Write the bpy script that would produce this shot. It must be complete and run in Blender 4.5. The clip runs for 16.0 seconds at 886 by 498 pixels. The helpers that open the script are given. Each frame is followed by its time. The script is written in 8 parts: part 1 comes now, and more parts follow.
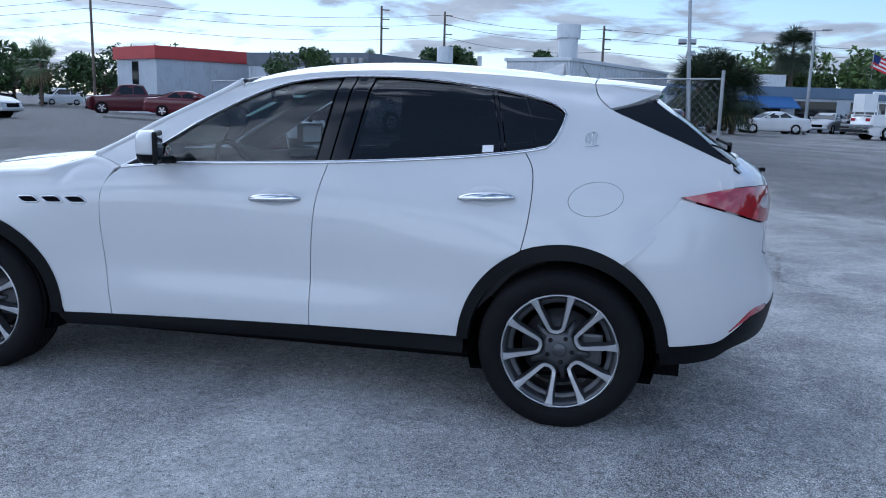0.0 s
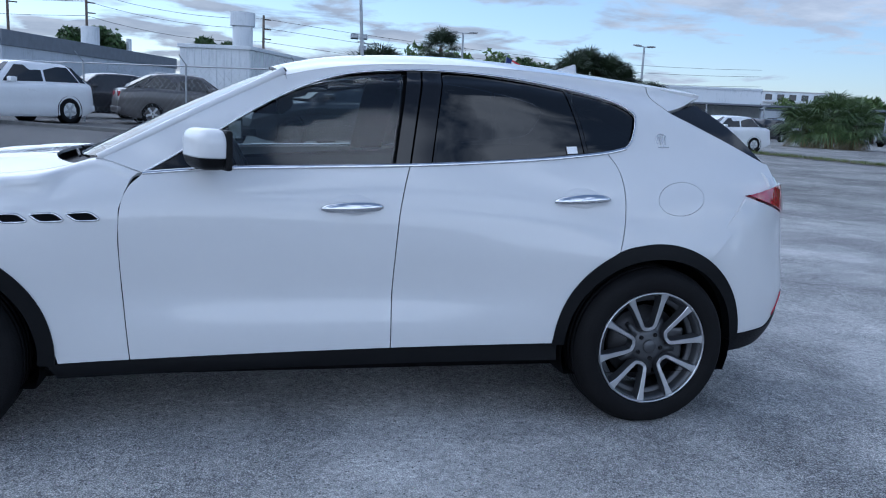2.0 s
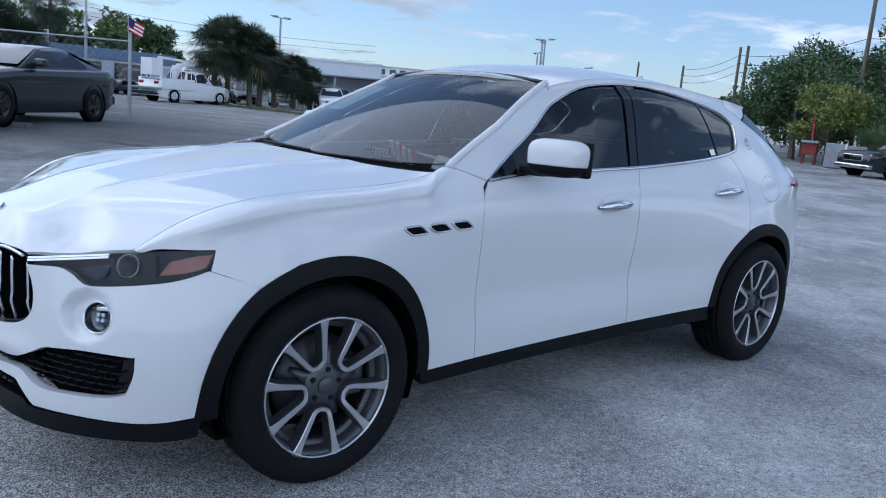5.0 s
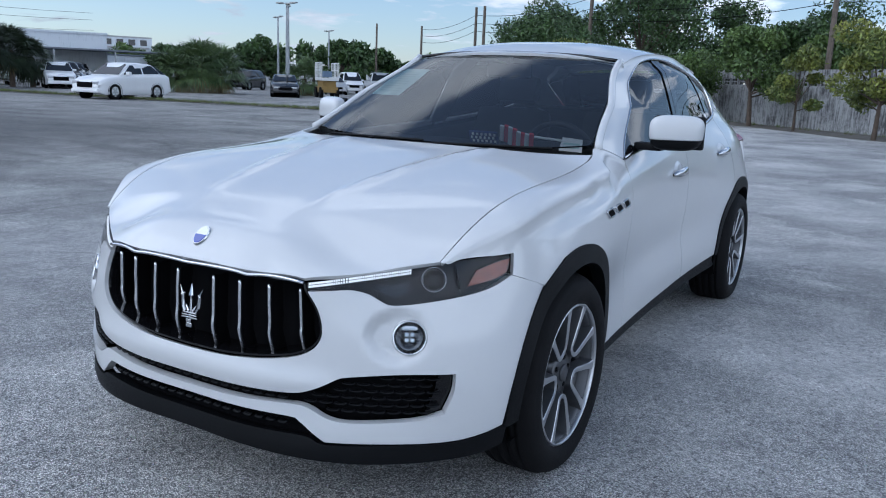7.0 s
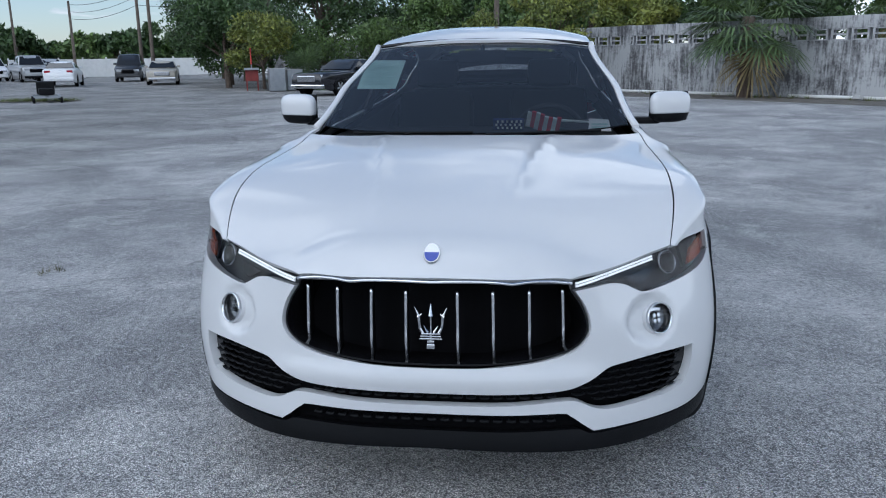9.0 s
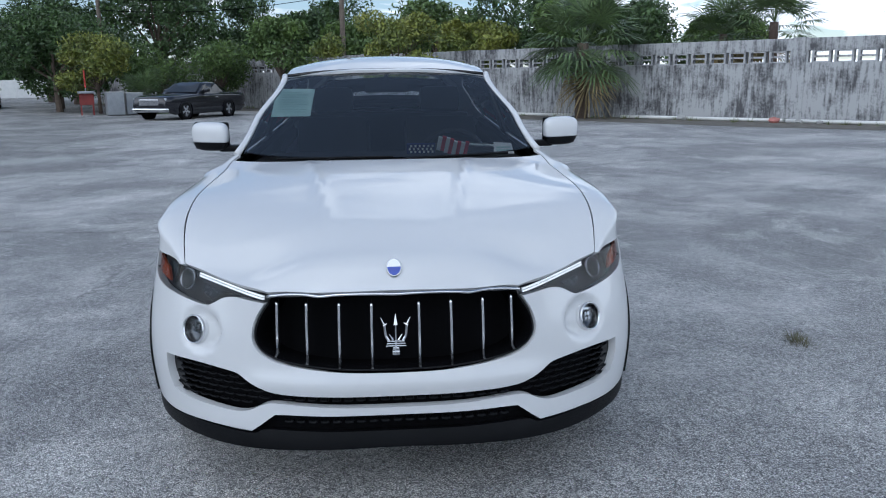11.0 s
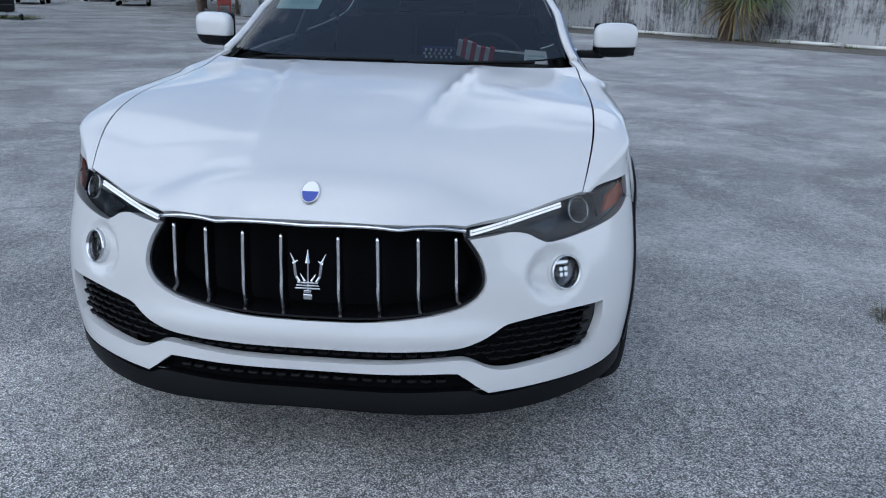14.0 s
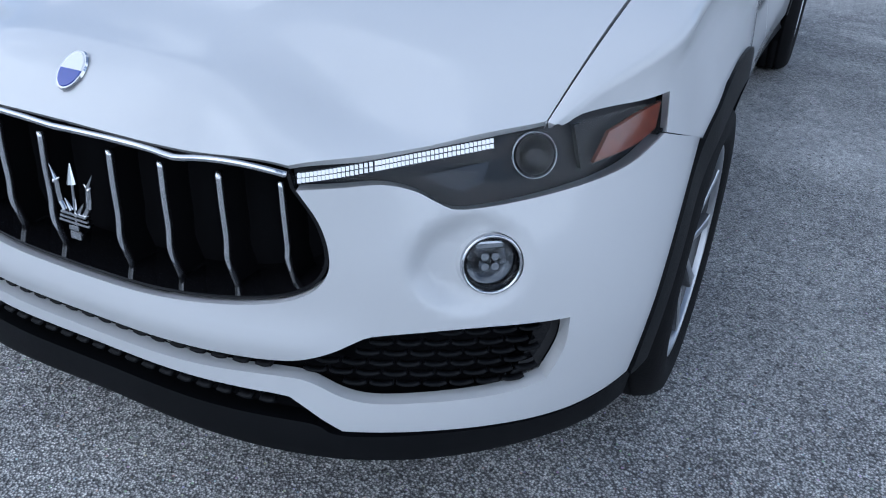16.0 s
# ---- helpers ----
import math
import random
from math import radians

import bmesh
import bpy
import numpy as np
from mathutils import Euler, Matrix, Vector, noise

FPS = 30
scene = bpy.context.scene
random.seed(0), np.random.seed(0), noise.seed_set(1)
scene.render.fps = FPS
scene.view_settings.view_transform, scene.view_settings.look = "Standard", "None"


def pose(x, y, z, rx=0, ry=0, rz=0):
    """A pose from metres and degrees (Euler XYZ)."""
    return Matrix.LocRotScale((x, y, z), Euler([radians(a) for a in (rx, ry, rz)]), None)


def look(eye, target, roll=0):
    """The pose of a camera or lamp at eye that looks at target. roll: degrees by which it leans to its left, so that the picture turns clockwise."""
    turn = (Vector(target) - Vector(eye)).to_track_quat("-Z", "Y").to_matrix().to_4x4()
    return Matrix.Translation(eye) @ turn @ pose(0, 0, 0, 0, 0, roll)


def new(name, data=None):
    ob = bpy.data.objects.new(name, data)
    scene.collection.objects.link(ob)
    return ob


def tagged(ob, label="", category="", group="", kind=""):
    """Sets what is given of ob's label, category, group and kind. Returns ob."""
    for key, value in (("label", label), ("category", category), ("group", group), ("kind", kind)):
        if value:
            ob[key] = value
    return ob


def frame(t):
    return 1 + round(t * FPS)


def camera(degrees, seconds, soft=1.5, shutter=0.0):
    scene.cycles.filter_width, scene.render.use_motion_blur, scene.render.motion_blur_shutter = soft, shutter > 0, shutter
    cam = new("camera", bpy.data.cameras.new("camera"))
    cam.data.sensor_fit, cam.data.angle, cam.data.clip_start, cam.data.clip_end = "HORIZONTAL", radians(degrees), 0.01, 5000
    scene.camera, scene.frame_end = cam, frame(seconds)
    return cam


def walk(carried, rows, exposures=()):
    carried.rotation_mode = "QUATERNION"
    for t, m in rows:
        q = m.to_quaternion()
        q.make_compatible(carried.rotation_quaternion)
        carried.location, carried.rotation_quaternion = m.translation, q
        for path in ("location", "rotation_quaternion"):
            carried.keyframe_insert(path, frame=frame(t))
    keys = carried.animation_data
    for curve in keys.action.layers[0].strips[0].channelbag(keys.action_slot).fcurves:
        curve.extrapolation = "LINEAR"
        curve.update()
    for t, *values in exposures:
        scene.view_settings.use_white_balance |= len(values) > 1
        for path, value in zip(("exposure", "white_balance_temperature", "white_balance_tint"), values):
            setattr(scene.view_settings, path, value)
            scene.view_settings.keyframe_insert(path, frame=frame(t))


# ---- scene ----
cam = camera(57.9, 16.0, 1.05)
PATH = [
    (0, (1.682, -4.406, 1.429), (1.284, -2.479, 1.071), 1.5),
    (0.5, (1.158, -4.391, 1.409), (0.989, -2.428, 1.066), 1.9),
    (1, (0.672, -4.4, 1.413), (0.727, -2.43, 1.070), 2.3),
    (1.5, (0.212, -4.286, 1.391), (0.475, -2.334, 1.046), 2.6),
    (2, (-0.266, -4.159, 1.391), (0.191, -2.243, 1.043), 2.9),
    (2.5, (-0.735, -4.09, 1.404), (-0.105, -2.224, 1.056), 3.1),
    (3, (-1.235, -3.927, 1.399), (-0.442, -2.123, 1.054), 3.4),
    (3.5, (-1.742, -3.805, 1.394), (-0.8, -2.074, 1.050), 3.7),
    (4, (-2.172, -3.633, 1.373), (-1.097, -1.983, 1.024), 4.2),
    (4.5, (-2.6, -3.415, 1.372), (-1.409, -1.849, 1.017), 4.5),
    (5, (-3.018, -3.215, 1.384), (-1.718, -1.738, 1.024), 4.8),
    (5.2, (-3.16, -3.119, 1.364), (-1.821, -1.678, 1.001), 4.7),
    (7.3, (-4.297, -1.694, 1.384), (-2.547, -0.821, 0.967), 1.5),
    (7.5, (-4.412, -1.543, 1.403), (-2.626, -0.749, 0.978), 0.9),
    (8, (-4.562, -1.138, 1.395), (-2.71, -0.538, 0.936), -0.4),
    (8.2, (-4.579, -0.948, 1.409), (-2.706, -0.423, 0.945), -0.6),
    (10.3, (-4.983, 0.063, 1.496), (-3.035, -0.014, 1.052), -0.5),
    (10.5, (-4.99, 0.035, 1.503), (-3.041, -0.066, 1.065), -0.5),
    (11, (-4.997, 0.02, 1.500), (-3.047, -0.118, 1.079), -0.7),
    (11.5, (-4.991, 0.022, 1.497), (-3.039, -0.11, 1.079), -0.9),
    (12, (-4.993, 0.026, 1.498), (-3.041, -0.071, 1.076), -1.2),
    (12.5, (-4.963, -0.008, 1.489), (-3.013, -0.058, 1.047), -1.3),
    (13, (-4.893, -0.136, 1.482), (-2.952, -0.129, 0.997), -0.7),
    (13.5, (-4.717, -0.313, 1.410), (-2.793, -0.238, 0.870), 0.3),
    (14, (-4.431, -0.566, 1.407), (-2.538, -0.384, 0.788), 1.4),
    (14.5, (-4.124, -0.83, 1.410), (-2.299, -0.543, 0.643), 2.6),
    (15, (-3.754, -0.961, 1.330), (-2.003, -0.514, 0.474), 2.8),
    (15.5, (-3.471, -1.02, 1.319), (-1.823, -0.409, 0.365), 2.4),
    (16, (-3.253, -1.102, 1.303), (-1.686, -0.378, 0.294), 2.2),
]
walk(cam, [(t, look(eye, target, roll)) for t, eye, target, roll in PATH],
     [(0, 1.03, 5150, 11), (5.2, 1.0, 5250, 11), (7.5, 1.0, 5500, 10), (10.5, 0.98, 5650, 9), (13, 0.97, 5650, 9), (16, 0.95, 5350, 10)])

# ---- light ----
SUN_UP, SUN_AROUND = 36.0, -32.0
SUN_WAY = Vector((math.sin(radians(SUN_AROUND)) * math.cos(radians(SUN_UP)), math.cos(radians(SUN_AROUND)) * math.cos(radians(SUN_UP)), math.sin(radians(SUN_UP))))
world = bpy.data.worlds.new("sky")
scene.world = world
world.use_nodes = True
wn, wl = world.node_tree.nodes, world.node_tree.links
wn.clear()


def w_math(kind, a, b, c=None, clamp=False):
    m = wn.new("ShaderNodeMath")
    m.operation, m.use_clamp = kind, clamp
    for i, v in enumerate((a, b, c)):
        if isinstance(v, (int, float)):
            m.inputs[i].default_value = v
        elif v is not None:
            wl.new(v, m.inputs[i])
    return m.outputs[0]


def w_noise(vec, scale, detail, rough, dist=0.0):
    t = wn.new("ShaderNodeTexNoise")
    for k, v in (("Scale", scale), ("Detail", detail), ("Roughness", rough), ("Distortion", dist)):
        t.inputs[k].default_value = v
    wl.new(vec, t.inputs["Vector"])
    return t.outputs["Fac"]


def w_mix(fac, a, b, kind="MIX"):
    x = wn.new("ShaderNodeMixRGB")
    x.blend_type = kind
    for k, v in (("Fac", fac), ("Color1", a), ("Color2", b)):
        if isinstance(v, (int, float)):
            x.inputs[k].default_value = v
        elif isinstance(v, tuple):
            x.inputs[k].default_value = (*v, 1)
        else:
            wl.new(v, x.inputs[k])
    return x.outputs["Color"]


w_out, w_bg, w_sky = wn.new("ShaderNodeOutputWorld"), wn.new("ShaderNodeBackground"), wn.new("ShaderNodeTexSky")
w_sky.sky_type, w_sky.sun_disc = "NISHITA", False
w_sky.sun_elevation, w_sky.sun_rotation = radians(SUN_UP), radians(SUN_AROUND)
w_sky.air_density, w_sky.dust_density, w_sky.ozone_density = 1.0, 0.35, 2.0
w_co, w_sep, w_flat = wn.new("ShaderNodeTexCoord"), wn.new("ShaderNodeSeparateXYZ"), wn.new("ShaderNodeCombineXYZ")
wl.new(w_co.outputs["Generated"], w_sep.inputs["Vector"])
w_up = w_math("MAXIMUM", w_sep.outputs["Z"], 0.0)
# the clouds lie on a flat layer, so they crowd together towards the horizon
w_layer = w_math("ADD", w_up, 0.13)
wl.new(w_math("DIVIDE", w_sep.outputs["X"], w_layer), w_flat.inputs["X"])
wl.new(w_math("DIVIDE", w_sep.outputs["Y"], w_layer), w_flat.inputs["Y"])
w_flat.inputs["Z"].default_value = 3.7
w_big = w_noise(w_flat.outputs[0], 1.9, 8.0, 0.56, 0.3)
w_wide = w_noise(w_flat.outputs[0], 0.42, 2.0, 0.5)
w_fac = w_math("ADD", w_math("MULTIPLY", w_big, 0.62), w_math("MULTIPLY", w_wide, 0.38))
# nearer the sun the layer is thicker and brighter
w_dot = wn.new("ShaderNodeVectorMath")
w_dot.operation, w_dot.inputs[1].default_value = "DOT_PRODUCT", SUN_WAY
wl.new(w_co.outputs["Generated"], w_dot.inputs[0])
w_near = w_math("MULTIPLY", w_math("POWER", w_math("MAXIMUM", w_dot.outputs["Value"], 0.0), 1.6), w_math("MULTIPLY", w_math("SUBTRACT", w_up, 0.18), 4.0, clamp=True))
w_fac = w_math("ADD", w_fac, w_math("MULTIPLY_ADD", w_near, 0.125, w_math("MULTIPLY", w_up, -0.08)))
# the layer closes towards the south, behind the lot's open side
w_fac = w_math("MULTIPLY_ADD", w_sep.outputs["Y"], -0.045, w_fac)
w_cover = w_math("SMOOTH_MIN", w_math("MULTIPLY", w_math("SUBTRACT", w_fac, 0.450), 14.0, clamp=True), 0.94, 0.1)
w_tone = wn.new("ShaderNodeValToRGB")
w_tone.color_ramp.elements[0].position, w_tone.color_ramp.elements[1].position = 0.40, 0.66
w_tone.color_ramp.elements[0].color, w_tone.color_ramp.elements[1].color = (4.4, 4.55, 4.75, 1), (6.0, 6.0, 5.9, 1)
wl.new(w_noise(w_flat.outputs[0], 2.6, 6.0, 0.6), w_tone.inputs["Fac"])
w_glow = wn.new("ShaderNodeVectorMath")
w_glow.operation = "SCALE"
wl.new(w_tone.outputs["Color"], w_glow.inputs[0])
# low clouds before the sun show their shaded side, those opposite it are lit
wl.new(w_math("ADD", w_math("MULTIPLY_ADD", w_near, 1.15, 0.95), w_math("MULTIPLY", w_sep.outputs["Y"], -0.60)), w_glow.inputs["Scale"])
w_blue = w_mix(0.16, w_mix(1.0, w_sky.outputs["Color"], (0.46, 0.46, 0.46), "MULTIPLY"), (3.4, 3.9, 4.5))
wl.new(w_mix(w_cover, w_blue, w_glow.outputs[0]), w_bg.inputs["Color"])
w_bg.inputs["Strength"].default_value = 0.12
wl.new(w_bg.outputs["Background"], w_out.inputs["Surface"])
sun = new("sun", bpy.data.lights.new("sun", "SUN"))
sun.data.energy, sun.data.angle, sun.data.color = 0.62, radians(95), (1.0, 0.93, 0.82)
sun.matrix_world = look(SUN_WAY * 60, (0, 0, 0))


# ---- materials ----
def material(name, color, rough=0.5, metal=0.0, coat=0.0, spec=0.5, vary=0.0, scale=8.0, bump=0.0, bump_scale=60.0, second=None, trans=0.0, emit=None, island=0.0, coords="Object"):
    """A principled surface with two scales of variation in its colour and a fine relief."""
    m = bpy.data.materials.new(name)
    m.use_nodes = True
    nt = m.node_tree
    n, l = nt.nodes, nt.links
    b = n["Principled BSDF"]
    b.inputs["Base Color"].default_value = (*color, 1)
    b.inputs["Roughness"].default_value, b.inputs["Metallic"].default_value = rough, metal
    b.inputs["Specular IOR Level"].default_value = spec
    b.inputs["Coat Weight"].default_value, b.inputs["Coat Roughness"].default_value = coat, 0.05
    b.inputs["Transmission Weight"].default_value = trans
    if emit:
        b.inputs["Emission Color"].default_value, b.inputs["Emission Strength"].default_value = (*emit[0], 1), emit[1]
    if vary or bump or island:
        co = n.new("ShaderNodeTexCoord")
        if vary:
            a, c, mix, rr = n.new("ShaderNodeTexNoise"), n.new("ShaderNodeTexNoise"), n.new("ShaderNodeMixRGB"), n.new("ShaderNodeMath")
            a.inputs["Scale"].default_value, a.inputs["Detail"].default_value = scale, 6
            c.inputs["Scale"].default_value, c.inputs["Detail"].default_value = scale * 9, 3
            l.new(co.outputs[coords], a.inputs["Vector"])
            l.new(co.outputs[coords], c.inputs["Vector"])
            av = n.new("ShaderNodeMath")
            av.operation = "MULTIPLY_ADD"
            av.inputs[1].default_value, av.inputs[2].default_value = 0.35, 0.0
            l.new(c.outputs["Fac"], av.inputs[0])
            rr.operation = "MULTIPLY_ADD"
            rr.inputs[1].default_value = 0.65
            l.new(a.outputs["Fac"], rr.inputs[0])
            l.new(av.outputs[0], rr.inputs[2])
            ramp = n.new("ShaderNodeValToRGB")
            ramp.color_ramp.elements[0].position, ramp.color_ramp.elements[1].position = 0.36, 0.64
            l.new(rr.outputs[0], ramp.inputs["Fac"])
            l.new(ramp.outputs["Color"], mix.inputs["Fac"])
            lo = second or tuple(v * (1 - vary) for v in color)
            mix.inputs["Color1"].default_value, mix.inputs["Color2"].default_value = (*lo, 1), (*color, 1)
            last = mix.outputs["Color"]
            if island:
                geo, hsv, rng = n.new("ShaderNodeNewGeometry"), n.new("ShaderNodeHueSaturation"), n.new("ShaderNodeMapRange")
                rng.inputs["To Min"].default_value, rng.inputs["To Max"].default_value = 1 - island, 1 + island
                l.new(geo.outputs["Random Per Island"], rng.inputs["Value"])
                l.new(rng.outputs["Result"], hsv.inputs["Value"])
                l.new(last, hsv.inputs["Color"])
                last = hsv.outputs["Color"]
            l.new(last, b.inputs["Base Color"])
        if bump:
            t, bp = n.new("ShaderNodeTexNoise"), n.new("ShaderNodeBump")
            t.inputs["Scale"].default_value, t.inputs["Detail"].default_value = bump_scale, 4
            bp.inputs["Strength"].default_value, bp.inputs["Distance"].default_value = bump, 0.01
            l.new(co.outputs[coords], t.inputs["Vector"])
            l.new(t.outputs["Fac"], bp.inputs["Height"])
            l.new(bp.outputs["Normal"], b.inputs["Normal"])
    return m


def pane(name, tint, rough=0.0, ior=1.5):
    """A thin pane: tinted, clear straight through, with the gloss of glass on it."""
    m = bpy.data.materials.new(name)
    m.use_nodes = True
    n, l = m.node_tree.nodes, m.node_tree.links
    n.clear()
    out, mix, tr, gl, fr = (n.new("ShaderNode" + k) for k in ("OutputMaterial", "MixShader", "BsdfTransparent", "BsdfGlossy", "Fresnel"))
    tr.inputs["Color"].default_value = (*tint, 1)
    gl.inputs["Roughness"].default_value = rough
    fr.inputs["IOR"].default_value = ior
    l.new(fr.outputs["Fac"], mix.inputs["Fac"])
    l.new(tr.outputs["BSDF"], mix.inputs[1])
    l.new(gl.outputs["BSDF"], mix.inputs[2])
    l.new(mix.outputs["Shader"], out.inputs["Surface"])
    return m


WHITE = material("white_paint", (0.585, 0.592, 0.60), 0.42, coat=1.0, spec=0.25, vary=0.02, scale=2.0)
BLACK_PLASTIC = material("black_plastic", (0.0045, 0.005, 0.0062), 0.48, spec=0.14, vary=0.25, scale=5, bump=0.12, bump_scale=500)
GLOSS_BLACK = material("gloss_black", (0.005, 0.005, 0.006), 0.06, spec=0.45)
DARK = material("dark_cavity", (0.004, 0.004, 0.005), 0.85, spec=0.08, vary=0.3)
CHROME = material("chrome", (0.62, 0.63, 0.65), 0.07, 1.0, vary=0.03)
SATIN = material("machined_alloy", (0.56, 0.57, 0.59), 0.36, 1.0, vary=0.08, scale=20)
GREY_ALLOY = material("grey_alloy", (0.085, 0.088, 0.095), 0.40, 0.6, vary=0.1, scale=10)
DISC = material("brake_disc", (0.07, 0.07, 0.075), 0.45, 0.7, vary=0.25, scale=12)
RUBBER = material("rubber", (0.006, 0.006, 0.007), 0.75, spec=0.18, vary=0.35, scale=9, bump=0.2, bump_scale=140)
GLASS_FRONT = pane("front_glass", (0.66, 0.73, 0.74), ior=1.66)
GLASS_TINT = pane("tinted_glass", (0.045, 0.048, 0.055), ior=1.62)
GLASS_SCREEN = pane("windscreen_glass", (0.72, 0.76, 0.77), ior=1.78)
GLASS_CLEAR = pane("clear_lens", (0.86, 0.88, 0.90), ior=1.34)
GLASS_DARK = pane("dark_glass", (0.10, 0.11, 0.12))
RED_LENS = material("red_lens", (0.40, 0.010, 0.028), 0.08, coat=1.0, vary=0.35, scale=25)
CLEAR_LAMP = material("clear_lamp", (0.62, 0.58, 0.58), 0.12, coat=1.0, vary=0.3, scale=60)
AMBER = material("amber_lens", (0.36, 0.085, 0.045), 0.2, coat=0.6, vary=0.3, scale=60)
LAMP_GREY = material("lamp_bowl", (0.010, 0.012, 0.017), 0.30, spec=0.3, vary=0.4, scale=30)
LAMP_DIM = material("dark_reflector", (0.055, 0.060, 0.070), 0.22, 0.6, vary=0.5, scale=90)
LED = material("light_strip", (0.85, 0.86, 0.86), 0.25, vary=0.1, scale=60, emit=((1.0, 0.98, 0.95), 0.12))
BAR = material("grille_chrome", (0.82, 0.83, 0.85), 0.24, 1.0, vary=0.05)
LEATHER = material("dark_leather", (0.035, 0.033, 0.031), 0.5, vary=0.12, scale=6, bump=0.1, bump_scale=120)
DASH = material("dark_trim", (0.012, 0.012, 0.014), 0.6, vary=0.2)
BLUE_ENAMEL = material("blue_enamel", (0.01, 0.04, 0.33), 0.12, coat=1.0)
WHITE_ENAMEL = material("white_enamel", (0.8, 0.8, 0.78), 0.15, coat=1.0)
PAPER = material("pale_green_paper", (0.55, 0.72, 0.69), 0.8, vary=0.05)
PAPER_WHITE = material("white_paper", (0.8, 0.8, 0.8), 0.8, vary=0.05)
INK = material("grey_ink", (0.47, 0.63, 0.61), 0.8)
SEALED = material("dark_window", (0.010, 0.012, 0.015), 0.05, spec=0.5)


# ---- building tools ----
from mathutils.geometry import delaunay_2d_cdt


def empty(name, label, category, at=(0, 0, 0), turn=0, group="", kind=""):
    ob = new(name)
    ob.matrix_world = pose(*at, 0, 0, turn)
    return tagged(ob, label, category, group, kind)


def mesh_object(name, verts, faces, mat, parent=None, label="", smooth=True, normals=None, mats=None, slots=None):
    me = bpy.data.meshes.new(name)
    me.from_pydata([tuple(v) for v in verts], [], [tuple(f) for f in faces])
    for m in (mats or [mat]):
        me.materials.append(m)
    if slots is not None:
        me.polygons.foreach_set("material_index", slots)
    if smooth:
        me.polygons.foreach_set("use_smooth", [True] * len(me.polygons))
    me.update()
    if normals is not None:
        me.normals_split_custom_set(normals)
    ob = new(name, me)
    if parent:
        ob.parent = parent
    if label:
        ob["label"] = label
    return ob


def part(name, bm, mat, parent, label="", smooth=False, sharp=35):
    """Links a bmesh as one mesh under its thing."""
    me = bpy.data.meshes.new(name)
    if smooth:
        for f in bm.faces:
            f.smooth = True
        for e in bm.edges:
            if len(e.link_faces) == 2 and e.calc_face_angle(0) > radians(sharp):
                e.smooth = False
    bm.to_mesh(me)
    bm.free()
    me.materials.append(mat)
    ob = new(name, me)
    ob.parent = parent
    if label:
        ob["label"] = label
    return ob


def box(bm, x0, x1, y0, y1, z0, z1, bevel=0.0, m=None):
    r = bmesh.ops.create_cube(bm, size=1, matrix=(m or Matrix()) @ Matrix.LocRotScale(((x0 + x1) / 2, (y0 + y1) / 2, (z0 + z1) / 2), None, (x1 - x0, y1 - y0, z1 - z0)))
    if bevel:
        es = list({e for v in r["verts"] for e in v.link_edges})
        bmesh.ops.bevel(bm, geom=es, offset=bevel, segments=2, profile=0.6, affect="EDGES")
    return bm


def rod(bm, a, b, r0, r1=None, n=10):
    a, b = Vector(a), Vector(b)
    m = Matrix.Translation((a + b) / 2) @ (b - a).to_track_quat("Z", "Y").to_matrix().to_4x4()
    bmesh.ops.create_cone(bm, cap_ends=True, segments=n, radius1=r0, radius2=r0 if r1 is None else r1, depth=(b - a).length, matrix=m)
    return bm


def ring_points(pts, n):
    """n points at even steps along a closed or open line."""
    p = np.asarray(pts, float)
    d = np.r_[0, np.cumsum(np.linalg.norm(np.diff(p, axis=0), axis=1))]
    s = np.linspace(0, d[-1], n)
    return np.stack([np.interp(s, d, p[:, i]) for i in range(p.shape[1])], -1)


def bend(pts, step=0.015):
    """A smooth line through the points."""
    p = np.asarray(pts, float)
    if len(p) == 2:
        n = max(2, int(np.linalg.norm(p[1] - p[0]) / step) + 1)
        return p[0] + (p[1] - p[0]) * np.linspace(0, 1, n)[:, None]
    q = np.vstack([2 * p[0] - p[1], p, 2 * p[-1] - p[-2]])
    out = []
    for i in range(1, len(q) - 2):
        n = max(2, int(np.linalg.norm(q[i + 1] - q[i]) / step) + 1)
        t = np.linspace(0, 1, n, endpoint=False)[:, None]
        a, b, c, d = q[i - 1], q[i], q[i + 1], q[i + 2]
        out.append(0.5 * ((2 * b) + (c - a) * t + (2 * a - 5 * b + 4 * c - d) * t ** 2 + (3 * b - a - 3 * c + d) * t ** 3))
    return np.vstack(out + [p[-1:]])


def outline(*segs, step=0.015):
    """A closed outline of smooth pieces that meet at corners."""
    out = []
    for i, s in enumerate(segs):
        nxt = segs[(i + 1) % len(segs)][0]
        s = list(s) + ([nxt] if tuple(s[-1]) != tuple(nxt) else [])
        out.append(bend(s, step)[:-1])
    p = np.vstack(out)
    keep = np.linalg.norm(p - np.roll(p, 1, axis=0), axis=1) > 1e-5
    return p[keep]


def mirror(half):
    """Closes an outline that is given for one half, from top middle round to bottom middle, by its mirror image."""
    h = np.asarray(half, float)
    m = h[::-1] * (-1, 1)
    return np.vstack([h, m[[i for i in range(len(m)) if abs(m[i][0]) > 1e-6]]])


def area(p):
    return 0.5 * np.sum(p[:, 0] * np.roll(p[:, 1], -1) - np.roll(p[:, 0], -1) * p[:, 1])


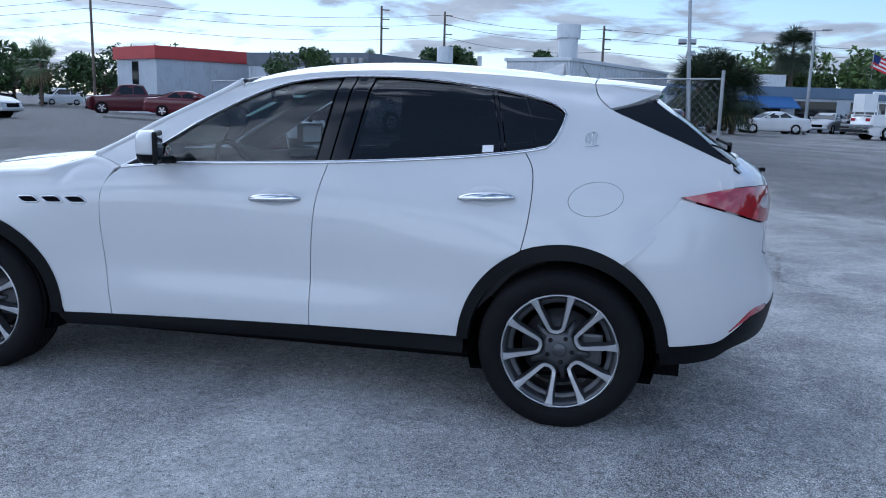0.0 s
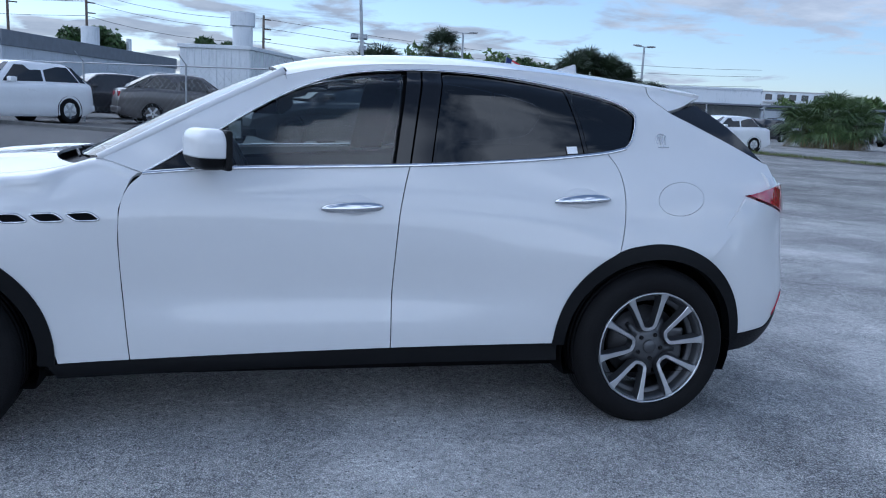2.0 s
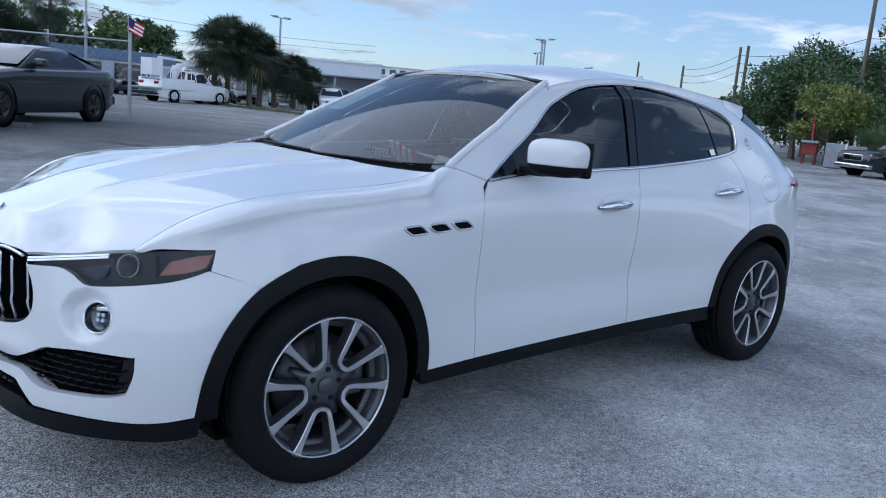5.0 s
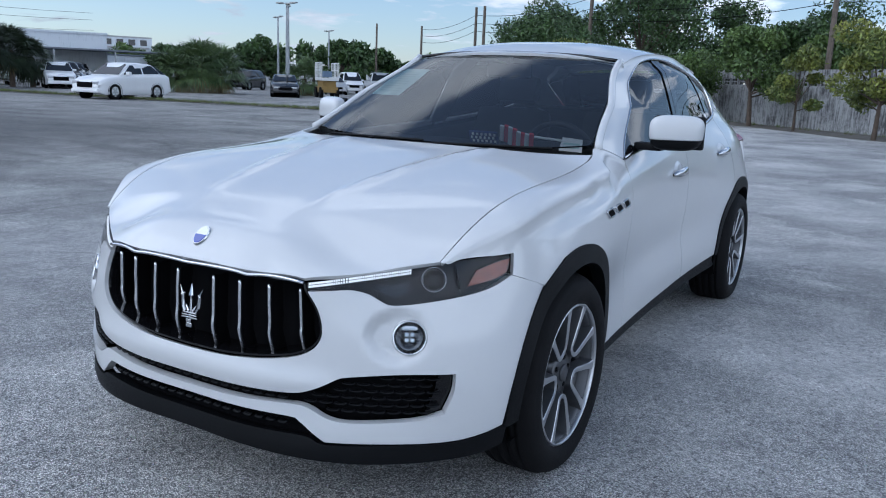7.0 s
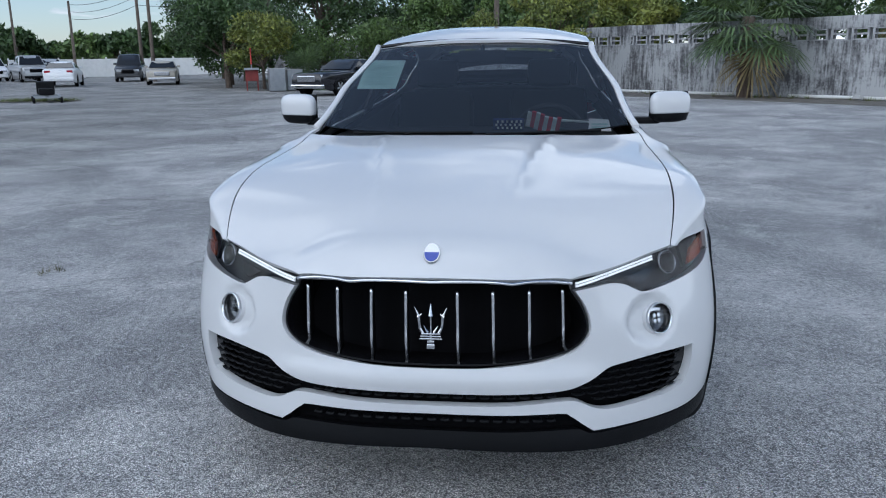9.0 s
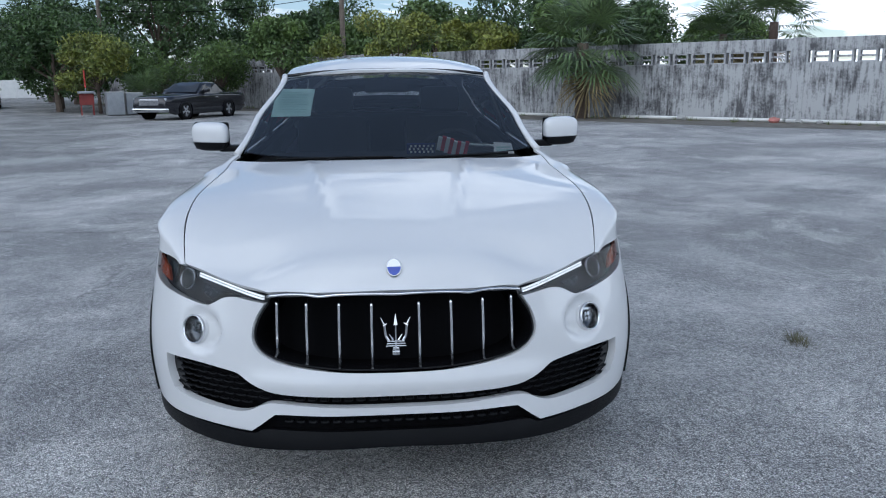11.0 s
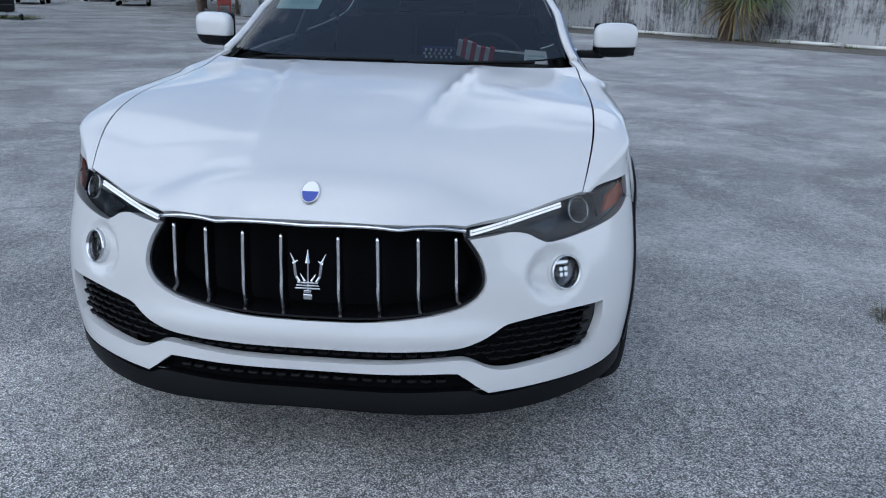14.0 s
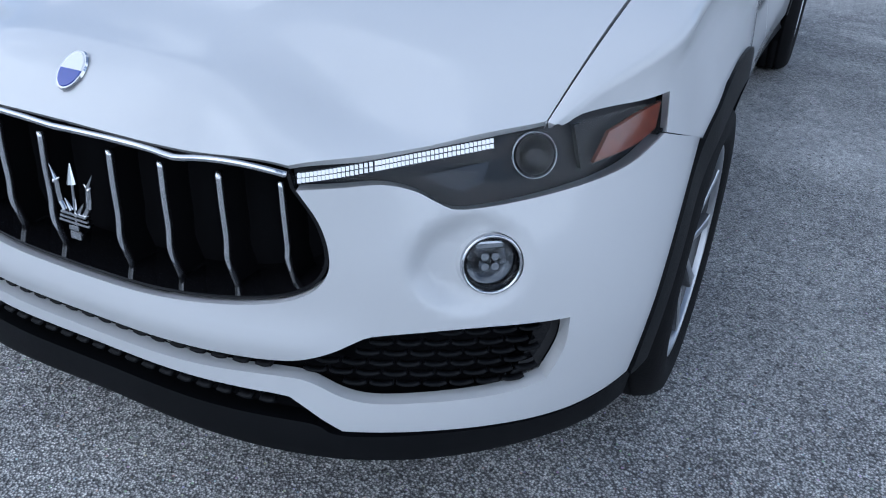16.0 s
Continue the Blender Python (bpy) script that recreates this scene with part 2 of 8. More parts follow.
def inset(p, g):
    """Moves an outline inwards (outwards for g < 0)."""
    if abs(g) < 1e-6:
        return p
    e = np.roll(p, -1, axis=0) - p
    e /= np.linalg.norm(e, axis=1)[:, None] + 1e-12
    nrm = np.stack([-e[:, 1], e[:, 0]], -1) * (1 if area(p) > 0 else -1)
    a = nrm + np.roll(nrm, 1, axis=0)
    k = np.sum(a * a, axis=1, keepdims=True) / 2
    return p + a / np.maximum(k, 0.35) * g


def inside(poly, q):
    x, y = q[:, 0], q[:, 1]
    r = np.zeros(len(q), bool)
    for (x0, y0), (x1, y1) in zip(poly, np.roll(poly, -1, axis=0)):
        if y0 != y1:
            c = ((y0 > y) != (y1 > y)) & (x < (x1 - x0) * (y - y0) / (y1 - y0) + x0)
            r ^= c
    return r


def normals_of(surf, uv, centre):
    e = 0.003
    du = surf(uv[:, 0] + e, uv[:, 1]) - surf(uv[:, 0] - e, uv[:, 1])
    dv = surf(uv[:, 0], uv[:, 1] + e) - surf(uv[:, 0], uv[:, 1] - e)
    n = np.cross(du, dv)
    n /= np.linalg.norm(n, axis=1)[:, None] + 1e-12
    p = surf(uv[:, 0], uv[:, 1])
    flip = np.sum(n * (p - np.asarray(centre)), axis=1) < 0
    n[flip] *= -1
    return p, n


def panel(name, surf, line, mat, parent, label="", gap=0.0022, off=0.0, flange=0.014, step=0.03, holes=(), centre=(0, 0, 0.62), relief=None):
    """A skin of the car: the part of a curved sheet inside an outline, with folded edges."""
    line = inset(np.asarray(line, float), gap)
    holes = [inset(np.asarray(h, float), -gap) for h in holes]
    lo, hi = line.min(0), line.max(0)
    gx, gy = np.meshgrid(np.arange(lo[0], hi[0], step), np.arange(lo[1], hi[1], step))
    gx[1::2] += step / 2
    g = np.stack([gx.ravel(), gy.ravel()], -1)
    ok = inside(line, g)
    for h in holes:
        ok &= ~inside(h, g)
    rims = np.vstack([line] + holes)
    g = g[ok]
    if len(g):
        far = np.ones(len(g), bool)
        for k in range(0, len(g), 400):
            far[k:k + 400] = np.min(np.linalg.norm(g[k:k + 400, None] - rims[None], axis=2), axis=1) > step * 0.42
        g = g[far]
    edges, at = [], 0
    for r in [line] + holes:
        edges += [(at + i, at + (i + 1) % len(r)) for i in range(len(r))]
        at += len(r)
    pts = np.vstack([rims, g]) if len(g) else rims
    vs, _, fs, _, _, _ = delaunay_2d_cdt([Vector(p) for p in pts], edges, [], 0, 1e-7)
    uv = np.array([tuple(v) for v in vs])
    fs = [tuple(f) for f in fs]
    mid = np.array([uv[list(f)].mean(0) for f in fs])
    ok = inside(line, mid)
    for h in holes:
        ok &= ~inside(h, mid)
    fs = [f for f, o in zip(fs, ok) if o]
    p, n = normals_of(surf, uv, centre)
    d = off + (relief(uv[:, 0], uv[:, 1]) if relief else 0)
    p = p + n * (np.asarray(d)[:, None] if np.ndim(d) else d)
    faces, loops, count = [], [], {}
    for f in fs:
        a, b, c = p[f[0]], p[f[1]], p[f[2]]
        if np.dot(np.cross(b - a, c - a), n[f[0]]) < 0:
            f = f[::-1]
        faces.append(f)
        loops += [n[i] for i in f]
        for i in range(3):
            e = (f[i], f[(i + 1) % 3])
            if (e[1], e[0]) in count:
                del count[(e[1], e[0])]
            else:
                count[e] = 1
    verts = list(p)
    if relief is not None:
        acc = np.zeros_like(p)
        for f in faces:
            acc[list(f)] += np.cross(p[f[1]] - p[f[0]], p[f[2]] - p[f[0]])
        acc /= np.linalg.norm(acc, axis=1)[:, None] + 1e-12
        loops = [acc[i] for f in faces for i in f]
        n = acc
    if flange:
        for a, b in count:
            k = len(verts)
            verts += [p[a], p[b], p[b] - n[b] * flange, p[a] - n[a] * flange]
            faces.append((k + 1, k, k + 3, k + 2))
            w = np.cross(p[b] - p[a], n[a])
            w = w / (np.linalg.norm(w) + 1e-12)
            loops += [w] * 4
    return mesh_object(name, verts, faces, mat, parent, label, True, [tuple(v) for v in loops])


def tube(name, pts, mat, parent, r=0.006, label="", flat=1.0, up=None, closed=False, n=8):
    """A bar along a line; flat squeezes it across the direction up."""
    p = np.asarray(pts, float)
    t = np.roll(p, -1, axis=0) - np.roll(p, 1, axis=0) if closed else np.gradient(p, axis=0)
    t /= np.linalg.norm(t, axis=1)[:, None] + 1e-12
    ups = np.asarray(up if up is not None else [(0, 0, 1)] * len(p), float)
    s = np.cross(t, ups)
    s /= np.linalg.norm(s, axis=1)[:, None] + 1e-12
    u = np.cross(s, t)
    verts, faces = [], []
    for i in range(len(p)):
        for k in range(n):
            a = 2 * math.pi * k / n
            verts.append(p[i] + s[i] * math.cos(a) * r + u[i] * math.sin(a) * r * flat)
    m = len(p)
    for i in range(m if closed else m - 1):
        for k in range(n):
            j = (i + 1) % m
            faces.append((i * n + k, i * n + (k + 1) % n, j * n + (k + 1) % n, j * n + k))
    if not closed:
        faces += [tuple(range(n))[::-1], tuple(range((m - 1) * n, m * n))]
    return mesh_object(name, verts, faces, mat, parent, label)


def strip(name, surf, line, mat, parent, width=0.014, lift=0.004, label="", side=1, closed=False, centre=(0, 0, 0.62)):
    """A raised band that follows a line on a curved sheet."""
    l = np.asarray(line, float)
    p, n = normals_of(surf, l, centre)
    t = np.roll(p, -1, axis=0) - np.roll(p, 1, axis=0) if closed else np.gradient(p, axis=0)
    w = np.cross(n, t)
    w /= np.linalg.norm(w, axis=1)[:, None] + 1e-12
    w *= side
    prof = ((-0.5, -0.003), (-0.5, lift * 0.55), (-0.28, lift), (0.28, lift), (0.5, lift * 0.55), (0.5, -0.003))
    k, m = len(prof), len(p)
    verts = [p[i] + w[i] * a * width + n[i] * b for i in range(m) for a, b in prof]
    faces = []
    for i in range(m if closed else m - 1):
        j = (i + 1) % m
        for q in range(k - 1):
            f = (i * k + q, i * k + q + 1, j * k + q + 1, j * k + q)
            faces.append(f)
    me = mesh_object(name, verts, faces, mat, parent, label)
    return me


def lathe(profile, n=48):
    """Verts and faces of a turned shape: profile of (radius, depth) about the y axis; depth runs along -y."""
    verts, faces, k = [], [], len(profile)
    for i in range(n):
        a = 2 * math.pi * i / n
        for r, d in profile:
            verts.append((r * math.cos(a), -d, r * math.sin(a)))
    for i in range(n):
        j = (i + 1) % n
        for q in range(k - 1):
            faces.append((i * k + q, j * k + q, j * k + q + 1, i * k + q + 1))
    return verts, faces
def cubic(xs, ys):
    """Natural cubic curve through the given stations."""
    xs, ys = np.asarray(xs, float), np.asarray(ys, float)
    n, h = len(xs), np.diff(xs)
    a, b = np.eye(n), np.zeros(n)
    for i in range(1, n - 1):
        a[i, i - 1:i + 2] = h[i - 1], 2 * (h[i - 1] + h[i]), h[i]
        b[i] = 6 * ((ys[i + 1] - ys[i]) / h[i] - (ys[i] - ys[i - 1]) / h[i - 1])
    m = np.linalg.solve(a, b)

    def f(x):
        x = np.asarray(x, float)
        i = np.clip(np.searchsorted(xs, x) - 1, 0, n - 2)
        t0, t1, d = np.clip(x, xs[0], xs[-1]) - xs[i], xs[i + 1] - np.clip(x, xs[0], xs[-1]), h[i]
        return (m[i] * t1 ** 3 + m[i + 1] * t0 ** 3) / (6 * d) + (ys[i] / d - m[i] * d / 6) * t1 + (ys[i + 1] / d - m[i + 1] * d / 6) * t0
    return f


class Sheet:
    """A smooth value over two axes, from a coarse table: curved along the first axis, softened along both."""
    def __init__(self, us, vs, table, du=0.02, dv=0.01, soft=(1.5, 2.5)):
        self.u0, self.v0, self.du, self.dv = us[0], vs[0], du, dv
        U, V = np.arange(us[0], us[-1] + du, du), np.arange(vs[0], vs[-1] + dv, dv)
        rows = np.array([cubic(us, r)(U) for r in table])
        g = np.array([np.interp(V, vs, rows[:, i]) for i in range(len(U))])
        for axis, s in ((1, soft[1]), (1, soft[1]), (0, soft[0])):
            k = np.exp(-0.5 * (np.arange(-12, 13) / s) ** 2)
            k /= k.sum()
            pad = [(0, 0), (0, 0)]
            pad[axis] = (12, 12)
            e = np.pad(g, pad, mode="reflect", reflect_type="odd")
            g = np.apply_along_axis(lambda r: np.convolve(r, k, "valid"), axis, e)
        self.g = g

    def __call__(self, u, v):
        a = np.clip((np.asarray(u, float) - self.u0) / self.du, 0, self.g.shape[0] - 1.001)
        b = np.clip((np.asarray(v, float) - self.v0) / self.dv, 0, self.g.shape[1] - 1.001)
        i, j = a.astype(int), b.astype(int)
        s, t = a - i, b - j
        g = self.g
        return (g[i, j] * (1 - s) + g[i + 1, j] * s) * (1 - t) + (g[i, j + 1] * (1 - s) + g[i + 1, j + 1] * s) * t


# half widths of the body: a row a height, a column a station along the car (front is -x)
SIDE_X = (-2.1, -1.5, -1.0, -0.5, 0.0, 0.4, 1.0, 1.5, 2.0, 2.35)
SIDE_Z = (0.2, 0.33, 0.47, 0.62, 0.80, 0.95, 1.04, 1.12, 1.25, 1.40, 1.55, 1.62, 1.7)
SIDE = Sheet(SIDE_X, SIDE_Z, (
    (0.88, 0.90, 0.885, 0.865, 0.860, 0.860, 0.88, 0.90, 0.845, 0.74),
    (0.90, 0.93, 0.905, 0.885, 0.880, 0.880, 0.90, 0.92, 0.865, 0.76),
    (0.91, 0.955, 0.912, 0.893, 0.887, 0.888, 0.91, 0.94, 0.88, 0.77),
    (0.918, 0.972, 0.914, 0.868, 0.858, 0.860, 0.902, 0.952, 0.888, 0.775),
    (0.90, 0.972, 0.930, 0.886, 0.876, 0.878, 0.912, 0.952, 0.89, 0.765),
    (0.84, 0.940, 0.928, 0.890, 0.874, 0.872, 0.890, 0.910, 0.845, 0.73),
    (0.76, 0.89, 0.895, 0.872, 0.852, 0.850, 0.862, 0.882, 0.820, 0.695),
    (0.62, 0.72, 0.79, 0.812, 0.815, 0.816, 0.824, 0.838, 0.782, 0.655),
    (0.50, 0.58, 0.67, 0.745, 0.760, 0.763, 0.750, 0.728, 0.655, 0.52),
    (0.40, 0.48, 0.58, 0.675, 0.700, 0.706, 0.692, 0.655, 0.55, 0.42),
    (0.30, 0.36, 0.45, 0.56, 0.622, 0.638, 0.610, 0.515, 0.40, 0.28),
    (0.10, 0.20, 0.30, 0.44, 0.53, 0.565, 0.53, 0.40, 0.25, 0.10),
    (0.0, 0.05, 0.1, 0.2, 0.3, 0.35, 0.30, 0.2, 0.1, 0.0)))
# the nose, as distances from an upright axis at x = -1.2: a row a height, a column an angle
NOSE_A = tuple(radians(a) for a in (-66, -58, -50, -40, -30, -20, -10, 0, 10, 20, 30, 40, 50, 58, 66))
NOSE_Z = (0.2, 0.33, 0.42, 0.50, 0.58, 0.66, 0.75, 0.82, 0.90)
NOSE_HALF = (
    (1.19, 1.21, 1.235, 1.241, 1.218, 1.165, 1.083, 1.01),
    (1.225, 1.245, 1.268, 1.273, 1.258, 1.205, 1.118, 1.035),
    (1.235, 1.25, 1.263, 1.269, 1.265, 1.217, 1.13, 1.045),
    (1.235, 1.25, 1.262, 1.269, 1.271, 1.223, 1.135, 1.05),
    (1.23, 1.243, 1.255, 1.266, 1.265, 1.22, 1.133, 1.05),
    (1.225, 1.24, 1.252, 1.259, 1.255, 1.21, 1.126, 1.045),
    (1.215, 1.232, 1.245, 1.231, 1.228, 1.192, 1.113, 1.035),
    (1.205, 1.222, 1.24, 1.213, 1.21, 1.177, 1.098, 1.025),
    (1.15, 1.165, 1.19, 1.181, 1.183, 1.157, 1.083, 1.01))
NOSE = Sheet(NOSE_A, NOSE_Z, [r[:0:-1] + r for r in NOSE_HALF], 0.0174, 0.01, (2, 2))
TAIL_A = tuple(radians(a) for a in (-72, -60, -45, -30, -15, 0, 15, 30, 45, 60, 72))
TAIL_Z = (0.25, 0.42, 0.60, 0.80, 0.95, 1.05, 1.15, 1.25)
TAIL_HALF = (
    (1.20, 1.205, 1.20, 1.14, 1.02, 0.95), (1.30, 1.31, 1.30, 1.215, 1.045, 0.955),
    (1.335, 1.342, 1.328, 1.225, 1.06, 0.965), (1.265, 1.28, 1.298, 1.215, 1.06, 0.962),
    (1.265, 1.275, 1.285, 1.19, 1.025, 0.94), (1.27, 1.275, 1.272, 1.165, 0.995, 0.91),
    (1.250, 1.252, 1.250, 1.130, 0.95, 0.87), (1.08, 1.08, 1.06, 0.99, 0.87, 0.81))
TAIL = Sheet(TAIL_A, TAIL_Z, [r[:0:-1] + r for r in TAIL_HALF], 0.0174, 0.01, (2, 2))
hood_line = cubic((-2.45, -2.40, -2.36, -2.25, -2.1, -1.9, -1.7, -1.5, -1.3, -1.1, -0.9), (0.79, 0.836, 0.883, 0.936, 0.985, 1.030, 1.066, 1.096, 1.120, 1.138, 1.152))
SEAM_X = (-2.45, -2.25, -2.128, -2.095, -1.95, -1.8, -1.65, -1.5, -1.35, -1.2, -1.05, -0.955)
seam_z = cubic(SEAM_X + (-0.868, -0.775, -0.70), (0.67, 0.815, 0.873, 0.897, 0.982, 1.028, 1.051, 1.063, 1.072, 1.084, 1.104, 1.128, 1.150, 1.125, 1.100))
seam_y = cubic(SEAM_X + (-0.868, -0.775, -0.70), (0.73, 0.74, 0.750, 0.757, 0.781, 0.792, 0.798, 0.799, 0.797, 0.791, 0.782, 0.772, 0.747, 0.790, 0.806))
crest_y = cubic((-2.14, -2.03, -1.93, -1.8, -1.65, -1.5, -1.3, -1.15, -1.0, -0.868, -0.775, -0.70), (0.754, 0.824, 0.888, 0.905, 0.908, 0.905, 0.897, 0.888, 0.878, 0.790, 0.808, 0.818))
roof_line = cubic((-0.3, -0.17, 0.0, 0.3, 0.6, 1.0, 1.4, 1.7, 1.95), (1.535, 1.575, 1.615, 1.65, 1.66, 1.648, 1.615, 1.588, 1.562))
screen_line = cubic((1.08, 1.155, 1.345, 1.534, 1.60), (-1.16, -1.022, -0.655, -0.247, -0.09))


def on_side(s):
    def f(x, z):
        return np.stack([np.asarray(x, float), s * SIDE(x, z), np.asarray(z, float)], -1)
    return f


def on_nose(a, z):
    r = NOSE(a, z)
    return np.stack([-1.2 - r * np.cos(a), r * np.sin(a), np.asarray(z, float) + 0 * r], -1)


def on_tail(a, z):
    r = TAIL(a, z)
    return np.stack([1.2 + r * np.cos(a), r * np.sin(a), np.asarray(z, float) + 0 * r], -1)


def hood_z(x, y):
    x, y = np.asarray(x, float), np.abs(np.asarray(y, float))
    ridge = 0.32 + 0.16 * (x + 1.5)
    fade = np.clip((x + 2.25) / 0.45, 0, 1) * np.clip((-1.06 - x) / 0.15, 0, 1)
    front = np.clip((-2.10 - x) / 0.14, 0, 1)
    front = front * front * (3 - 2 * front)
    return (hood_line(x) - (hood_line(x) - seam_z(x)) * (y / seam_y(x)) ** 2.8 + 0.012 * fade * np.exp(-np.abs((y - ridge) / 0.030) ** 1.5)
            - 0.044 * front * np.exp(-((y - 0.50) / 0.16) ** 2))


def on_hood(x, y):
    return np.stack([np.asarray(x, float), np.asarray(y, float), hood_z(x, y)], -1)


def on_roof(x, y):
    return np.stack([np.asarray(x, float), np.asarray(y, float), roof_line(x) - 0.056 * (np.abs(y) / 0.56) ** 2.6], -1)


def on_screen(y, z):
    return np.stack([screen_line(z) + 0.28 * np.asarray(y, float) ** 2, np.asarray(y, float), np.asarray(z, float)], -1)


def on_hatch(y, z):
    y, z = np.asarray(y, float), np.asarray(z, float)
    return np.stack([2.301 - (z - 1.222) * 1.41 - 0.28 * y ** 2, y, z], -1)


# ---- ground ----
def smooth01(a, b, v):
    t = np.clip((np.asarray(v, float) - a) / (b - a), 0, 1)
    return t * t * (3 - 2 * t)


def ground_z(x, y):
    """The lot is level round the car and rises a little towards the far fence."""
    return 0.34 * smooth01(7, 15, y) * (1 - smooth01(3, 12, x)) * (1 - 0.7 * smooth01(30, 55, y))


ASPHALT = bpy.data.materials.new("worn_asphalt")
ASPHALT.use_nodes = True


def asphalt_nodes(m):
    n, l = m.node_tree.nodes, m.node_tree.links
    b = n["Principled BSDF"]
    co = n.new("ShaderNodeTexCoord")

    def tex(kind, scale, detail=5, rough=0.6, dist=0.0):
        t = n.new("ShaderNodeTex" + kind)
        t.inputs["Scale"].default_value = scale
        if kind == "Noise":
            t.inputs["Detail"].default_value, t.inputs["Roughness"].default_value, t.inputs["Distortion"].default_value = detail, rough, dist
        l.new(co.outputs["Object"], t.inputs["Vector"])
        return t

    def ramp(src, p0, p1, c0, c1):
        r = n.new("ShaderNodeValToRGB")
        r.color_ramp.elements[0].position, r.color_ramp.elements[1].position = p0, p1
        r.color_ramp.elements[0].color, r.color_ramp.elements[1].color = (*c0, 1), (*c1, 1)
        l.new(src, r.inputs["Fac"])
        return r.outputs["Color"]

    def mix(fac, a, c, kind="MIX"):
        x = n.new("ShaderNodeMixRGB")
        x.blend_type = kind
        for s, v in (("Fac", fac), ("Color1", a), ("Color2", c)):
            if isinstance(v, (int, float)):
                x.inputs[s].default_value = v
            elif isinstance(v, tuple):
                x.inputs[s].default_value = (*v, 1)
            else:
                l.new(v, x.inputs[s])
        return x.outputs["Color"]
    stones = tex("Voronoi", 185)
    grit = tex("Noise", 240, 3)
    patch = tex("Noise", 0.42, 7, 0.62, 0.4)
    wear = tex("Noise", 0.62, 9, 0.68, 0.3)
    mottle = tex("Noise", 26, 5, 0.72)
    blotch = tex("Noise", 3.2, 6, 0.66, 0.2)
    xyz = n.new("ShaderNodeSeparateXYZ")
    l.new(co.outputs["Object"], xyz.inputs["Vector"])
    lay, lane, laid = n.new("ShaderNodeMapRange"), n.new("ShaderNodeMapRange"), n.new("ShaderNodeMath")
    for node, axis, a, c, lo, hi in ((lay, "X", 1.0, -0.6, -0.045, 0.03), (lane, "Y", 0.5, -0.6, 0.0, 1.0)):
        for key, v in (("From Min", a), ("From Max", c), ("To Min", lo), ("To Max", hi)):
            node.inputs[key].default_value = v
        l.new(xyz.outputs[axis], node.inputs["Value"])
    laid.operation = "MULTIPLY_ADD"
    l.new(lay.outputs["Result"], laid.inputs[0])
    l.new(lane.outputs["Result"], laid.inputs[1])
    l.new(patch.outputs["Fac"], laid.inputs[2])
    dust = ramp(laid.outputs[0], 0.40, 0.60, (0, 0, 0), (1, 1, 1))
    base = mix(dust, (0.40, 0.402, 0.405), (0.56, 0.558, 0.551))
    base = mix(ramp(wear.outputs["Fac"], 0.54, 0.60, (0, 0, 0), (0.6, 0.6, 0.6)), base, (0.72, 0.714, 0.70))
    base = mix(1.0, base, ramp(blotch.outputs["Fac"], 0.34, 0.66, (0.84, 0.84, 0.845), (1.13, 1.13, 1.12)), "MULTIPLY")
    base = mix(1.0, base, ramp(mottle.outputs["Fac"], 0.33, 0.66, (0.68, 0.68, 0.685), (1.27, 1.27, 1.26)), "MULTIPLY")
    # the lot beyond the car gets darker towards +y
    far = n.new("ShaderNodeMapRange")
    far.inputs["From Min"].default_value, far.inputs["From Max"].default_value = 3.5, 10.0
    l.new(xyz.outputs["Y"], far.inputs["Value"])
    base = mix(far.outputs["Result"], base, mix(1.0, base, (0.64, 0.635, 0.62), "MULTIPLY"))
    # and behind the kerb it is darker still and even
    dark, inner = n.new("ShaderNodeMapRange"), n.new("ShaderNodeMapRange")
    dark.inputs["From Min"].default_value, dark.inputs["From Max"].default_value = 9.0, 12.0
    inner.inputs["From Min"].default_value, inner.inputs["From Max"].default_value = 13.0, 5.0
    l.new(xyz.outputs["Y"], dark.inputs["Value"])
    l.new(xyz.outputs["X"], inner.inputs["Value"])
    base = mix(mix(1.0, dark.outputs["Result"], inner.outputs["Result"], "MULTIPLY"), base, mix(0.55, mix(1.0, base, (0.55, 0.55, 0.55), "MULTIPLY"), (0.15, 0.15, 0.153)))
    # the dust thins out towards the front of the car, where the bare stones show
    bare = n.new("ShaderNodeMapRange")
    bare.inputs["From Min"].default_value, bare.inputs["From Max"].default_value = -0.2, -2.2
    wob = n.new("ShaderNodeMath")
    wob.operation, wob.inputs[1].default_value = "MULTIPLY_ADD", 4.0
    l.new(patch.outputs["Fac"], wob.inputs[0])
    l.new(xyz.outputs["X"], wob.inputs[2])
    sh = n.new("ShaderNodeMath")
    sh.operation, sh.inputs[1].default_value = "SUBTRACT", 2.0
    l.new(wob.outputs[0], sh.inputs[0])
    l.new(sh.outputs[0], bare.inputs["Value"])
    rough_fac = mix(bare.outputs["Result"], mix(dust, (1.0, 1.0, 1.0), (0.42, 0.42, 0.42)), (1.0, 1.0, 1.0))
    pebble = ramp(stones.outputs["Color"], 0.1, 0.95, (0.40, 0.40, 0.405), (1.72, 1.71, 1.68))
    base = mix(rough_fac, base, pebble, "MULTIPLY")
    gaps = ramp(stones.outputs["Distance"], 0.34, 0.70, (1.12, 1.12, 1.12), (0.30, 0.30, 0.31))
    base = mix(rough_fac, base, gaps, "MULTIPLY")
    specks = tex("Voronoi", 48)
    base = mix(ramp(specks.outputs["Distance"], 0.10, 0.18, (0.85, 0.85, 0.85), (0, 0, 0)), base, mix(0.4, (0.75, 0.74, 0.72), specks.outputs["Color"], "MULTIPLY"))
    pits = tex("Voronoi", 33)
    base = mix(ramp(pits.outputs["Distance"], 0.12, 0.20, (0.8, 0.8, 0.8), (0, 0, 0)), base, (0.07, 0.07, 0.072))
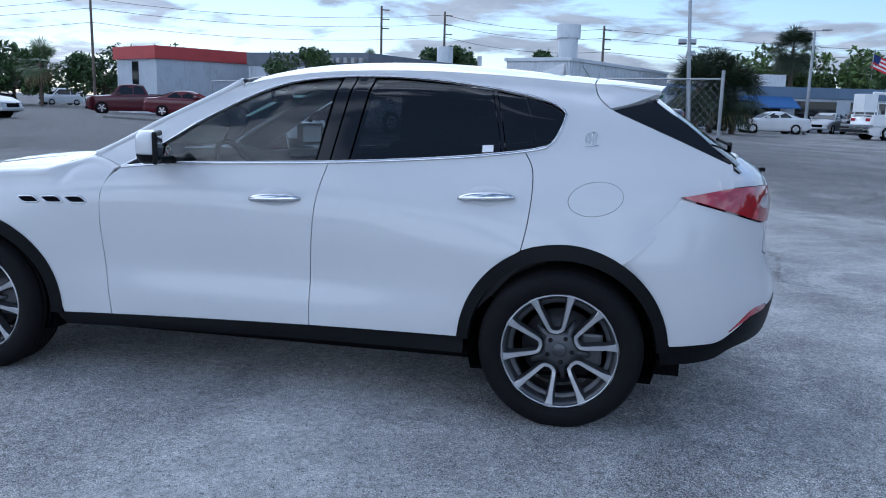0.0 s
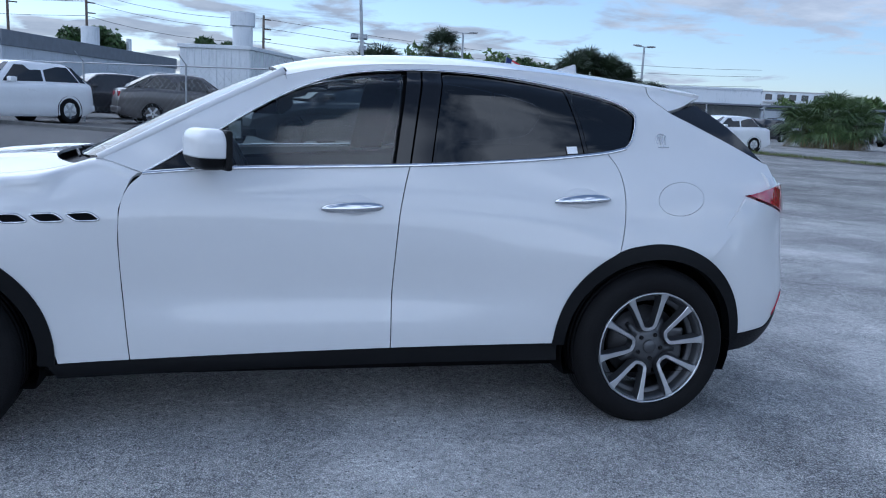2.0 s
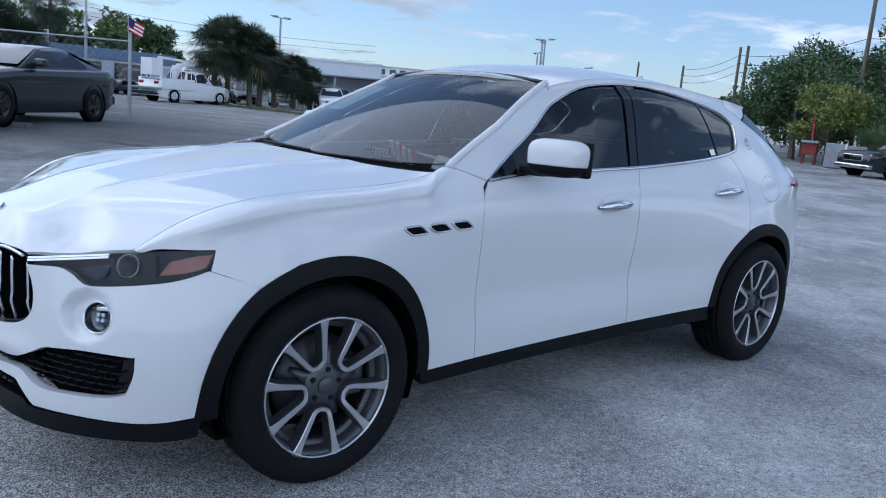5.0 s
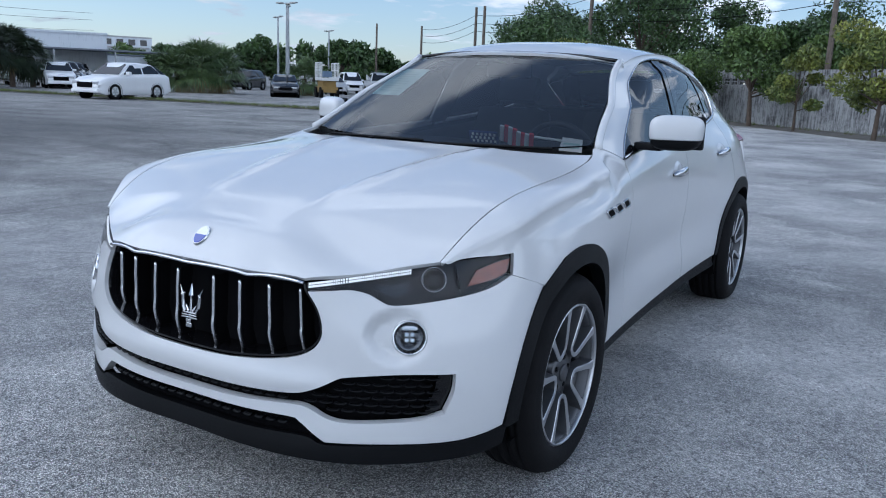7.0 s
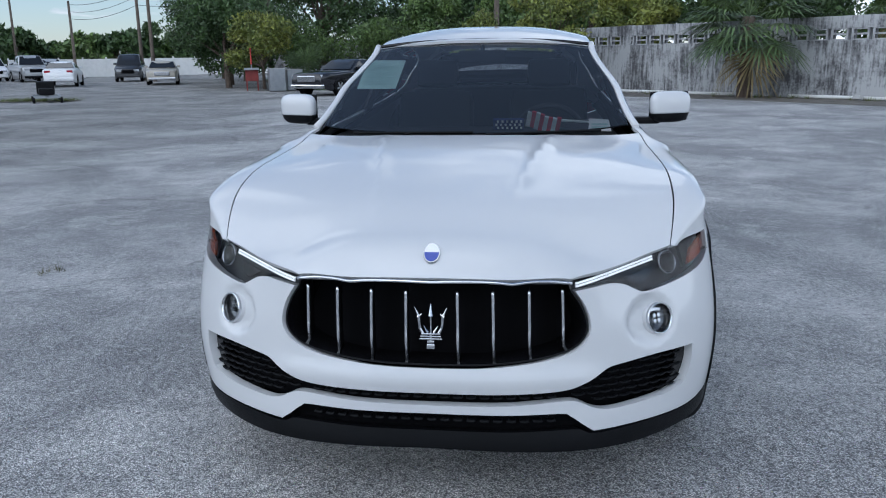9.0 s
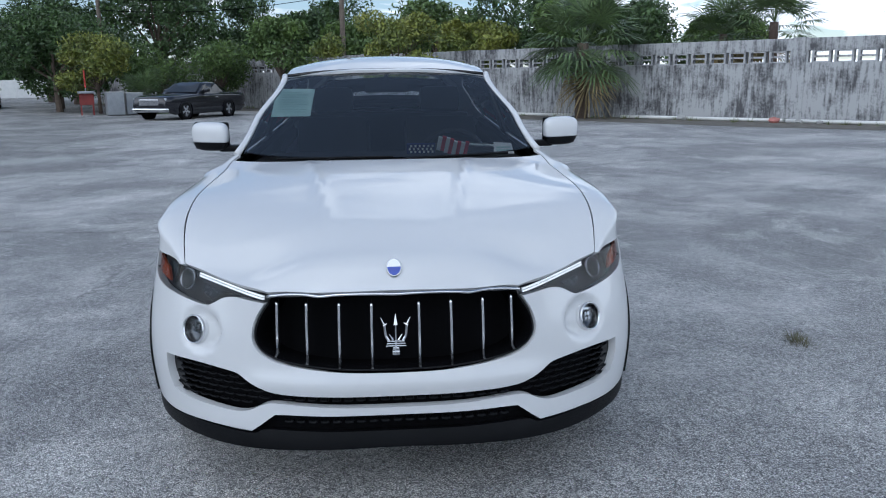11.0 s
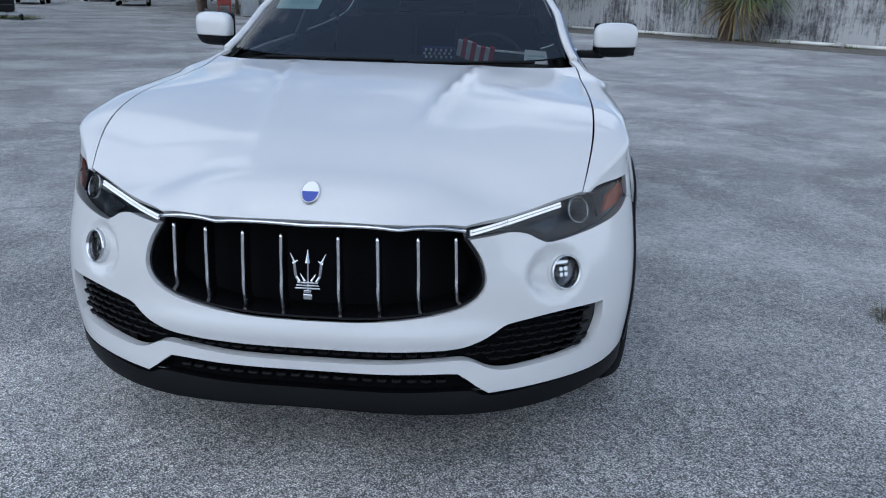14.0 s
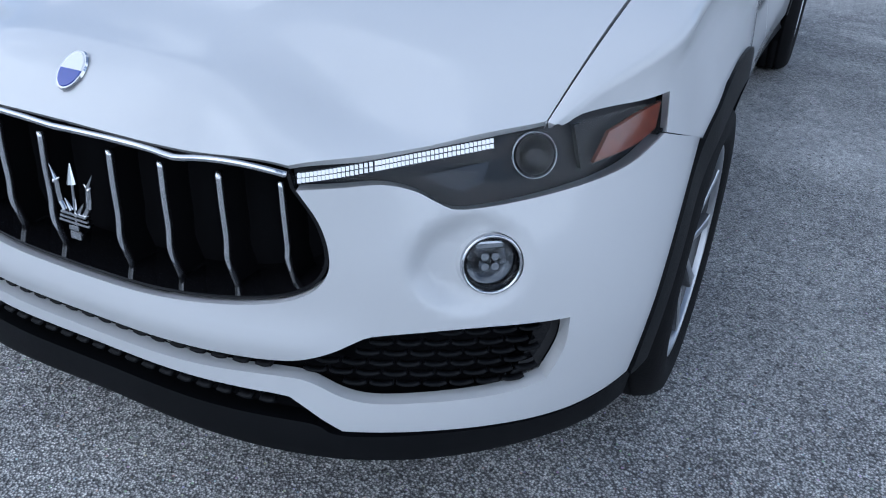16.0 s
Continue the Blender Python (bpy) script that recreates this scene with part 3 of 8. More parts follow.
    base = mix(ramp(grit.outputs["Fac"], 0.3, 0.7, (0.15, 0.15, 0.15), (0.0, 0.0, 0.0)), base, (0.03, 0.03, 0.032))
    crack = tex("Voronoi", 0.32)
    crack.feature = "DISTANCE_TO_EDGE"
    warp, add = tex("Noise", 1.3, 6, 0.7), n.new("ShaderNodeMixRGB")
    add.blend_type, add.inputs["Fac"].default_value = "LINEAR_LIGHT", 0.28
    l.new(co.outputs["Object"], add.inputs["Color1"])
    l.new(warp.outputs["Color"], add.inputs["Color2"])
    l.new(add.outputs["Color"], crack.inputs["Vector"])
    keep = ramp(tex("Noise", 0.25, 3).outputs["Fac"], 0.45, 0.54, (0, 0, 0), (1, 1, 1))
    line = ramp(crack.outputs["Distance"], 0.001, 0.006, (0.6, 0.6, 0.6), (0, 0, 0))
    side = n.new("ShaderNodeMapRange")
    side.inputs["From Min"].default_value, side.inputs["From Max"].default_value = 0.9, 1.9
    l.new(xyz.outputs["Y"], side.inputs["Value"])
    base = mix(mix(1.0, mix(1.0, line, keep, "MULTIPLY"), side.outputs["Result"], "MULTIPLY"), base, (0.035, 0.034, 0.032))
    l.new(base, b.inputs["Base Color"])
    b.inputs["Roughness"].default_value = 0.82
    b.inputs["Specular IOR Level"].default_value = 0.35
    bp, hb = n.new("ShaderNodeBump"), mix(0.35, stones.outputs["Distance"], grit.outputs["Fac"])
    bp.inputs["Strength"].default_value, bp.inputs["Distance"].default_value = 0.8, 0.010
    l.new(hb, bp.inputs["Height"])
    l.new(bp.outputs["Normal"], b.inputs["Normal"])


asphalt_nodes(ASPHALT)
_gx = np.r_[-1500, -600, -250, np.arange(-120, -20, 5), np.arange(-20, 40, 1.0), np.arange(40, 130, 5), 250, 600, 1500]
_gy = np.r_[-1500, -500, -150, np.arange(-60, -20, 5), np.arange(-20, 40, 1.0), np.arange(40, 130, 5), 250, 600, 1500]
_X, _Y = np.meshgrid(_gx, _gy)
_nx = len(_gx)
ground = mesh_object("ground", np.stack([_X.ravel(), _Y.ravel(), ground_z(_X, _Y).ravel()], -1),
                     [(j * _nx + i, j * _nx + i + 1, (j + 1) * _nx + i + 1, (j + 1) * _nx + i) for j in range(len(_gy) - 1) for i in range(_nx - 1)], ASPHALT)
tagged(ground, "worn grey asphalt lot with pale patches, cracks and loose grit", "ground", kind="structure")


# loose grit on the asphalt round the car
_rng = np.random.default_rng(5)
_v, _f = [], []
for _k in range(5200):
    x, y = _rng.uniform(-7.0, 5.0), _rng.uniform(-4.2, 2.5)
    if _rng.random() > 0.35 + 0.65 * math.exp(-((y + 1.6) / 1.3) ** 2):
        continue
    r = 0.0025 + 0.0065 * _rng.random() ** 2.2
    n0 = len(_v)
    ang = _rng.uniform(0, 6.28)
    for a in range(5):
        q = r * _rng.uniform(0.7, 1.2)
        _v.append((x + q * math.cos(ang + a * 1.257), y + q * math.sin(ang + a * 1.257), 0.0008))
    _v.append((x + r * _rng.uniform(-0.3, 0.3), y + r * _rng.uniform(-0.3, 0.3), r * _rng.uniform(0.7, 1.2)))
    _f += [(n0 + a, n0 + (a + 1) % 5, n0 + 5) for a in range(5)]
GRIT = material("pale_grit", (0.52, 0.51, 0.48), 0.85, vary=0.4, scale=30, island=0.45)
grit = mesh_object("loose_gravel", _v, _f, GRIT, smooth=False)
tagged(grit, "pale loose gravel scattered over the asphalt", "gravel", kind="stuff")


# ---- the white suv ----
suv = empty("suv", "white luxury suv with black arches and chrome grille, parked on asphalt", "car")
WHEEL_F, WHEEL_R, WHEEL_Z = -1.502, 1.505, 0.378
# the car is built this much too high and set down at the end
DROP = 0.022

BELT = [(-0.70, 1.100), (-0.42, 1.126), (-0.02, 1.145), (0.374, 1.163), (0.70, 1.184), (0.96, 1.205), (1.12, 1.222), (1.295, 1.245), (1.39, 1.266)]
DLO_TOP = [(1.468, 1.415), (1.445, 1.440), (1.38, 1.472), (1.247, 1.505), (0.976, 1.546), (0.713, 1.568), (0.456, 1.570), (0.255, 1.556), (0.106, 1.533), (-0.039, 1.486), (-0.18, 1.420), (-0.318, 1.339), (-0.431, 1.266), (-0.543, 1.196), (-0.63, 1.142), (-0.70, 1.100)]
DLO_BACK = [(1.39, 1.266), (1.425, 1.30), (1.452, 1.36), (1.468, 1.415)]
SEAM_F = [(-0.70, 1.100), (-0.752, 1.045), (-0.778, 0.965), (-0.783, 0.832), (-0.774, 0.641), (-0.750, 0.357)]
SEAM_M = [(0.304, 0.382), (0.304, 0.556), (0.310, 0.74), (0.325, 0.945), (0.348, 1.068), (0.374, 1.163)]
SEAM_R = [(1.313, 0.819), (1.335, 0.936), (1.346, 1.081), (1.335, 1.176), (1.295, 1.245)]
ARCH_R_FRONT = [(1.037, 0.396), (1.052, 0.497), (1.115, 0.632), (1.205, 0.74), (1.313, 0.819)]
ARCH_R_TOP = [(1.737, 0.780), (1.615, 0.834), (1.476, 0.850), (1.385, 0.842), (1.313, 0.819)]
ARCH_F_BACK = [(-1.014, 0.350), (-1.050, 0.491), (-1.160, 0.668), (-1.320, 0.790), (-1.495, 0.847), (-1.648, 0.836), (-1.781, 0.767)]
HOOD_EDGE = [(x, float(seam_y(x))) for x in np.linspace(-2.128, -0.955, 16)]
SCREEN_EDGE = [(-0.868, 1.155), (-0.70, 1.243), (-0.45, 1.378), (-0.146, 1.535)]


def roof_edge(x):
    return np.interp(x, (-0.15, 0.0, 0.3, 0.6, 1.0, 1.4, 1.6), (0.597, 0.592, 0.582, 0.572, 0.545, 0.505, 0.485))


def rail(x):
    """Height at which the roof meets the body side."""
    return roof_line(x) - 0.056 * (roof_edge(x) / 0.56) ** 2.6


_rx = np.linspace(-0.146, 1.585, 12)
RAIL = [(float(x), float(rail(x))) for x in _rx]
HATCH_EDGE = [(1.585, float(rail(1.585))), (1.606, 1.500), (1.664, 1.447), (1.805, 1.385), (1.955, 1.322), (2.087, 1.265), (2.20, 1.215)]


def nose_side(x, z, y):
    """Ahead of the front wheel the body side runs into the nose."""
    k = smooth01(-1.70, -1.86, x) * smooth01(0.95, 0.88, z)
    th = np.full(np.shape(x), 0.95)
    for _ in range(14):
        th = np.arccos(np.clip((-1.2 - x) / NOSE(th, z), -1, 1))
    return y * (1 - k) + NOSE(th, z) * np.sin(th) * k


def crest_z(x):
    return seam_z(x) - np.interp(x, (-2.13, -2.0, -1.8), (0.004, 0.018, 0.032))


def fender_sheet(s):
    """The front fender over its length x and its way q up the side: below q = 0 upright, above it rolled over to the hood."""
    def f(x, q):
        x, q = np.asarray(x, float), np.asarray(q, float)
        zc, zs, ys = crest_z(x), seam_z(x), seam_y(x)
        back = smooth01(-1.08, -0.93, x)
        yc = crest_y(x) * (1 - back) + np.maximum(SIDE(x, zc), ys) * back
        z = zc + np.minimum(q, 0)
        y = nose_side(x, z, SIDE(x, z))
        k = smooth01(0.11, 0.0, -q) * (1 - back)
        y = y * (1 - k) + yc * k
        t = np.clip(q / 0.10, 0, 1.2) * math.pi / 2
        y = np.where(q > 0, ys + (yc - ys) * np.cos(t), y)
        z = np.where(q > 0, zc + (zs - zc) * np.sin(t), z)
        return np.stack([x, s * y, z], -1)
    return f


def side_sheet(s):
    base = on_side(s)

    def f(x, z):
        p = base(x, z)
        x, z = np.asarray(x, float), np.asarray(z, float)
        p[..., 1] = s * nose_side(x, z, np.abs(p[..., 1]))
        # near the roof seam the side leans over to meet the roof
        zr, yr = rail(np.clip(x, -0.146, 1.585)), roof_edge(x)
        front = smooth01(0.15, -0.2, x)
        k = smooth01(0.10, 0.0, zr - z) * (1 - front) + np.clip(1 - (zr - z) / 0.20, 0, 1) ** 1.3 * front
        k = k * (x > -0.72) * (1 - smooth01(1.6, 1.75, x))
        p[..., 1] = s * (np.abs(p[..., 1]) * (1 - k) + yr * k)
        return p
    return f


def nose_sheet(u, z):
    return on_nose(np.asarray(u, float) / 1.25, z)


def tail_sheet(u, z):
    return on_tail(np.asarray(u, float) / 1.25, z)


def deg(pts):
    return [(radians(a) * 1.25, z) for a, z in pts]


for s in (-1, 1):
    sheet = side_sheet(s)
    def q(pts):
        pts = np.asarray(pts, float)
        fine = []
        for (x0, z0), (x1, z1) in zip(pts[:-1], pts[1:]):
            m = max(int(math.hypot(x1 - x0, z1 - z0) / 0.04), 1)
            fine += [(x0 + (x1 - x0) * i / m, z0 + (z1 - z0) * i / m) for i in range(m)]
        fine.append(tuple(pts[-1]))
        return [(x, float(z - crest_z(x))) for x, z in fine]
    top = [(float(x), 0.10) for x in np.linspace(-2.128, -0.70, 30)]
    fender = panel("fender", fender_sheet(s), outline(top, [(-0.70, 0.10)] + q(SEAM_F[1:]), q([(-0.750, 0.357), (-1.014, 0.350)]), q(ARCH_F_BACK), q([(-1.781, 0.7655), (-1.943, 0.8235)]),
                   q([(-1.943, 0.8235), (-1.932, 0.86), (-1.925, 0.888)]), q([(-1.925, 0.888), (-2.03, 0.884), (-2.08, 0.879), (-2.122, 0.872)]) + [(-2.128, 0.10)]), WHITE, suv, step=0.022)
    front_door = panel("front_door", sheet, outline(SEAM_F, [(-0.750, 0.357), (-0.25, 0.370), (0.304, 0.382)], SEAM_M, BELT[3::-1]), WHITE, suv)
    rear_door = panel("rear_door", sheet, outline(SEAM_M[::-1], [(0.304, 0.382), (0.7, 0.389), (1.037, 0.396)], ARCH_R_FRONT, SEAM_R, BELT[7:2:-1]), WHITE, suv)
    fuel = outline([(1.625 + 0.117 * math.cos(a), 1.055 + 0.071 * math.sin(a) + 0.012 * math.cos(a)) for a in np.linspace(0, 2 * math.pi, 33)[:-1]], step=0.02)
    quarter = panel("body_side", sheet, outline([(-0.868, 1.152), (-0.775, 1.125), (-0.70, 1.100)], DLO_TOP[::-1], DLO_BACK[::-1], [(1.39, 1.266), (1.295, 1.245)], SEAM_R[::-1], ARCH_R_TOP[::-1],
                    [(1.737, 0.780), (1.80, 0.815), (2.055, 1.050)], [(2.055, 1.050), (2.06, 1.062)], [(2.06, 1.062), (2.12, 1.082), (2.215, 1.096)], [(2.215, 1.096), (2.22, 1.16), (2.215, 1.215)], HATCH_EDGE[::-1], RAIL[::-1], SCREEN_EDGE[::-1]), WHITE, suv,
                    holes=[fuel])
    panel("fuel_flap", sheet, fuel, WHITE, suv, step=0.02, gap=-0.0002)
    # tinted side glass and the gloss black frames round it
    panel("window_glass", sheet, inset(outline([(-0.50, 1.122), (-0.02, 1.147), (0.305, 1.161)], [(0.305, 1.161), (0.372, 1.566)], [(0.372, 1.566), (0.255, 1.556), (0.106, 1.533), (-0.039, 1.486), (-0.18, 1.420), (-0.318, 1.339), (-0.431, 1.266), (-0.50, 1.222)], [(-0.50, 1.222), (-0.50, 1.122)]), 0.006), GLASS_FRONT, front_door, off=-0.010, flange=0, gap=0)
    panel("mirror_triangle", sheet, outline([(-0.69, 1.106), (-0.50, 1.122)], [(-0.50, 1.122), (-0.50, 1.222)], [(-0.50, 1.222), (-0.543, 1.196), (-0.63, 1.142), (-0.69, 1.106)]), GLOSS_BLACK, front_door, off=-0.004)
    panel("pillar_trim", sheet, outline([(0.310, 1.161), (0.374, 1.1635)], [(0.374, 1.1635), (0.447, 1.57)], [(0.447, 1.57), (0.380, 1.566)], [(0.380, 1.566), (0.310, 1.161)]), GLOSS_BLACK, front_door, off=-0.004)
    panel("pillar_trim", sheet, outline([(0.378, 1.1635), (0.468, 1.169)], [(0.468, 1.169), (0.540, 1.570)], [(0.540, 1.570), (0.452, 1.57)], [(0.452, 1.57), (0.378, 1.1635)]), GLOSS_BLACK, rear_door, off=-0.004)
    panel("window_glass", sheet, inset(outline([(0.468, 1.169), (0.70, 1.184), (0.96, 1.205), (1.19, 1.231)], [(1.19, 1.231), (1.165, 1.36), (1.12, 1.525)], [(1.12, 1.525), (0.976, 1.546), (0.713, 1.568), (0.540, 1.570)], [(0.540, 1.570), (0.468, 1.169)]), 0.005), GLASS_TINT, rear_door, off=-0.010, flange=0, gap=0)
    panel("pillar_backing", sheet, outline([(0.292, 1.150), (0.486, 1.160)], [(0.486, 1.160), (0.556, 1.562)], [(0.556, 1.562), (0.358, 1.560)], [(0.358, 1.560), (0.292, 1.150)]), DARK, suv, off=-0.024, flange=0, gap=0, step=0.08)
    panel("quarter_glass", sheet, inset(outline([(1.205, 1.232), (1.295, 1.245), (1.39, 1.266)], DLO_BACK, [(1.468, 1.415), (1.445, 1.440), (1.38, 1.472), (1.247, 1.505), (1.135, 1.522)], [(1.135, 1.522), (1.18, 1.36), (1.205, 1.232)]), 0.005), GLASS_TINT, suv, off=-0.010, flange=0, gap=0)
    panel("glass_divider", sheet, outline([(1.186, 1.230), (1.208, 1.233)], [(1.208, 1.233), (1.183, 1.36), (1.138, 1.522)], [(1.138, 1.522), (1.116, 1.526)], [(1.116, 1.526), (1.161, 1.36), (1.186, 1.230)]), GLOSS_BLACK, suv, off=-0.006)
    strip("window_chrome", sheet, bend(BELT), CHROME, suv, 0.017, 0.008)
    strip("window_chrome", sheet, np.vstack([bend(DLO_BACK)[:-1], bend(DLO_TOP)]), CHROME, suv, 0.009, 0.006)
    # dark inner skin that closes the seams
    panel("inner_shell", sheet, outline([(-0.80, 0.37), (1.02, 0.40)], [(1.02, 0.40), (1.10, 0.63), (1.3, 0.83), (1.5, 0.86), (1.74, 0.80)], [(1.74, 0.80), (2.15, 1.08)], [(2.15, 1.08), (1.6, 1.2), (1.3, 1.22)], [(1.3, 1.22), (0.4, 1.145), (-0.7, 1.06)], [(-0.7, 1.06), (-0.80, 1.0)], [(-0.80, 1.0), (-0.80, 0.37)]), DARK, suv, off=-0.022, flange=0, step=0.06)
    # arches in black plastic
    for cx, a0, a1, lab in ((WHEEL_F, -4, 184, ""), (WHEEL_R, 2, 178, "")):
        ang = np.radians(np.linspace(a0, a1, 60))
        out_r, in_r = 0.476, 0.420
        outer = [(cx + out_r * math.cos(a) * (1.01 if cx < 0 else 0.99), WHEEL_Z + 0.480 * math.sin(a)) for a in ang]
        inner = [(cx + in_r * math.cos(a), WHEEL_Z + 0.412 * math.sin(a)) for a in ang[::-1]]
        arch_sheet = sheet
        panel("wheel_arch", arch_sheet, outline(outer, inner, step=0.03), BLACK_PLASTIC, suv, gap=0, off=0.007, flange=0.05, step=0.03)
        # the well behind it
        verts, faces = lathe([(0.425, 0.0), (0.43, -0.05), (0.43, -0.34), (0.0, -0.36)], 40)
        verts = [(x + cx, s * (0.90 + y), max(z + WHEEL_Z, 0.25)) for x, y, z in [(v[0], -v[1], v[2]) for v in verts]]
        verts = [(x, s * (0.90 - abs(abs(y) - 0.90)), z) for x, y, z in verts]
        mesh_object("wheel_well", verts, faces, DARK, suv)

# hood, roof and screens
hood_line2 = outline([(-1.13, 0.0), (-1.12, -0.25), (-1.075, -0.50), (-0.99, -0.70), (-0.955, -0.770)], [(x, -y) for x, y in HOOD_EDGE[::-1]],
                     [(-2.128, -0.748), (-2.203, -0.652), (-2.288, -0.533), (-2.360, -0.428)], [(-2.360, -0.428), (-2.4035, -0.25), (-2.410, 0.0), (-2.4035, 0.25), (-2.360, 0.428)],
                     [(-2.360, 0.428), (-2.288, 0.533), (-2.203, 0.652), (-2.128, 0.748)], HOOD_EDGE, [(-0.955, 0.770), (-0.99, 0.70), (-1.075, 0.50), (-1.12, 0.25), (-1.13, 0.0)])
hood = panel("hood", on_hood, hood_line2, WHITE, suv, step=0.025)
rx = np.linspace(-0.146, 1.585, 24)
roof_half = [(float(x), -float(roof_edge(x))) for x in rx]
roof = panel("roof", on_roof, outline([(-0.146, 0.597), (-0.185, 0.40), (-0.205, 0.2), (-0.212, 0.0), (-0.205, -0.2), (-0.185, -0.40), (-0.146, -0.597)], roof_half, [(1.585, -0.484), (1.60, 0.0), (1.585, 0.484)], [(x, -y) for x, y in roof_half[::-1]]), WHITE, suv)
screen_line2 = outline([(0.0, 1.135), (0.35, 1.138), (0.60, 1.145), (0.738, 1.158)], [(0.738, 1.158), (0.70, 1.27), (0.655, 1.40), (0.594, 1.530)], [(0.594, 1.530), (0.40, 1.550), (0.2, 1.559), (0.0, 1.562), (-0.2, 1.559), (-0.40, 1.550), (-0.594, 1.530)], [(-0.594, 1.530), (-0.655, 1.40), (-0.70, 1.27), (-0.738, 1.158)], [(-0.738, 1.158), (-0.60, 1.145), (-0.35, 1.138), (0.0, 1.135)])
windscreen = panel("windscreen", on_screen, screen_line2, GLASS_SCREEN, suv, gap=0.004, off=-0.003, flange=0, step=0.04)
panel("screen_frit", on_screen, screen_line2, GLOSS_BLACK, windscreen, "black border of the glass", gap=0.003, off=-0.007, flange=0, step=0.05,
      holes=[inset(screen_line2, 0.012)])
# cowl
cowl = bmesh.new()
box(cowl, -1.14, -0.95, -0.72, 0.72, 1.06, 1.085)
part("cowl", cowl, BLACK_PLASTIC, suv)

# front bumper
TOP_L = [(-50.6, 0.825), (-45.7, 0.793), (-38.5, 0.766), (-32.5, 0.752)]
GR = [(0, 0.548), (-7, 0.551), (-13.3, 0.562), (-18.5, 0.580), (-21.3, 0.605), (-22.7, 0.640), (-22.9, 0.68), (-22.2, 0.73), (-20.6, 0.783)]
HL_LOW = [(-20.6, 0.783), (-24, 0.789), (-26.8, 0.793), (-29.2, 0.782), (-31.0, 0.762), (-32.8, 0.752), (-38.5, 0.766), (-45.7, 0.793), (-50.4, 0.8275)]
ARCH = [(-58.6, 0.7695), (-55.8, 0.70), (-53.4, 0.629), (-50.9, 0.503), (-49.4, 0.352)]
LOW = [(-49.4, 0.352), (-45, 0.335), (-40.6, 0.327), (-32, 0.327), (-23.6, 0.322)]
NOTCH = [(-23.6, 0.322), (-21.8, 0.350), (-19.9, 0.382), (-18.4, 0.392), (-10, 0.392), (0, 0.392)]


def flip(p):
    return [(-a, z) for a, z in p[::-1]]


bumper_line = outline(deg(GR), deg(HL_LOW), deg([(-50.4, 0.8275), (-58.6, 0.7695)]), deg(ARCH), deg(LOW), deg(NOTCH[:2]), deg(NOTCH[1:] + flip(NOTCH[1:])[1:]), deg(flip(NOTCH[:2])), deg(flip(LOW)), deg(flip(ARCH)),
                      deg([(58.6, 0.7695), (50.4, 0.8275)]), deg(flip(HL_LOW)), deg(flip(GR)))
INTAKE_TOP = [(0, 0.462), (-10, 0.463), (-18.5, 0.468), (-22.0, 0.488), (-25.5, 0.526)]
INTAKE_UP = [(-25.5, 0.526), (-27, 0.533), (-33.7, 0.548), (-41.2, 0.548)]
INTAKE_OUT = [(-41.2, 0.548), (-41.0, 0.49), (-39.8, 0.425)]
INTAKE_LOW = [(-39.8, 0.425), (-36.3, 0.407), (-30, 0.397), (-26, 0.394), (-23.6, 0.405), (-21.2, 0.430), (-18.5, 0.436), (-10, 0.427), (0, 0.424)]
intake_line = outline(deg(INTAKE_TOP), deg(INTAKE_UP), deg(INTAKE_OUT), deg(INTAKE_LOW + flip(INTAKE_LOW)[1:]), deg(flip(INTAKE_OUT)), deg(flip(INTAKE_UP)), deg(flip(INTAKE_TOP)))
FOG = [(-34.9, 0.660), (34.9, 0.660)]


def disc(a, z, r):
    return np.array([(radians(a) * 1.25 + r * math.cos(t), z + r * math.sin(t)) for t in np.linspace(0, 2 * math.pi, 29)[:-1]])


def bumper_relief(u, z):
    """The lip of the bumper stands out below the grille, and each fog lamp sits in a dished hollow."""
    u, z = np.asarray(u, float), np.asarray(z, float)
    d = 0.012 * np.exp(-((z - 0.505) / 0.035) ** 2) * (1 - smooth01(0.45, 0.62, np.abs(u)))
    for a, zz in FOG:
        sg = 1 if a > 0 else -1
        q = np.hypot((u - radians(a) * 1.25 + sg * 0.034) / 1.32, (z - zz) * 1.02)
        inner = smooth01(0.078, 0.060, q)
        d = d - 0.030 * inner * (1 - np.clip((sg * (u - radians(a) * 1.25) + 0.07) / 0.15, 0, 1))
    return d


bumper = panel("front_bumper", nose_sheet, bumper_line, WHITE, suv, step=0.016, holes=[intake_line] + [disc(a, z, 0.050) for a, z in FOG], relief=bumper_relief, flange=0.03)

# lamps in the nose
BOWL = material("bright_bowl", (0.22, 0.23, 0.245), 0.22, 0.9, vary=0.55, scale=55)
HL_TOP = [(-20.6, 0.783), (-20.5, 0.806)]
HL_UP = [(-20.5, 0.806), (-26.4, 0.826), (-33.8, 0.852), (-38.9, 0.869), (-44.4, 0.881), (-51.6, 0.887)]
HL_BACK = [(-51.6, 0.887), (-51.3, 0.85), (-50.4, 0.825)]


def nose_point(a, z, off=0.0):
    p, n = normals_of(nose_sheet, np.array([(radians(a) * 1.25, z)]), (0, 0, 0.62))
    return Vector(p[0] + n[0] * off), Vector(n[0])


def facing(a, z, off=0.0):
    """A frame on the nose whose -y axis points out of it."""
    p, n = nose_point(a, z, off)
    return Matrix.Translation(p) @ (-n).to_track_quat("Y", "Z").to_matrix().to_4x4()


def turned(name, profile, m, mat, parent, label="", n=32):
    v, f = lathe(profile, n)
    return mesh_object(name, [m @ Vector(q) for q in v], f, mat, parent, label)


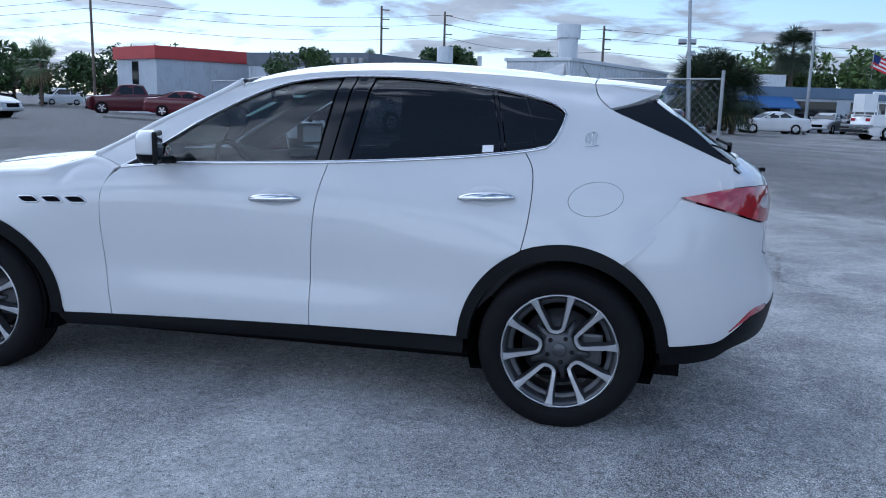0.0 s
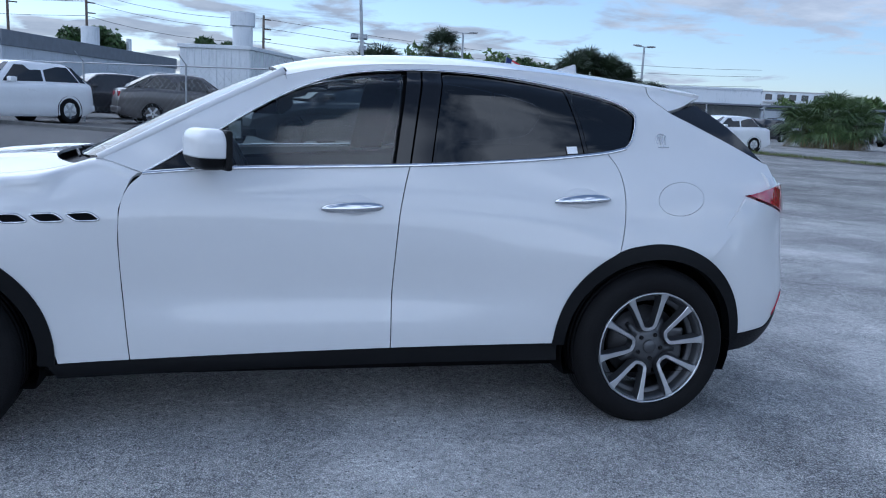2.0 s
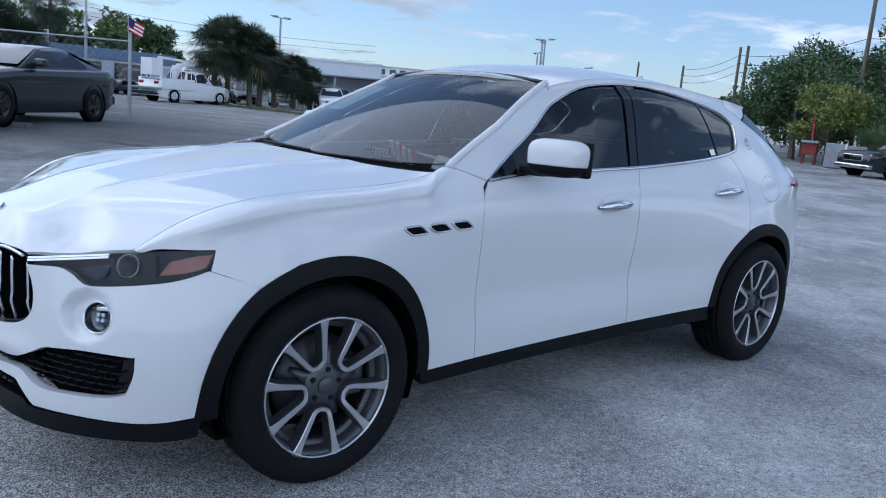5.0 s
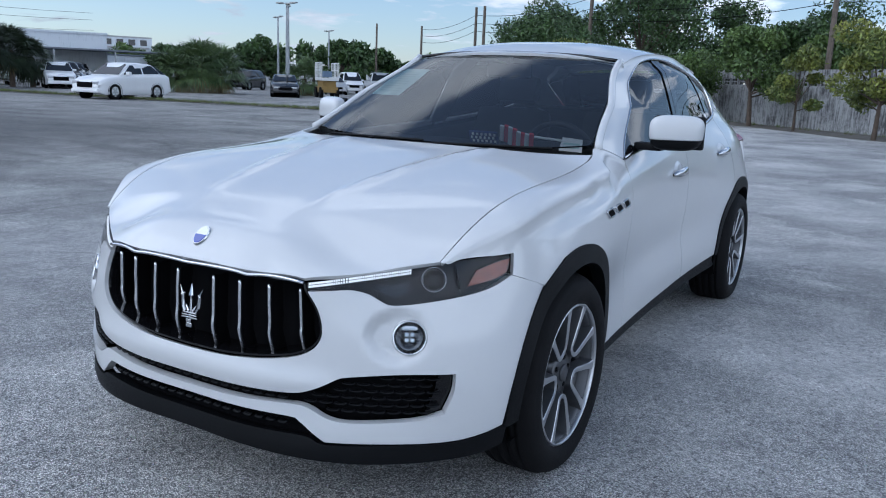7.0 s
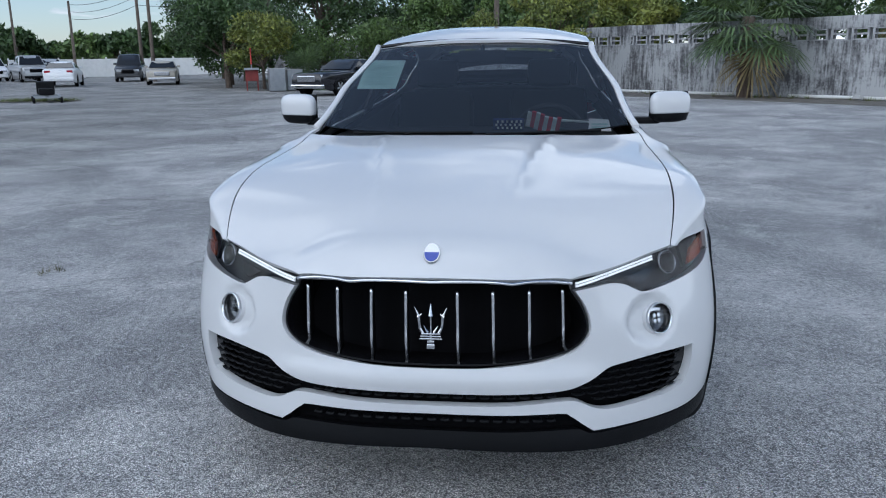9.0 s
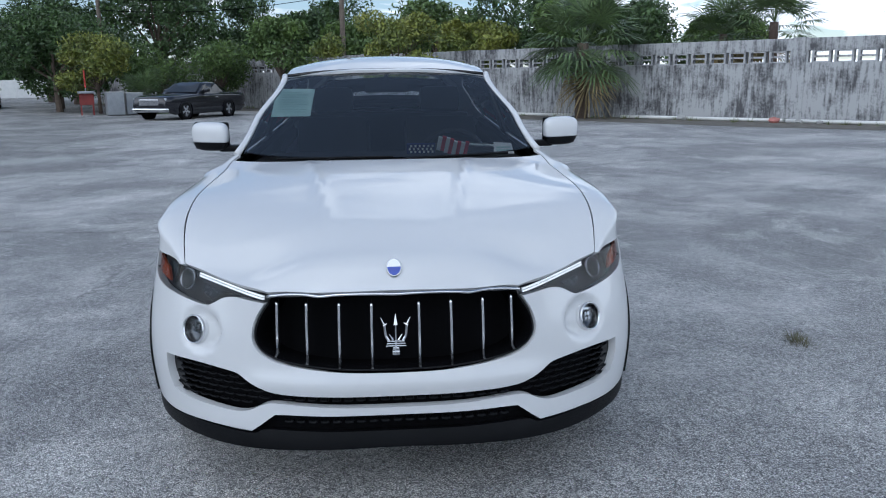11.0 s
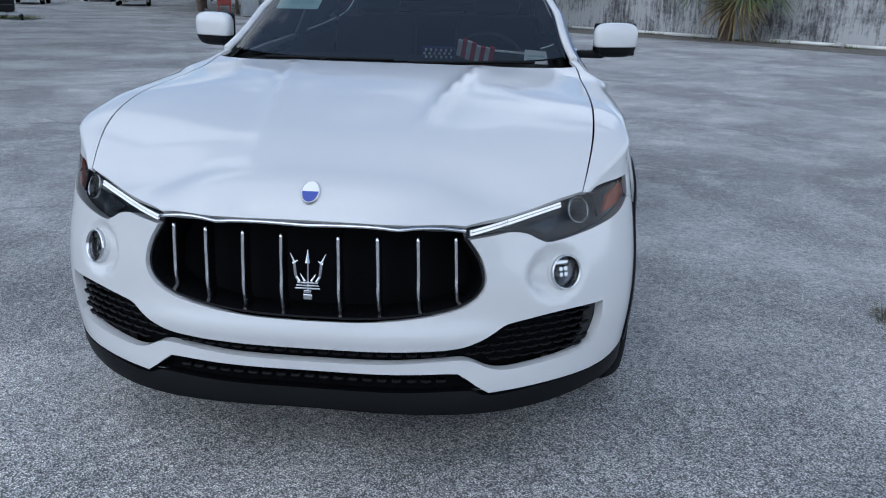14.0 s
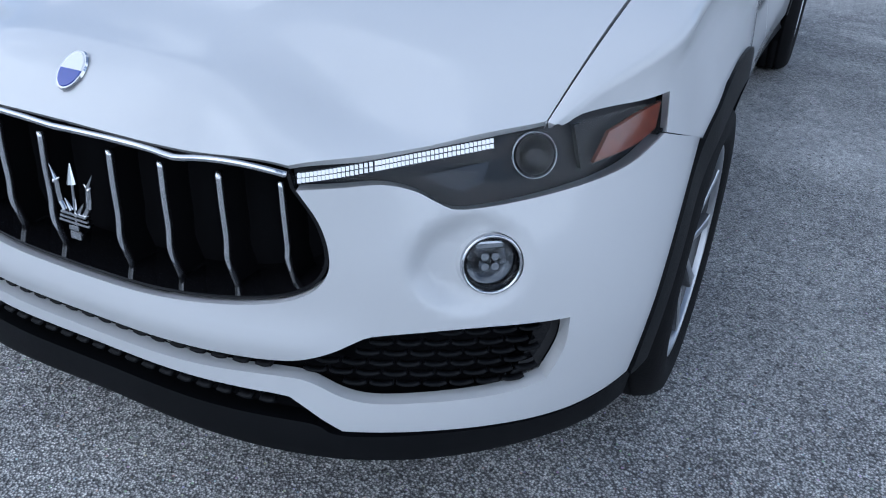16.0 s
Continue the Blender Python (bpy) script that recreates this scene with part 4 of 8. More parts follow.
for sg in (-1, 1):
    def h(p):
        q = [(radians(-sg * a) * 1.25, z) for a, z in p]
        return q
    lens_line = outline(h(HL_TOP), h(HL_UP), h(HL_BACK), h(HL_LOW[::-1]))
    lamp = panel("headlight", nose_sheet, lens_line, LAMP_GREY, suv, "long swept headlight with amber corner", off=-0.034, flange=0, gap=-0.004)
    panel("lens", nose_sheet, lens_line, GLASS_CLEAR, lamp, "clear lens", gap=0.001, off=-0.002, flange=0, step=0.025)
    panel("bezel", nose_sheet, lens_line, GLOSS_BLACK, lamp, gap=0.002, off=-0.006, flange=0.03, step=0.03, holes=[inset(lens_line, 0.004)])
    path = bend(h([(-21.0, 0.8000), (-26.4, 0.8190), (-34.8, 0.8470)]), 0.0068)
    p, nn = normals_of(nose_sheet, path, (0, 0, 0.62))
    strip("strip_bed", nose_sheet, path, LAMP_GREY, lamp, 0.016, 0.001).location = (0.006, 0, 0)
    b = bmesh.new()
    for i in range(len(p)):
        m = Matrix.Translation(Vector(p[i] - nn[i] * 0.0035)) @ (-Vector(nn[i])).to_track_quat("Y", "Z").to_matrix().to_4x4()
        for z0, z1 in ((-0.0075, -0.0009), (0.0009, 0.0075)):
            box(b, -0.0026, 0.0026, -0.003, 0.004, z0, z1, 0, m)
    part("light_strip", b, LED, lamp, "row of small white light cells")
    panel("indicator", nose_sheet, outline(h([(-43.0, 0.802), (-44.6, 0.852)]), h([(-44.6, 0.852), (-48.0, 0.871), (-50.8, 0.878)]), h([(-50.8, 0.878), (-50.0, 0.834)]), h([(-50.0, 0.834), (-47.5, 0.818), (-43.0, 0.802)])), AMBER, lamp, "amber indicator", off=-0.012, flange=0.01)
    m = facing(sg * 38.2, 0.826, -0.020)
    turned("projector", [(0.031, 0.0), (0.031, 0.012), (0.027, 0.014), (0.026, 0.004), (0.0, 0.010)], m, GLOSS_BLACK, lamp)
    turned("projector_ring", [(0.0375, 0.002), (0.0375, 0.011), (0.0355, 0.012), (0.0355, 0.002)], m, CHROME, lamp)
    panel("reflector", nose_sheet, outline(h([(-29.5, 0.800), (-35.0, 0.822)]), h([(-35.0, 0.822), (-34.5, 0.785)]), h([(-34.5, 0.785), (-32.5, 0.772), (-29.5, 0.800)])), LAMP_DIM, lamp, off=-0.024, flange=0.01)
    panel("divider", nose_sheet, outline(h([(-41.4, 0.868), (-42.2, 0.870)]), h([(-42.2, 0.870), (-42.8, 0.80)]), h([(-42.8, 0.80), (-42.0, 0.795)]), h([(-42.0, 0.795), (-41.4, 0.868)])), LAMP_GREY, lamp, off=-0.014, flange=0.012)
    # fog lamp
    fog = turned("fog_light", [(0.060, -0.035), (0.050, -0.012), (0.047, -0.008), (0.030, -0.03), (0.0, -0.034)], facing(sg * 34.9, 0.660, -0.013), BOWL, suv, "round fog light in a chrome ring")
    mf = facing(sg * 34.9, 0.660, -0.013)
    turned("ring", [(0.051, -0.012), (0.0515, 0.004), (0.0485, 0.008), (0.0455, 0.004), (0.0445, -0.010)], mf, CHROME, fog, "chrome ring")
    turned("surround", [(0.0600, -0.030), (0.0535, -0.008), (0.0508, -0.004)], mf, WHITE, fog, "white surround")
    turned("lens", [(0.0445, -0.004), (0.035, 0.001), (0.018, 0.004), (0.0, 0.005)], mf, GLASS_CLEAR, fog)
    turned("inner_bezel", [(0.0445, -0.006), (0.0405, -0.003), (0.0395, -0.012)], mf, GLOSS_BLACK, fog)
    for dx, dz in ((-0.0085, 0.0085), (0.0085, 0.0085), (-0.0085, -0.0085), (0.0085, -0.0085)):
        b = bmesh.new()
        rod(b, (dx, 0.024, dz), (dx, 0.010, dz), 0.0085, 0.0065, 10)
        b.transform(mf)
        part("lamp_cell", b, CHROME, fog)
    b = bmesh.new()
    box(b, -0.024, 0.024, 0.014, 0.024, 0.019, 0.034, 0.004)
    b.transform(mf)
    part("reflector", b, CHROME, fog)
    # side of the lower intake: dark back and staggered slats
    side_in = [(sg * abs(a), z) for a, z in [(20, 0.468), (22.0, 0.488), (25.5, 0.526), (33.7, 0.548), (41.2, 0.548), (41.0, 0.49), (39.8, 0.425), (36.3, 0.407), (26, 0.394), (20, 0.434)]]
    grid = panel("intake_grille", nose_sheet, outline([(radians(a) * 1.25, z) for a, z in side_in]), DARK, suv, "black mesh of the side air intake", off=-0.075, flange=0, gap=-0.02)
    poly = inset(outline([(radians(a) * 1.25, z) for a, z in side_in]), 0.010)
    row = 0
    for z in np.arange(0.402, 0.55, 0.0215):
        row += 1
        for k in range(13):
            u = sg * (0.445 + 0.046 * (k + 0.5 * (row % 2)))
            q = np.array([(u - 0.017, z), (u, z), (u + 0.017, z)])
            ok = inside(poly, q)
            if ok.all() and abs(u) < 0.855:
                b = bend([(u - 0.020, z + 0.004), (u - 0.012, z), (u, z - 0.001), (u + 0.012, z), (u + 0.020, z + 0.004)], 0.006)
                p, nn = normals_of(nose_sheet, b, (0, 0, 0.62))
                tube("slat", p - nn * 0.018, BLACK_PLASTIC, grid, 0.0030, up=nn, flat=2.6, n=6)
    panel("intake_blade", nose_sheet, outline([(radians(sg * a) * 1.25, z) for a, z in ((39.0, 0.548), (41.3, 0.548))], [(radians(sg * a) * 1.25, z) for a, z in ((41.3, 0.548), (41.0, 0.49), (39.8, 0.425))], [(radians(sg * a) * 1.25, z) for a, z in ((39.8, 0.425), (37.0, 0.408))], [(radians(sg * a) * 1.25, z) for a, z in ((37.0, 0.408), (38.4, 0.48), (39.0, 0.548))]), GLOSS_BLACK, suv, off=-0.030, flange=0.03)

# grille
GR_FULL = outline(deg(GR[::-1]), deg(flip(GR)[::-1]), deg([(20.6, 0.783), (20.2, 0.812)]), deg([(20.2, 0.812), (0, 0.83), (-20.2, 0.812)]), deg([(-20.2, 0.812), (-20.6, 0.783)]))
grille = panel("grille", nose_sheet, GR_FULL, DARK, suv, "deep black grille with upright chrome bars", off=-0.14, flange=0, gap=-0.02)
panel("grille_rim", nose_sheet, GR_FULL, GLOSS_BLACK, grille, gap=0.002, off=-0.012, flange=0.12, holes=[inset(GR_FULL, 0.010)])
for a, z0, z1 in ((3.75, 0.786, 0.566), (8.85, 0.789, 0.573), (14.0, 0.791, 0.579), (18.9, 0.789, 0.597)):
    for sg in (-1, 1):
        zs = np.array([z0, z0 - 0.06, z0 - 0.12, z1 + 0.06, z1 + 0.03, z1])
        deep = np.array([0.018, 0.022, 0.026, 0.024, 0.032, 0.042])
        pts = []
        for z, d in zip(zs, deep):
            x, y, zz = nose_point(sg * a, z, -0.014)[0]
            pts.append((x + d, y * (1 + d / 2.6), zz - 0.33 * d))
        pts = bend(pts, 0.012)
        nn = np.array([tuple(nose_point(sg * a, q[2])[1]) for q in pts])
        tube("bar", pts, BAR, grille, 0.0058, "slim chrome bar", up=nn, flat=1.3, n=8)
        k = len(pts)
        mesh_object("fin", list(pts - nn * 0.006) + list(pts + np.array((0.06, 0, 0))), [(i, i + 1, k + i + 1, k + i) for i in range(k - 1)], DARK, grille)
# chrome lip above the grille
xs = np.linspace(-1, 1, 25)
lip_pts = []
for t in xs:
    y = 0.428 * t
    x = np.interp(abs(y), (0, 0.25, 0.428), (-2.410, -2.4035, -2.360))
    lip_pts.append((x - 0.004, y, float(hood_z(x, y)) - 0.010))
tube("chrome_lip", bend(lip_pts, 0.02), CHROME, suv, 0.0062, "chrome strip under the hood edge", flat=0.9)
# three-pronged emblem, a plain chrome shape
mE = facing(0.0, 0.664, -0.026)
eb = bmesh.new()
rod(eb, (0, -0.006, -0.040), (0, -0.006, 0.050), 0.0045, 0.0028, 8)
rod(eb, (0, -0.006, 0.046), (0, -0.006, 0.086), 0.0095, 0.001, 8)
for k in range(3):
    box(eb, -0.038 + 0.003 * k, 0.038 - 0.003 * k, -0.014, 0.0, -0.034 + 0.0085 * k, -0.0285 + 0.0085 * k, 0.002)
box(eb, -0.012, 0.012, -0.016, 0.0, -0.046, -0.036, 0.002)
box(eb, -0.014, 0.014, -0.014, 0.0, -0.066, -0.048, 0.004)
for q in (-1, 1):
    prev, rad = (q * 0.026, -0.006, -0.012), 0.006
    for px, pz, r in ((0.036, 0.004, 0.0055), (0.039, 0.025, 0.0055), (0.040, 0.045, 0.005), (0.054, 0.074, 0.001)):
        rod(eb, prev, (q * px, -0.006, pz), rad, r, 8)
        prev, rad = (q * px, -0.006, pz), r
    rod(eb, (q * 0.044, -0.006, 0.042), (q * 0.030, -0.006, 0.052), 0.006, 0.001, 8)
    rod(eb, (q * 0.010, -0.006, -0.010), (q * 0.024, -0.006, 0.012), 0.005, 0.001, 8)
eb.transform(mE @ Matrix.Scale(0.93, 4))
part("emblem", eb, CHROME, grille, "chrome three-pronged emblem", True)
# oval badge on the hood
bp, bn = normals_of(on_hood, np.array([(-2.352, 0.0)]), (0, 0, 0.62))
mB = Matrix.Translation(Vector(bp[0] + bn[0] * 0.001)) @ Vector(bn[0]).to_track_quat("Z", "X").to_matrix().to_4x4()


def oval(rx, ry, z0, z1, half=0):
    bm = bmesh.new()
    ang = np.linspace(0, 2 * math.pi, 41)[:-1] if not half else np.linspace(0, math.pi, 21) * half
    top = [bm.verts.new(mB @ Vector((ry * math.sin(a), rx * math.cos(a), z1))) for a in ang]
    low = [bm.verts.new(mB @ Vector((ry * 1.06 * math.sin(a), rx * 1.06 * math.cos(a), z0))) for a in ang]
    bm.faces.new(top)
    n = len(top)
    for i in range(n):
        bm.faces.new((top[i], low[i], low[(i + 1) % n], top[(i + 1) % n]))
    bmesh.ops.recalc_face_normals(bm, faces=bm.faces)
    return bm


badge = part("badge", oval(0.0255, 0.036, 0, 0.004), CHROME, suv, "oval badge in blue and white enamel", True)
# which way is down the hood
_dn = (mB.to_3x3() @ Vector((1, 0, 0))).z
part("enamel", oval(0.022, 0.032, 0.003, 0.0055, 1 if _dn < 0 else -1), BLUE_ENAMEL, badge)
part("enamel", oval(0.022, 0.032, 0.003, 0.0055, -1 if _dn < 0 else 1), WHITE_ENAMEL, badge)

# black lower lip, its slot and the intake slot above it
LIP_TOP = LOW + NOTCH[1:2]
lip_line = outline(deg([(-50.4, 0.352), (-49.4, 0.350)]), deg([(-49.4, 0.350), (-45, 0.333), (-40.6, 0.325), (-32, 0.325), (-23.6, 0.320), (-20.5, 0.338), (-10, 0.336), (0, 0.335)]), deg(flip([(-49.4, 0.350), (-45, 0.333), (-40.6, 0.325), (-32, 0.325), (-23.6, 0.320), (-20.5, 0.338), (-10, 0.336), (0, 0.335)])),
                   deg([(49.4, 0.350), (50.4, 0.352)]), deg([(50.4, 0.352), (49.5, 0.287)]), deg([(49.5, 0.287), (44, 0.270), (29, 0.266), (14, 0.276), (0, 0.280), (-14, 0.276), (-29, 0.266), (-44, 0.270), (-49.5, 0.287)]), deg([(-49.5, 0.287), (-50.4, 0.352)]))


def lip_relief(u, z):
    return 0.020 * smooth01(0.345, 0.285, z) * (1 - 0.6 * smooth01(0.4, 0.9, np.abs(u)))


panel("lower_lip", nose_sheet, lip_line, BLACK_PLASTIC, suv, "matt black lower lip", gap=0, relief=lip_relief, flange=0.05, step=0.025)
slot = panel("lower_grille", nose_sheet, outline(deg([(-24, 0.318), (-18.4, 0.40), (18.4, 0.40), (24, 0.318)]), step=0.03), DARK, suv, "black slats of the low air intake", off=-0.045, flange=0, gap=0)
mid = panel("middle_grille", nose_sheet, outline(deg([(-23, 0.415), (-20, 0.475), (20, 0.475), (23, 0.415)]), step=0.03), DARK, suv, "thin black slot across the bumper", off=-0.045, flange=0, gap=0)
for k in range(-9, 10):
    u = k * 0.042
    for zz, par in ((0.366, slot), (0.446, mid)):
        p, nn = normals_of(nose_sheet, bend([(u - 0.014, zz + 0.003), (u, zz), (u + 0.014, zz + 0.003)], 0.006), (0, 0, 0.62))
        tube("slat", p - nn * 0.018, BLACK_PLASTIC, par, 0.0045, up=nn, flat=3.0, n=6)

# tail
REAR_TOP = [(-60.5, 0.78), (-45, 1.045)]
REAR_LOW = [(-48.4, 0.420), (-43, 0.426), (-38.3, 0.434), (-34, 0.480), (-29, 0.535), (-20, 0.560), (0, 0.565)]
REAR_ARCH = [(-60.5, 0.78), (-56.2, 0.68), (-51.8, 0.54), (-48.4, 0.420)]
rear_line = outline(deg([(0, 0.79), (-22, 0.80), (-20, 0.95)]), deg([(-20, 0.95), (-26, 0.955), (-34, 0.995), (-46.5, 1.070)]), deg([(-46.5, 1.070), (-61.0, 0.78)]), deg(REAR_ARCH), deg(REAR_LOW + flip(REAR_LOW)[1:]), deg(flip(REAR_ARCH)), deg([(61.0, 0.78), (46.5, 1.070)]),
                    deg([(46.5, 1.070), (34, 0.995), (26, 0.955), (20, 0.95)]), deg([(20, 0.95), (22, 0.80), (0, 0.79)]))
panel("rear_bumper", tail_sheet, rear_line, WHITE, suv, step=0.03)
low_line = outline(deg([(-50.5, 0.415), (-48.4, 0.418)]), deg(REAR_LOW + flip(REAR_LOW)[1:]), deg([(48.4, 0.418), (50.5, 0.415)]), deg([(50.5, 0.415), (49, 0.33)]), deg([(49, 0.33), (38, 0.345), (30, 0.40), (0, 0.41), (-30, 0.40), (-38, 0.345), (-49, 0.33)]), deg([(-49, 0.33), (-50.5, 0.415)]))
panel("rear_valance", tail_sheet, low_line, BLACK_PLASTIC, suv, "matt black lower rear bumper", gap=0.001, off=0.004, flange=0.06)
tailgate = panel("tailgate", tail_sheet, outline(deg([(-19, 0.95), (-21, 0.80), (0, 0.79), (21, 0.80), (19, 0.95)]), deg([(19, 0.95), (17, 1.03), (19, 1.112)]), deg([(19, 1.112), (30, 1.118), (37.5, 1.110)]), deg([(37.5, 1.110), (37, 1.15), (34, 1.215)]), deg([(34, 1.215), (0, 1.235), (-34, 1.215)]),
                                               deg([(-34, 1.215), (-37, 1.15), (-37.5, 1.110)]), deg([(-37.5, 1.110), (-30, 1.118), (-19, 1.112)]), deg([(-19, 1.112), (-17, 1.03), (-19, 0.95)])), WHITE, suv, "white tailgate")
for sg in (-1, 1):
    def h(p):
        return [(radians(-sg * a) * 1.25, z) for a, z in p]
    tl = outline(h([(-45.6, 1.079), (-38, 1.106), (-30, 1.116), (-19.5, 1.110)]), h([(-19.5, 1.110), (-17.5, 1.03), (-19.5, 0.952)]), h([(-19.5, 0.952), (-26, 0.957), (-34, 0.998), (-45.6, 1.070)]))
    lamp = panel("taillight", tail_sheet, tl, RED_LENS, suv, "pointed red taillight with clear centre", gap=0.001, off=0.012, flange=0.03, step=0.02)
    panel("clear_section", tail_sheet, outline(h([(-27.5, 1.034), (-25, 1.066), (-21, 1.080)]), h([(-21, 1.080), (-20, 1.04), (-21, 1.010)]), h([(-21, 1.010), (-25, 1.016), (-27.5, 1.034)])), CLEAR_LAMP, lamp, off=0.014, flange=0.004, step=0.015)
    panel("rear_reflector", tail_sheet, outline(h([(-36, 0.478), (-30, 0.535)]), h([(-30, 0.535), (-24, 0.552)]), h([(-24, 0.552), (-24, 0.578)]), h([(-24, 0.578), (-30, 0.565), (-36, 0.478)])), RED_LENS, suv, off=0.006, flange=0.01, step=0.015)
    panel("hatch_blade", side_sheet(sg), outline([(1.666, 1.440), (1.805, 1.385), (1.955, 1.322), (2.087, 1.265), (2.20, 1.215)], [(2.20, 1.215), (2.12, 1.300), (2.02, 1.383), (1.94, 1.437), (1.857, 1.490)], [(1.857, 1.490), (1.76, 1.464), (1.666, 1.440)]), GLOSS_BLACK, suv, "gloss black blade beside the rear glass", off=-0.003, flange=0.03)
    panel("spoiler_side", side_sheet(sg), outline([(1.586, 1.562), (1.606, 1.500), (1.664, 1.445)], [(1.664, 1.445), (1.76, 1.470), (1.888, 1.522)], [(1.888, 1.522), (1.900, 1.542)], [(1.900, 1.542), (1.75, 1.556), (1.586, 1.562)]), WHITE, suv, off=0.001, flange=0.03)
panel("rear_glass", on_hatch, outline([(-0.55, 1.205), (0.0, 1.195), (0.55, 1.205)], [(0.55, 1.205), (0.51, 1.36), (0.47, 1.49)], [(0.47, 1.49), (0, 1.51), (-0.47, 1.49)], [(-0.47, 1.49), (-0.51, 1.36), (-0.55, 1.205)]), GLASS_DARK, suv, off=0, flange=0.01)
panel("hatch_frame", on_hatch, outline([(-0.60, 1.18), (0.0, 1.17), (0.60, 1.18)], [(0.60, 1.18), (0.54, 1.36), (0.48, 1.51)], [(0.48, 1.51), (0, 1.53), (-0.48, 1.51)], [(-0.48, 1.51), (-0.54, 1.36), (-0.60, 1.18)]), GLOSS_BLACK, suv, off=-0.008, flange=0.02, holes=[outline([(-0.50, 1.23), (0.0, 1.22), (0.50, 1.23)], [(0.50, 1.23), (0.46, 1.36), (0.42, 1.47)], [(0.42, 1.47), (0, 1.49), (-0.42, 1.47)], [(-0.42, 1.47), (-0.46, 1.36), (-0.50, 1.23)])])
spoiler = panel("spoiler", on_roof, outline([(1.587, 0.484), (1.602, 0.0), (1.587, -0.484)], [(1.587, -0.484), (1.70, -0.480), (1.895, -0.462)], [(1.895, -0.462), (1.93, -0.2), (1.935, 0.0), (1.93, 0.2), (1.895, 0.462)], [(1.895, 0.462), (1.70, 0.480), (1.587, 0.484)]), WHITE, suv, "white roof spoiler", flange=0.022)
panel("spoiler_underside", on_roof, outline([(1.60, 0.46), (1.60, -0.46)], [(1.60, -0.46), (1.88, -0.44)], [(1.88, -0.44), (1.915, 0.0), (1.88, 0.44)], [(1.88, 0.44), (1.60, 0.46)]), BLACK_PLASTIC, suv, off=-0.024, flange=0)
wb = bmesh.new()
rod(wb, (2.27, -0.05, 1.245), (2.265, -0.09, 1.285), 0.012)
rod(wb, (2.265, -0.09, 1.280), (2.17, -0.36, 1.315), 0.007)
part("rear_wiper", wb, BLACK_PLASTIC, suv)
hb = bmesh.new()
box(hb, 2.425, 2.455, -0.05, 0.05, 1.148, 1.170, 0.006)
part("tailgate_handle", hb, BLACK_PLASTIC, suv)
fb = bmesh.new()
rod(fb, (1.30, 0, 1.615), (1.40, 0, 1.672), 0.024, 0.004, 12)
rod(fb, (1.40, 0, 1.60), (1.405, 0, 1.674), 0.022, 0.004, 12)
bmesh.ops.convex_hull(fb, input=fb.verts)
part("roof_antenna", fb, WHITE, suv, "small fin antenna", True)

# sills, floor and the dark inside of the nose
for s in (-1, 1):
    sheet = side_sheet(s)
    panel("sill", sheet, outline([(-1.05, 0.345), (-0.75, 0.352), (0.304, 0.377), (1.06, 0.392)], [(1.06, 0.392), (1.06, 0.315)], [(1.06, 0.315), (0.0, 0.300), (-1.02, 0.282)], [(-1.02, 0.282), (-1.05, 0.345)]), BLACK_PLASTIC, suv, "matt black sill", gap=0, off=-0.014, flange=0.10,
          relief=lambda u, v: 0.016 * np.exp(-((v - 0.325) / 0.014) ** 2))
# floor pan, engine cradle, inner front and rear bulkheads
# the unseen pan hangs low to block light and deepen the shade below
for ub_name, ub_box in (("floor_pan", (-2.10, 2.05, -0.66, 0.66, 0.22, 0.33)),
                        ("front_bulkhead", (-2.20, -1.96, -0.62, 0.62, 0.25, 0.80)),
                        ("engine_block", (-1.95, -0.985, -0.58, 0.58, 0.335, 0.86)),
                        ("cabin_floor", (-0.98, 1.00, -0.72, 0.72, 0.335, 0.40)),
                        ("boot_floor", (1.005, 1.895, -0.62, 0.62, 0.335, 0.40)),
                        ("rear_bulkhead", (1.90, 2.20, -0.60, 0.60, 0.335, 0.95))):
    ub = bmesh.new()
    box(ub, *ub_box)
    part(ub_name, ub, DARK, suv)
fw = bmesh.new()
box(fw, -1.02, -0.98, -0.74, 0.74, 0.30, 1.07)
part("firewall", fw, DARK, suv)


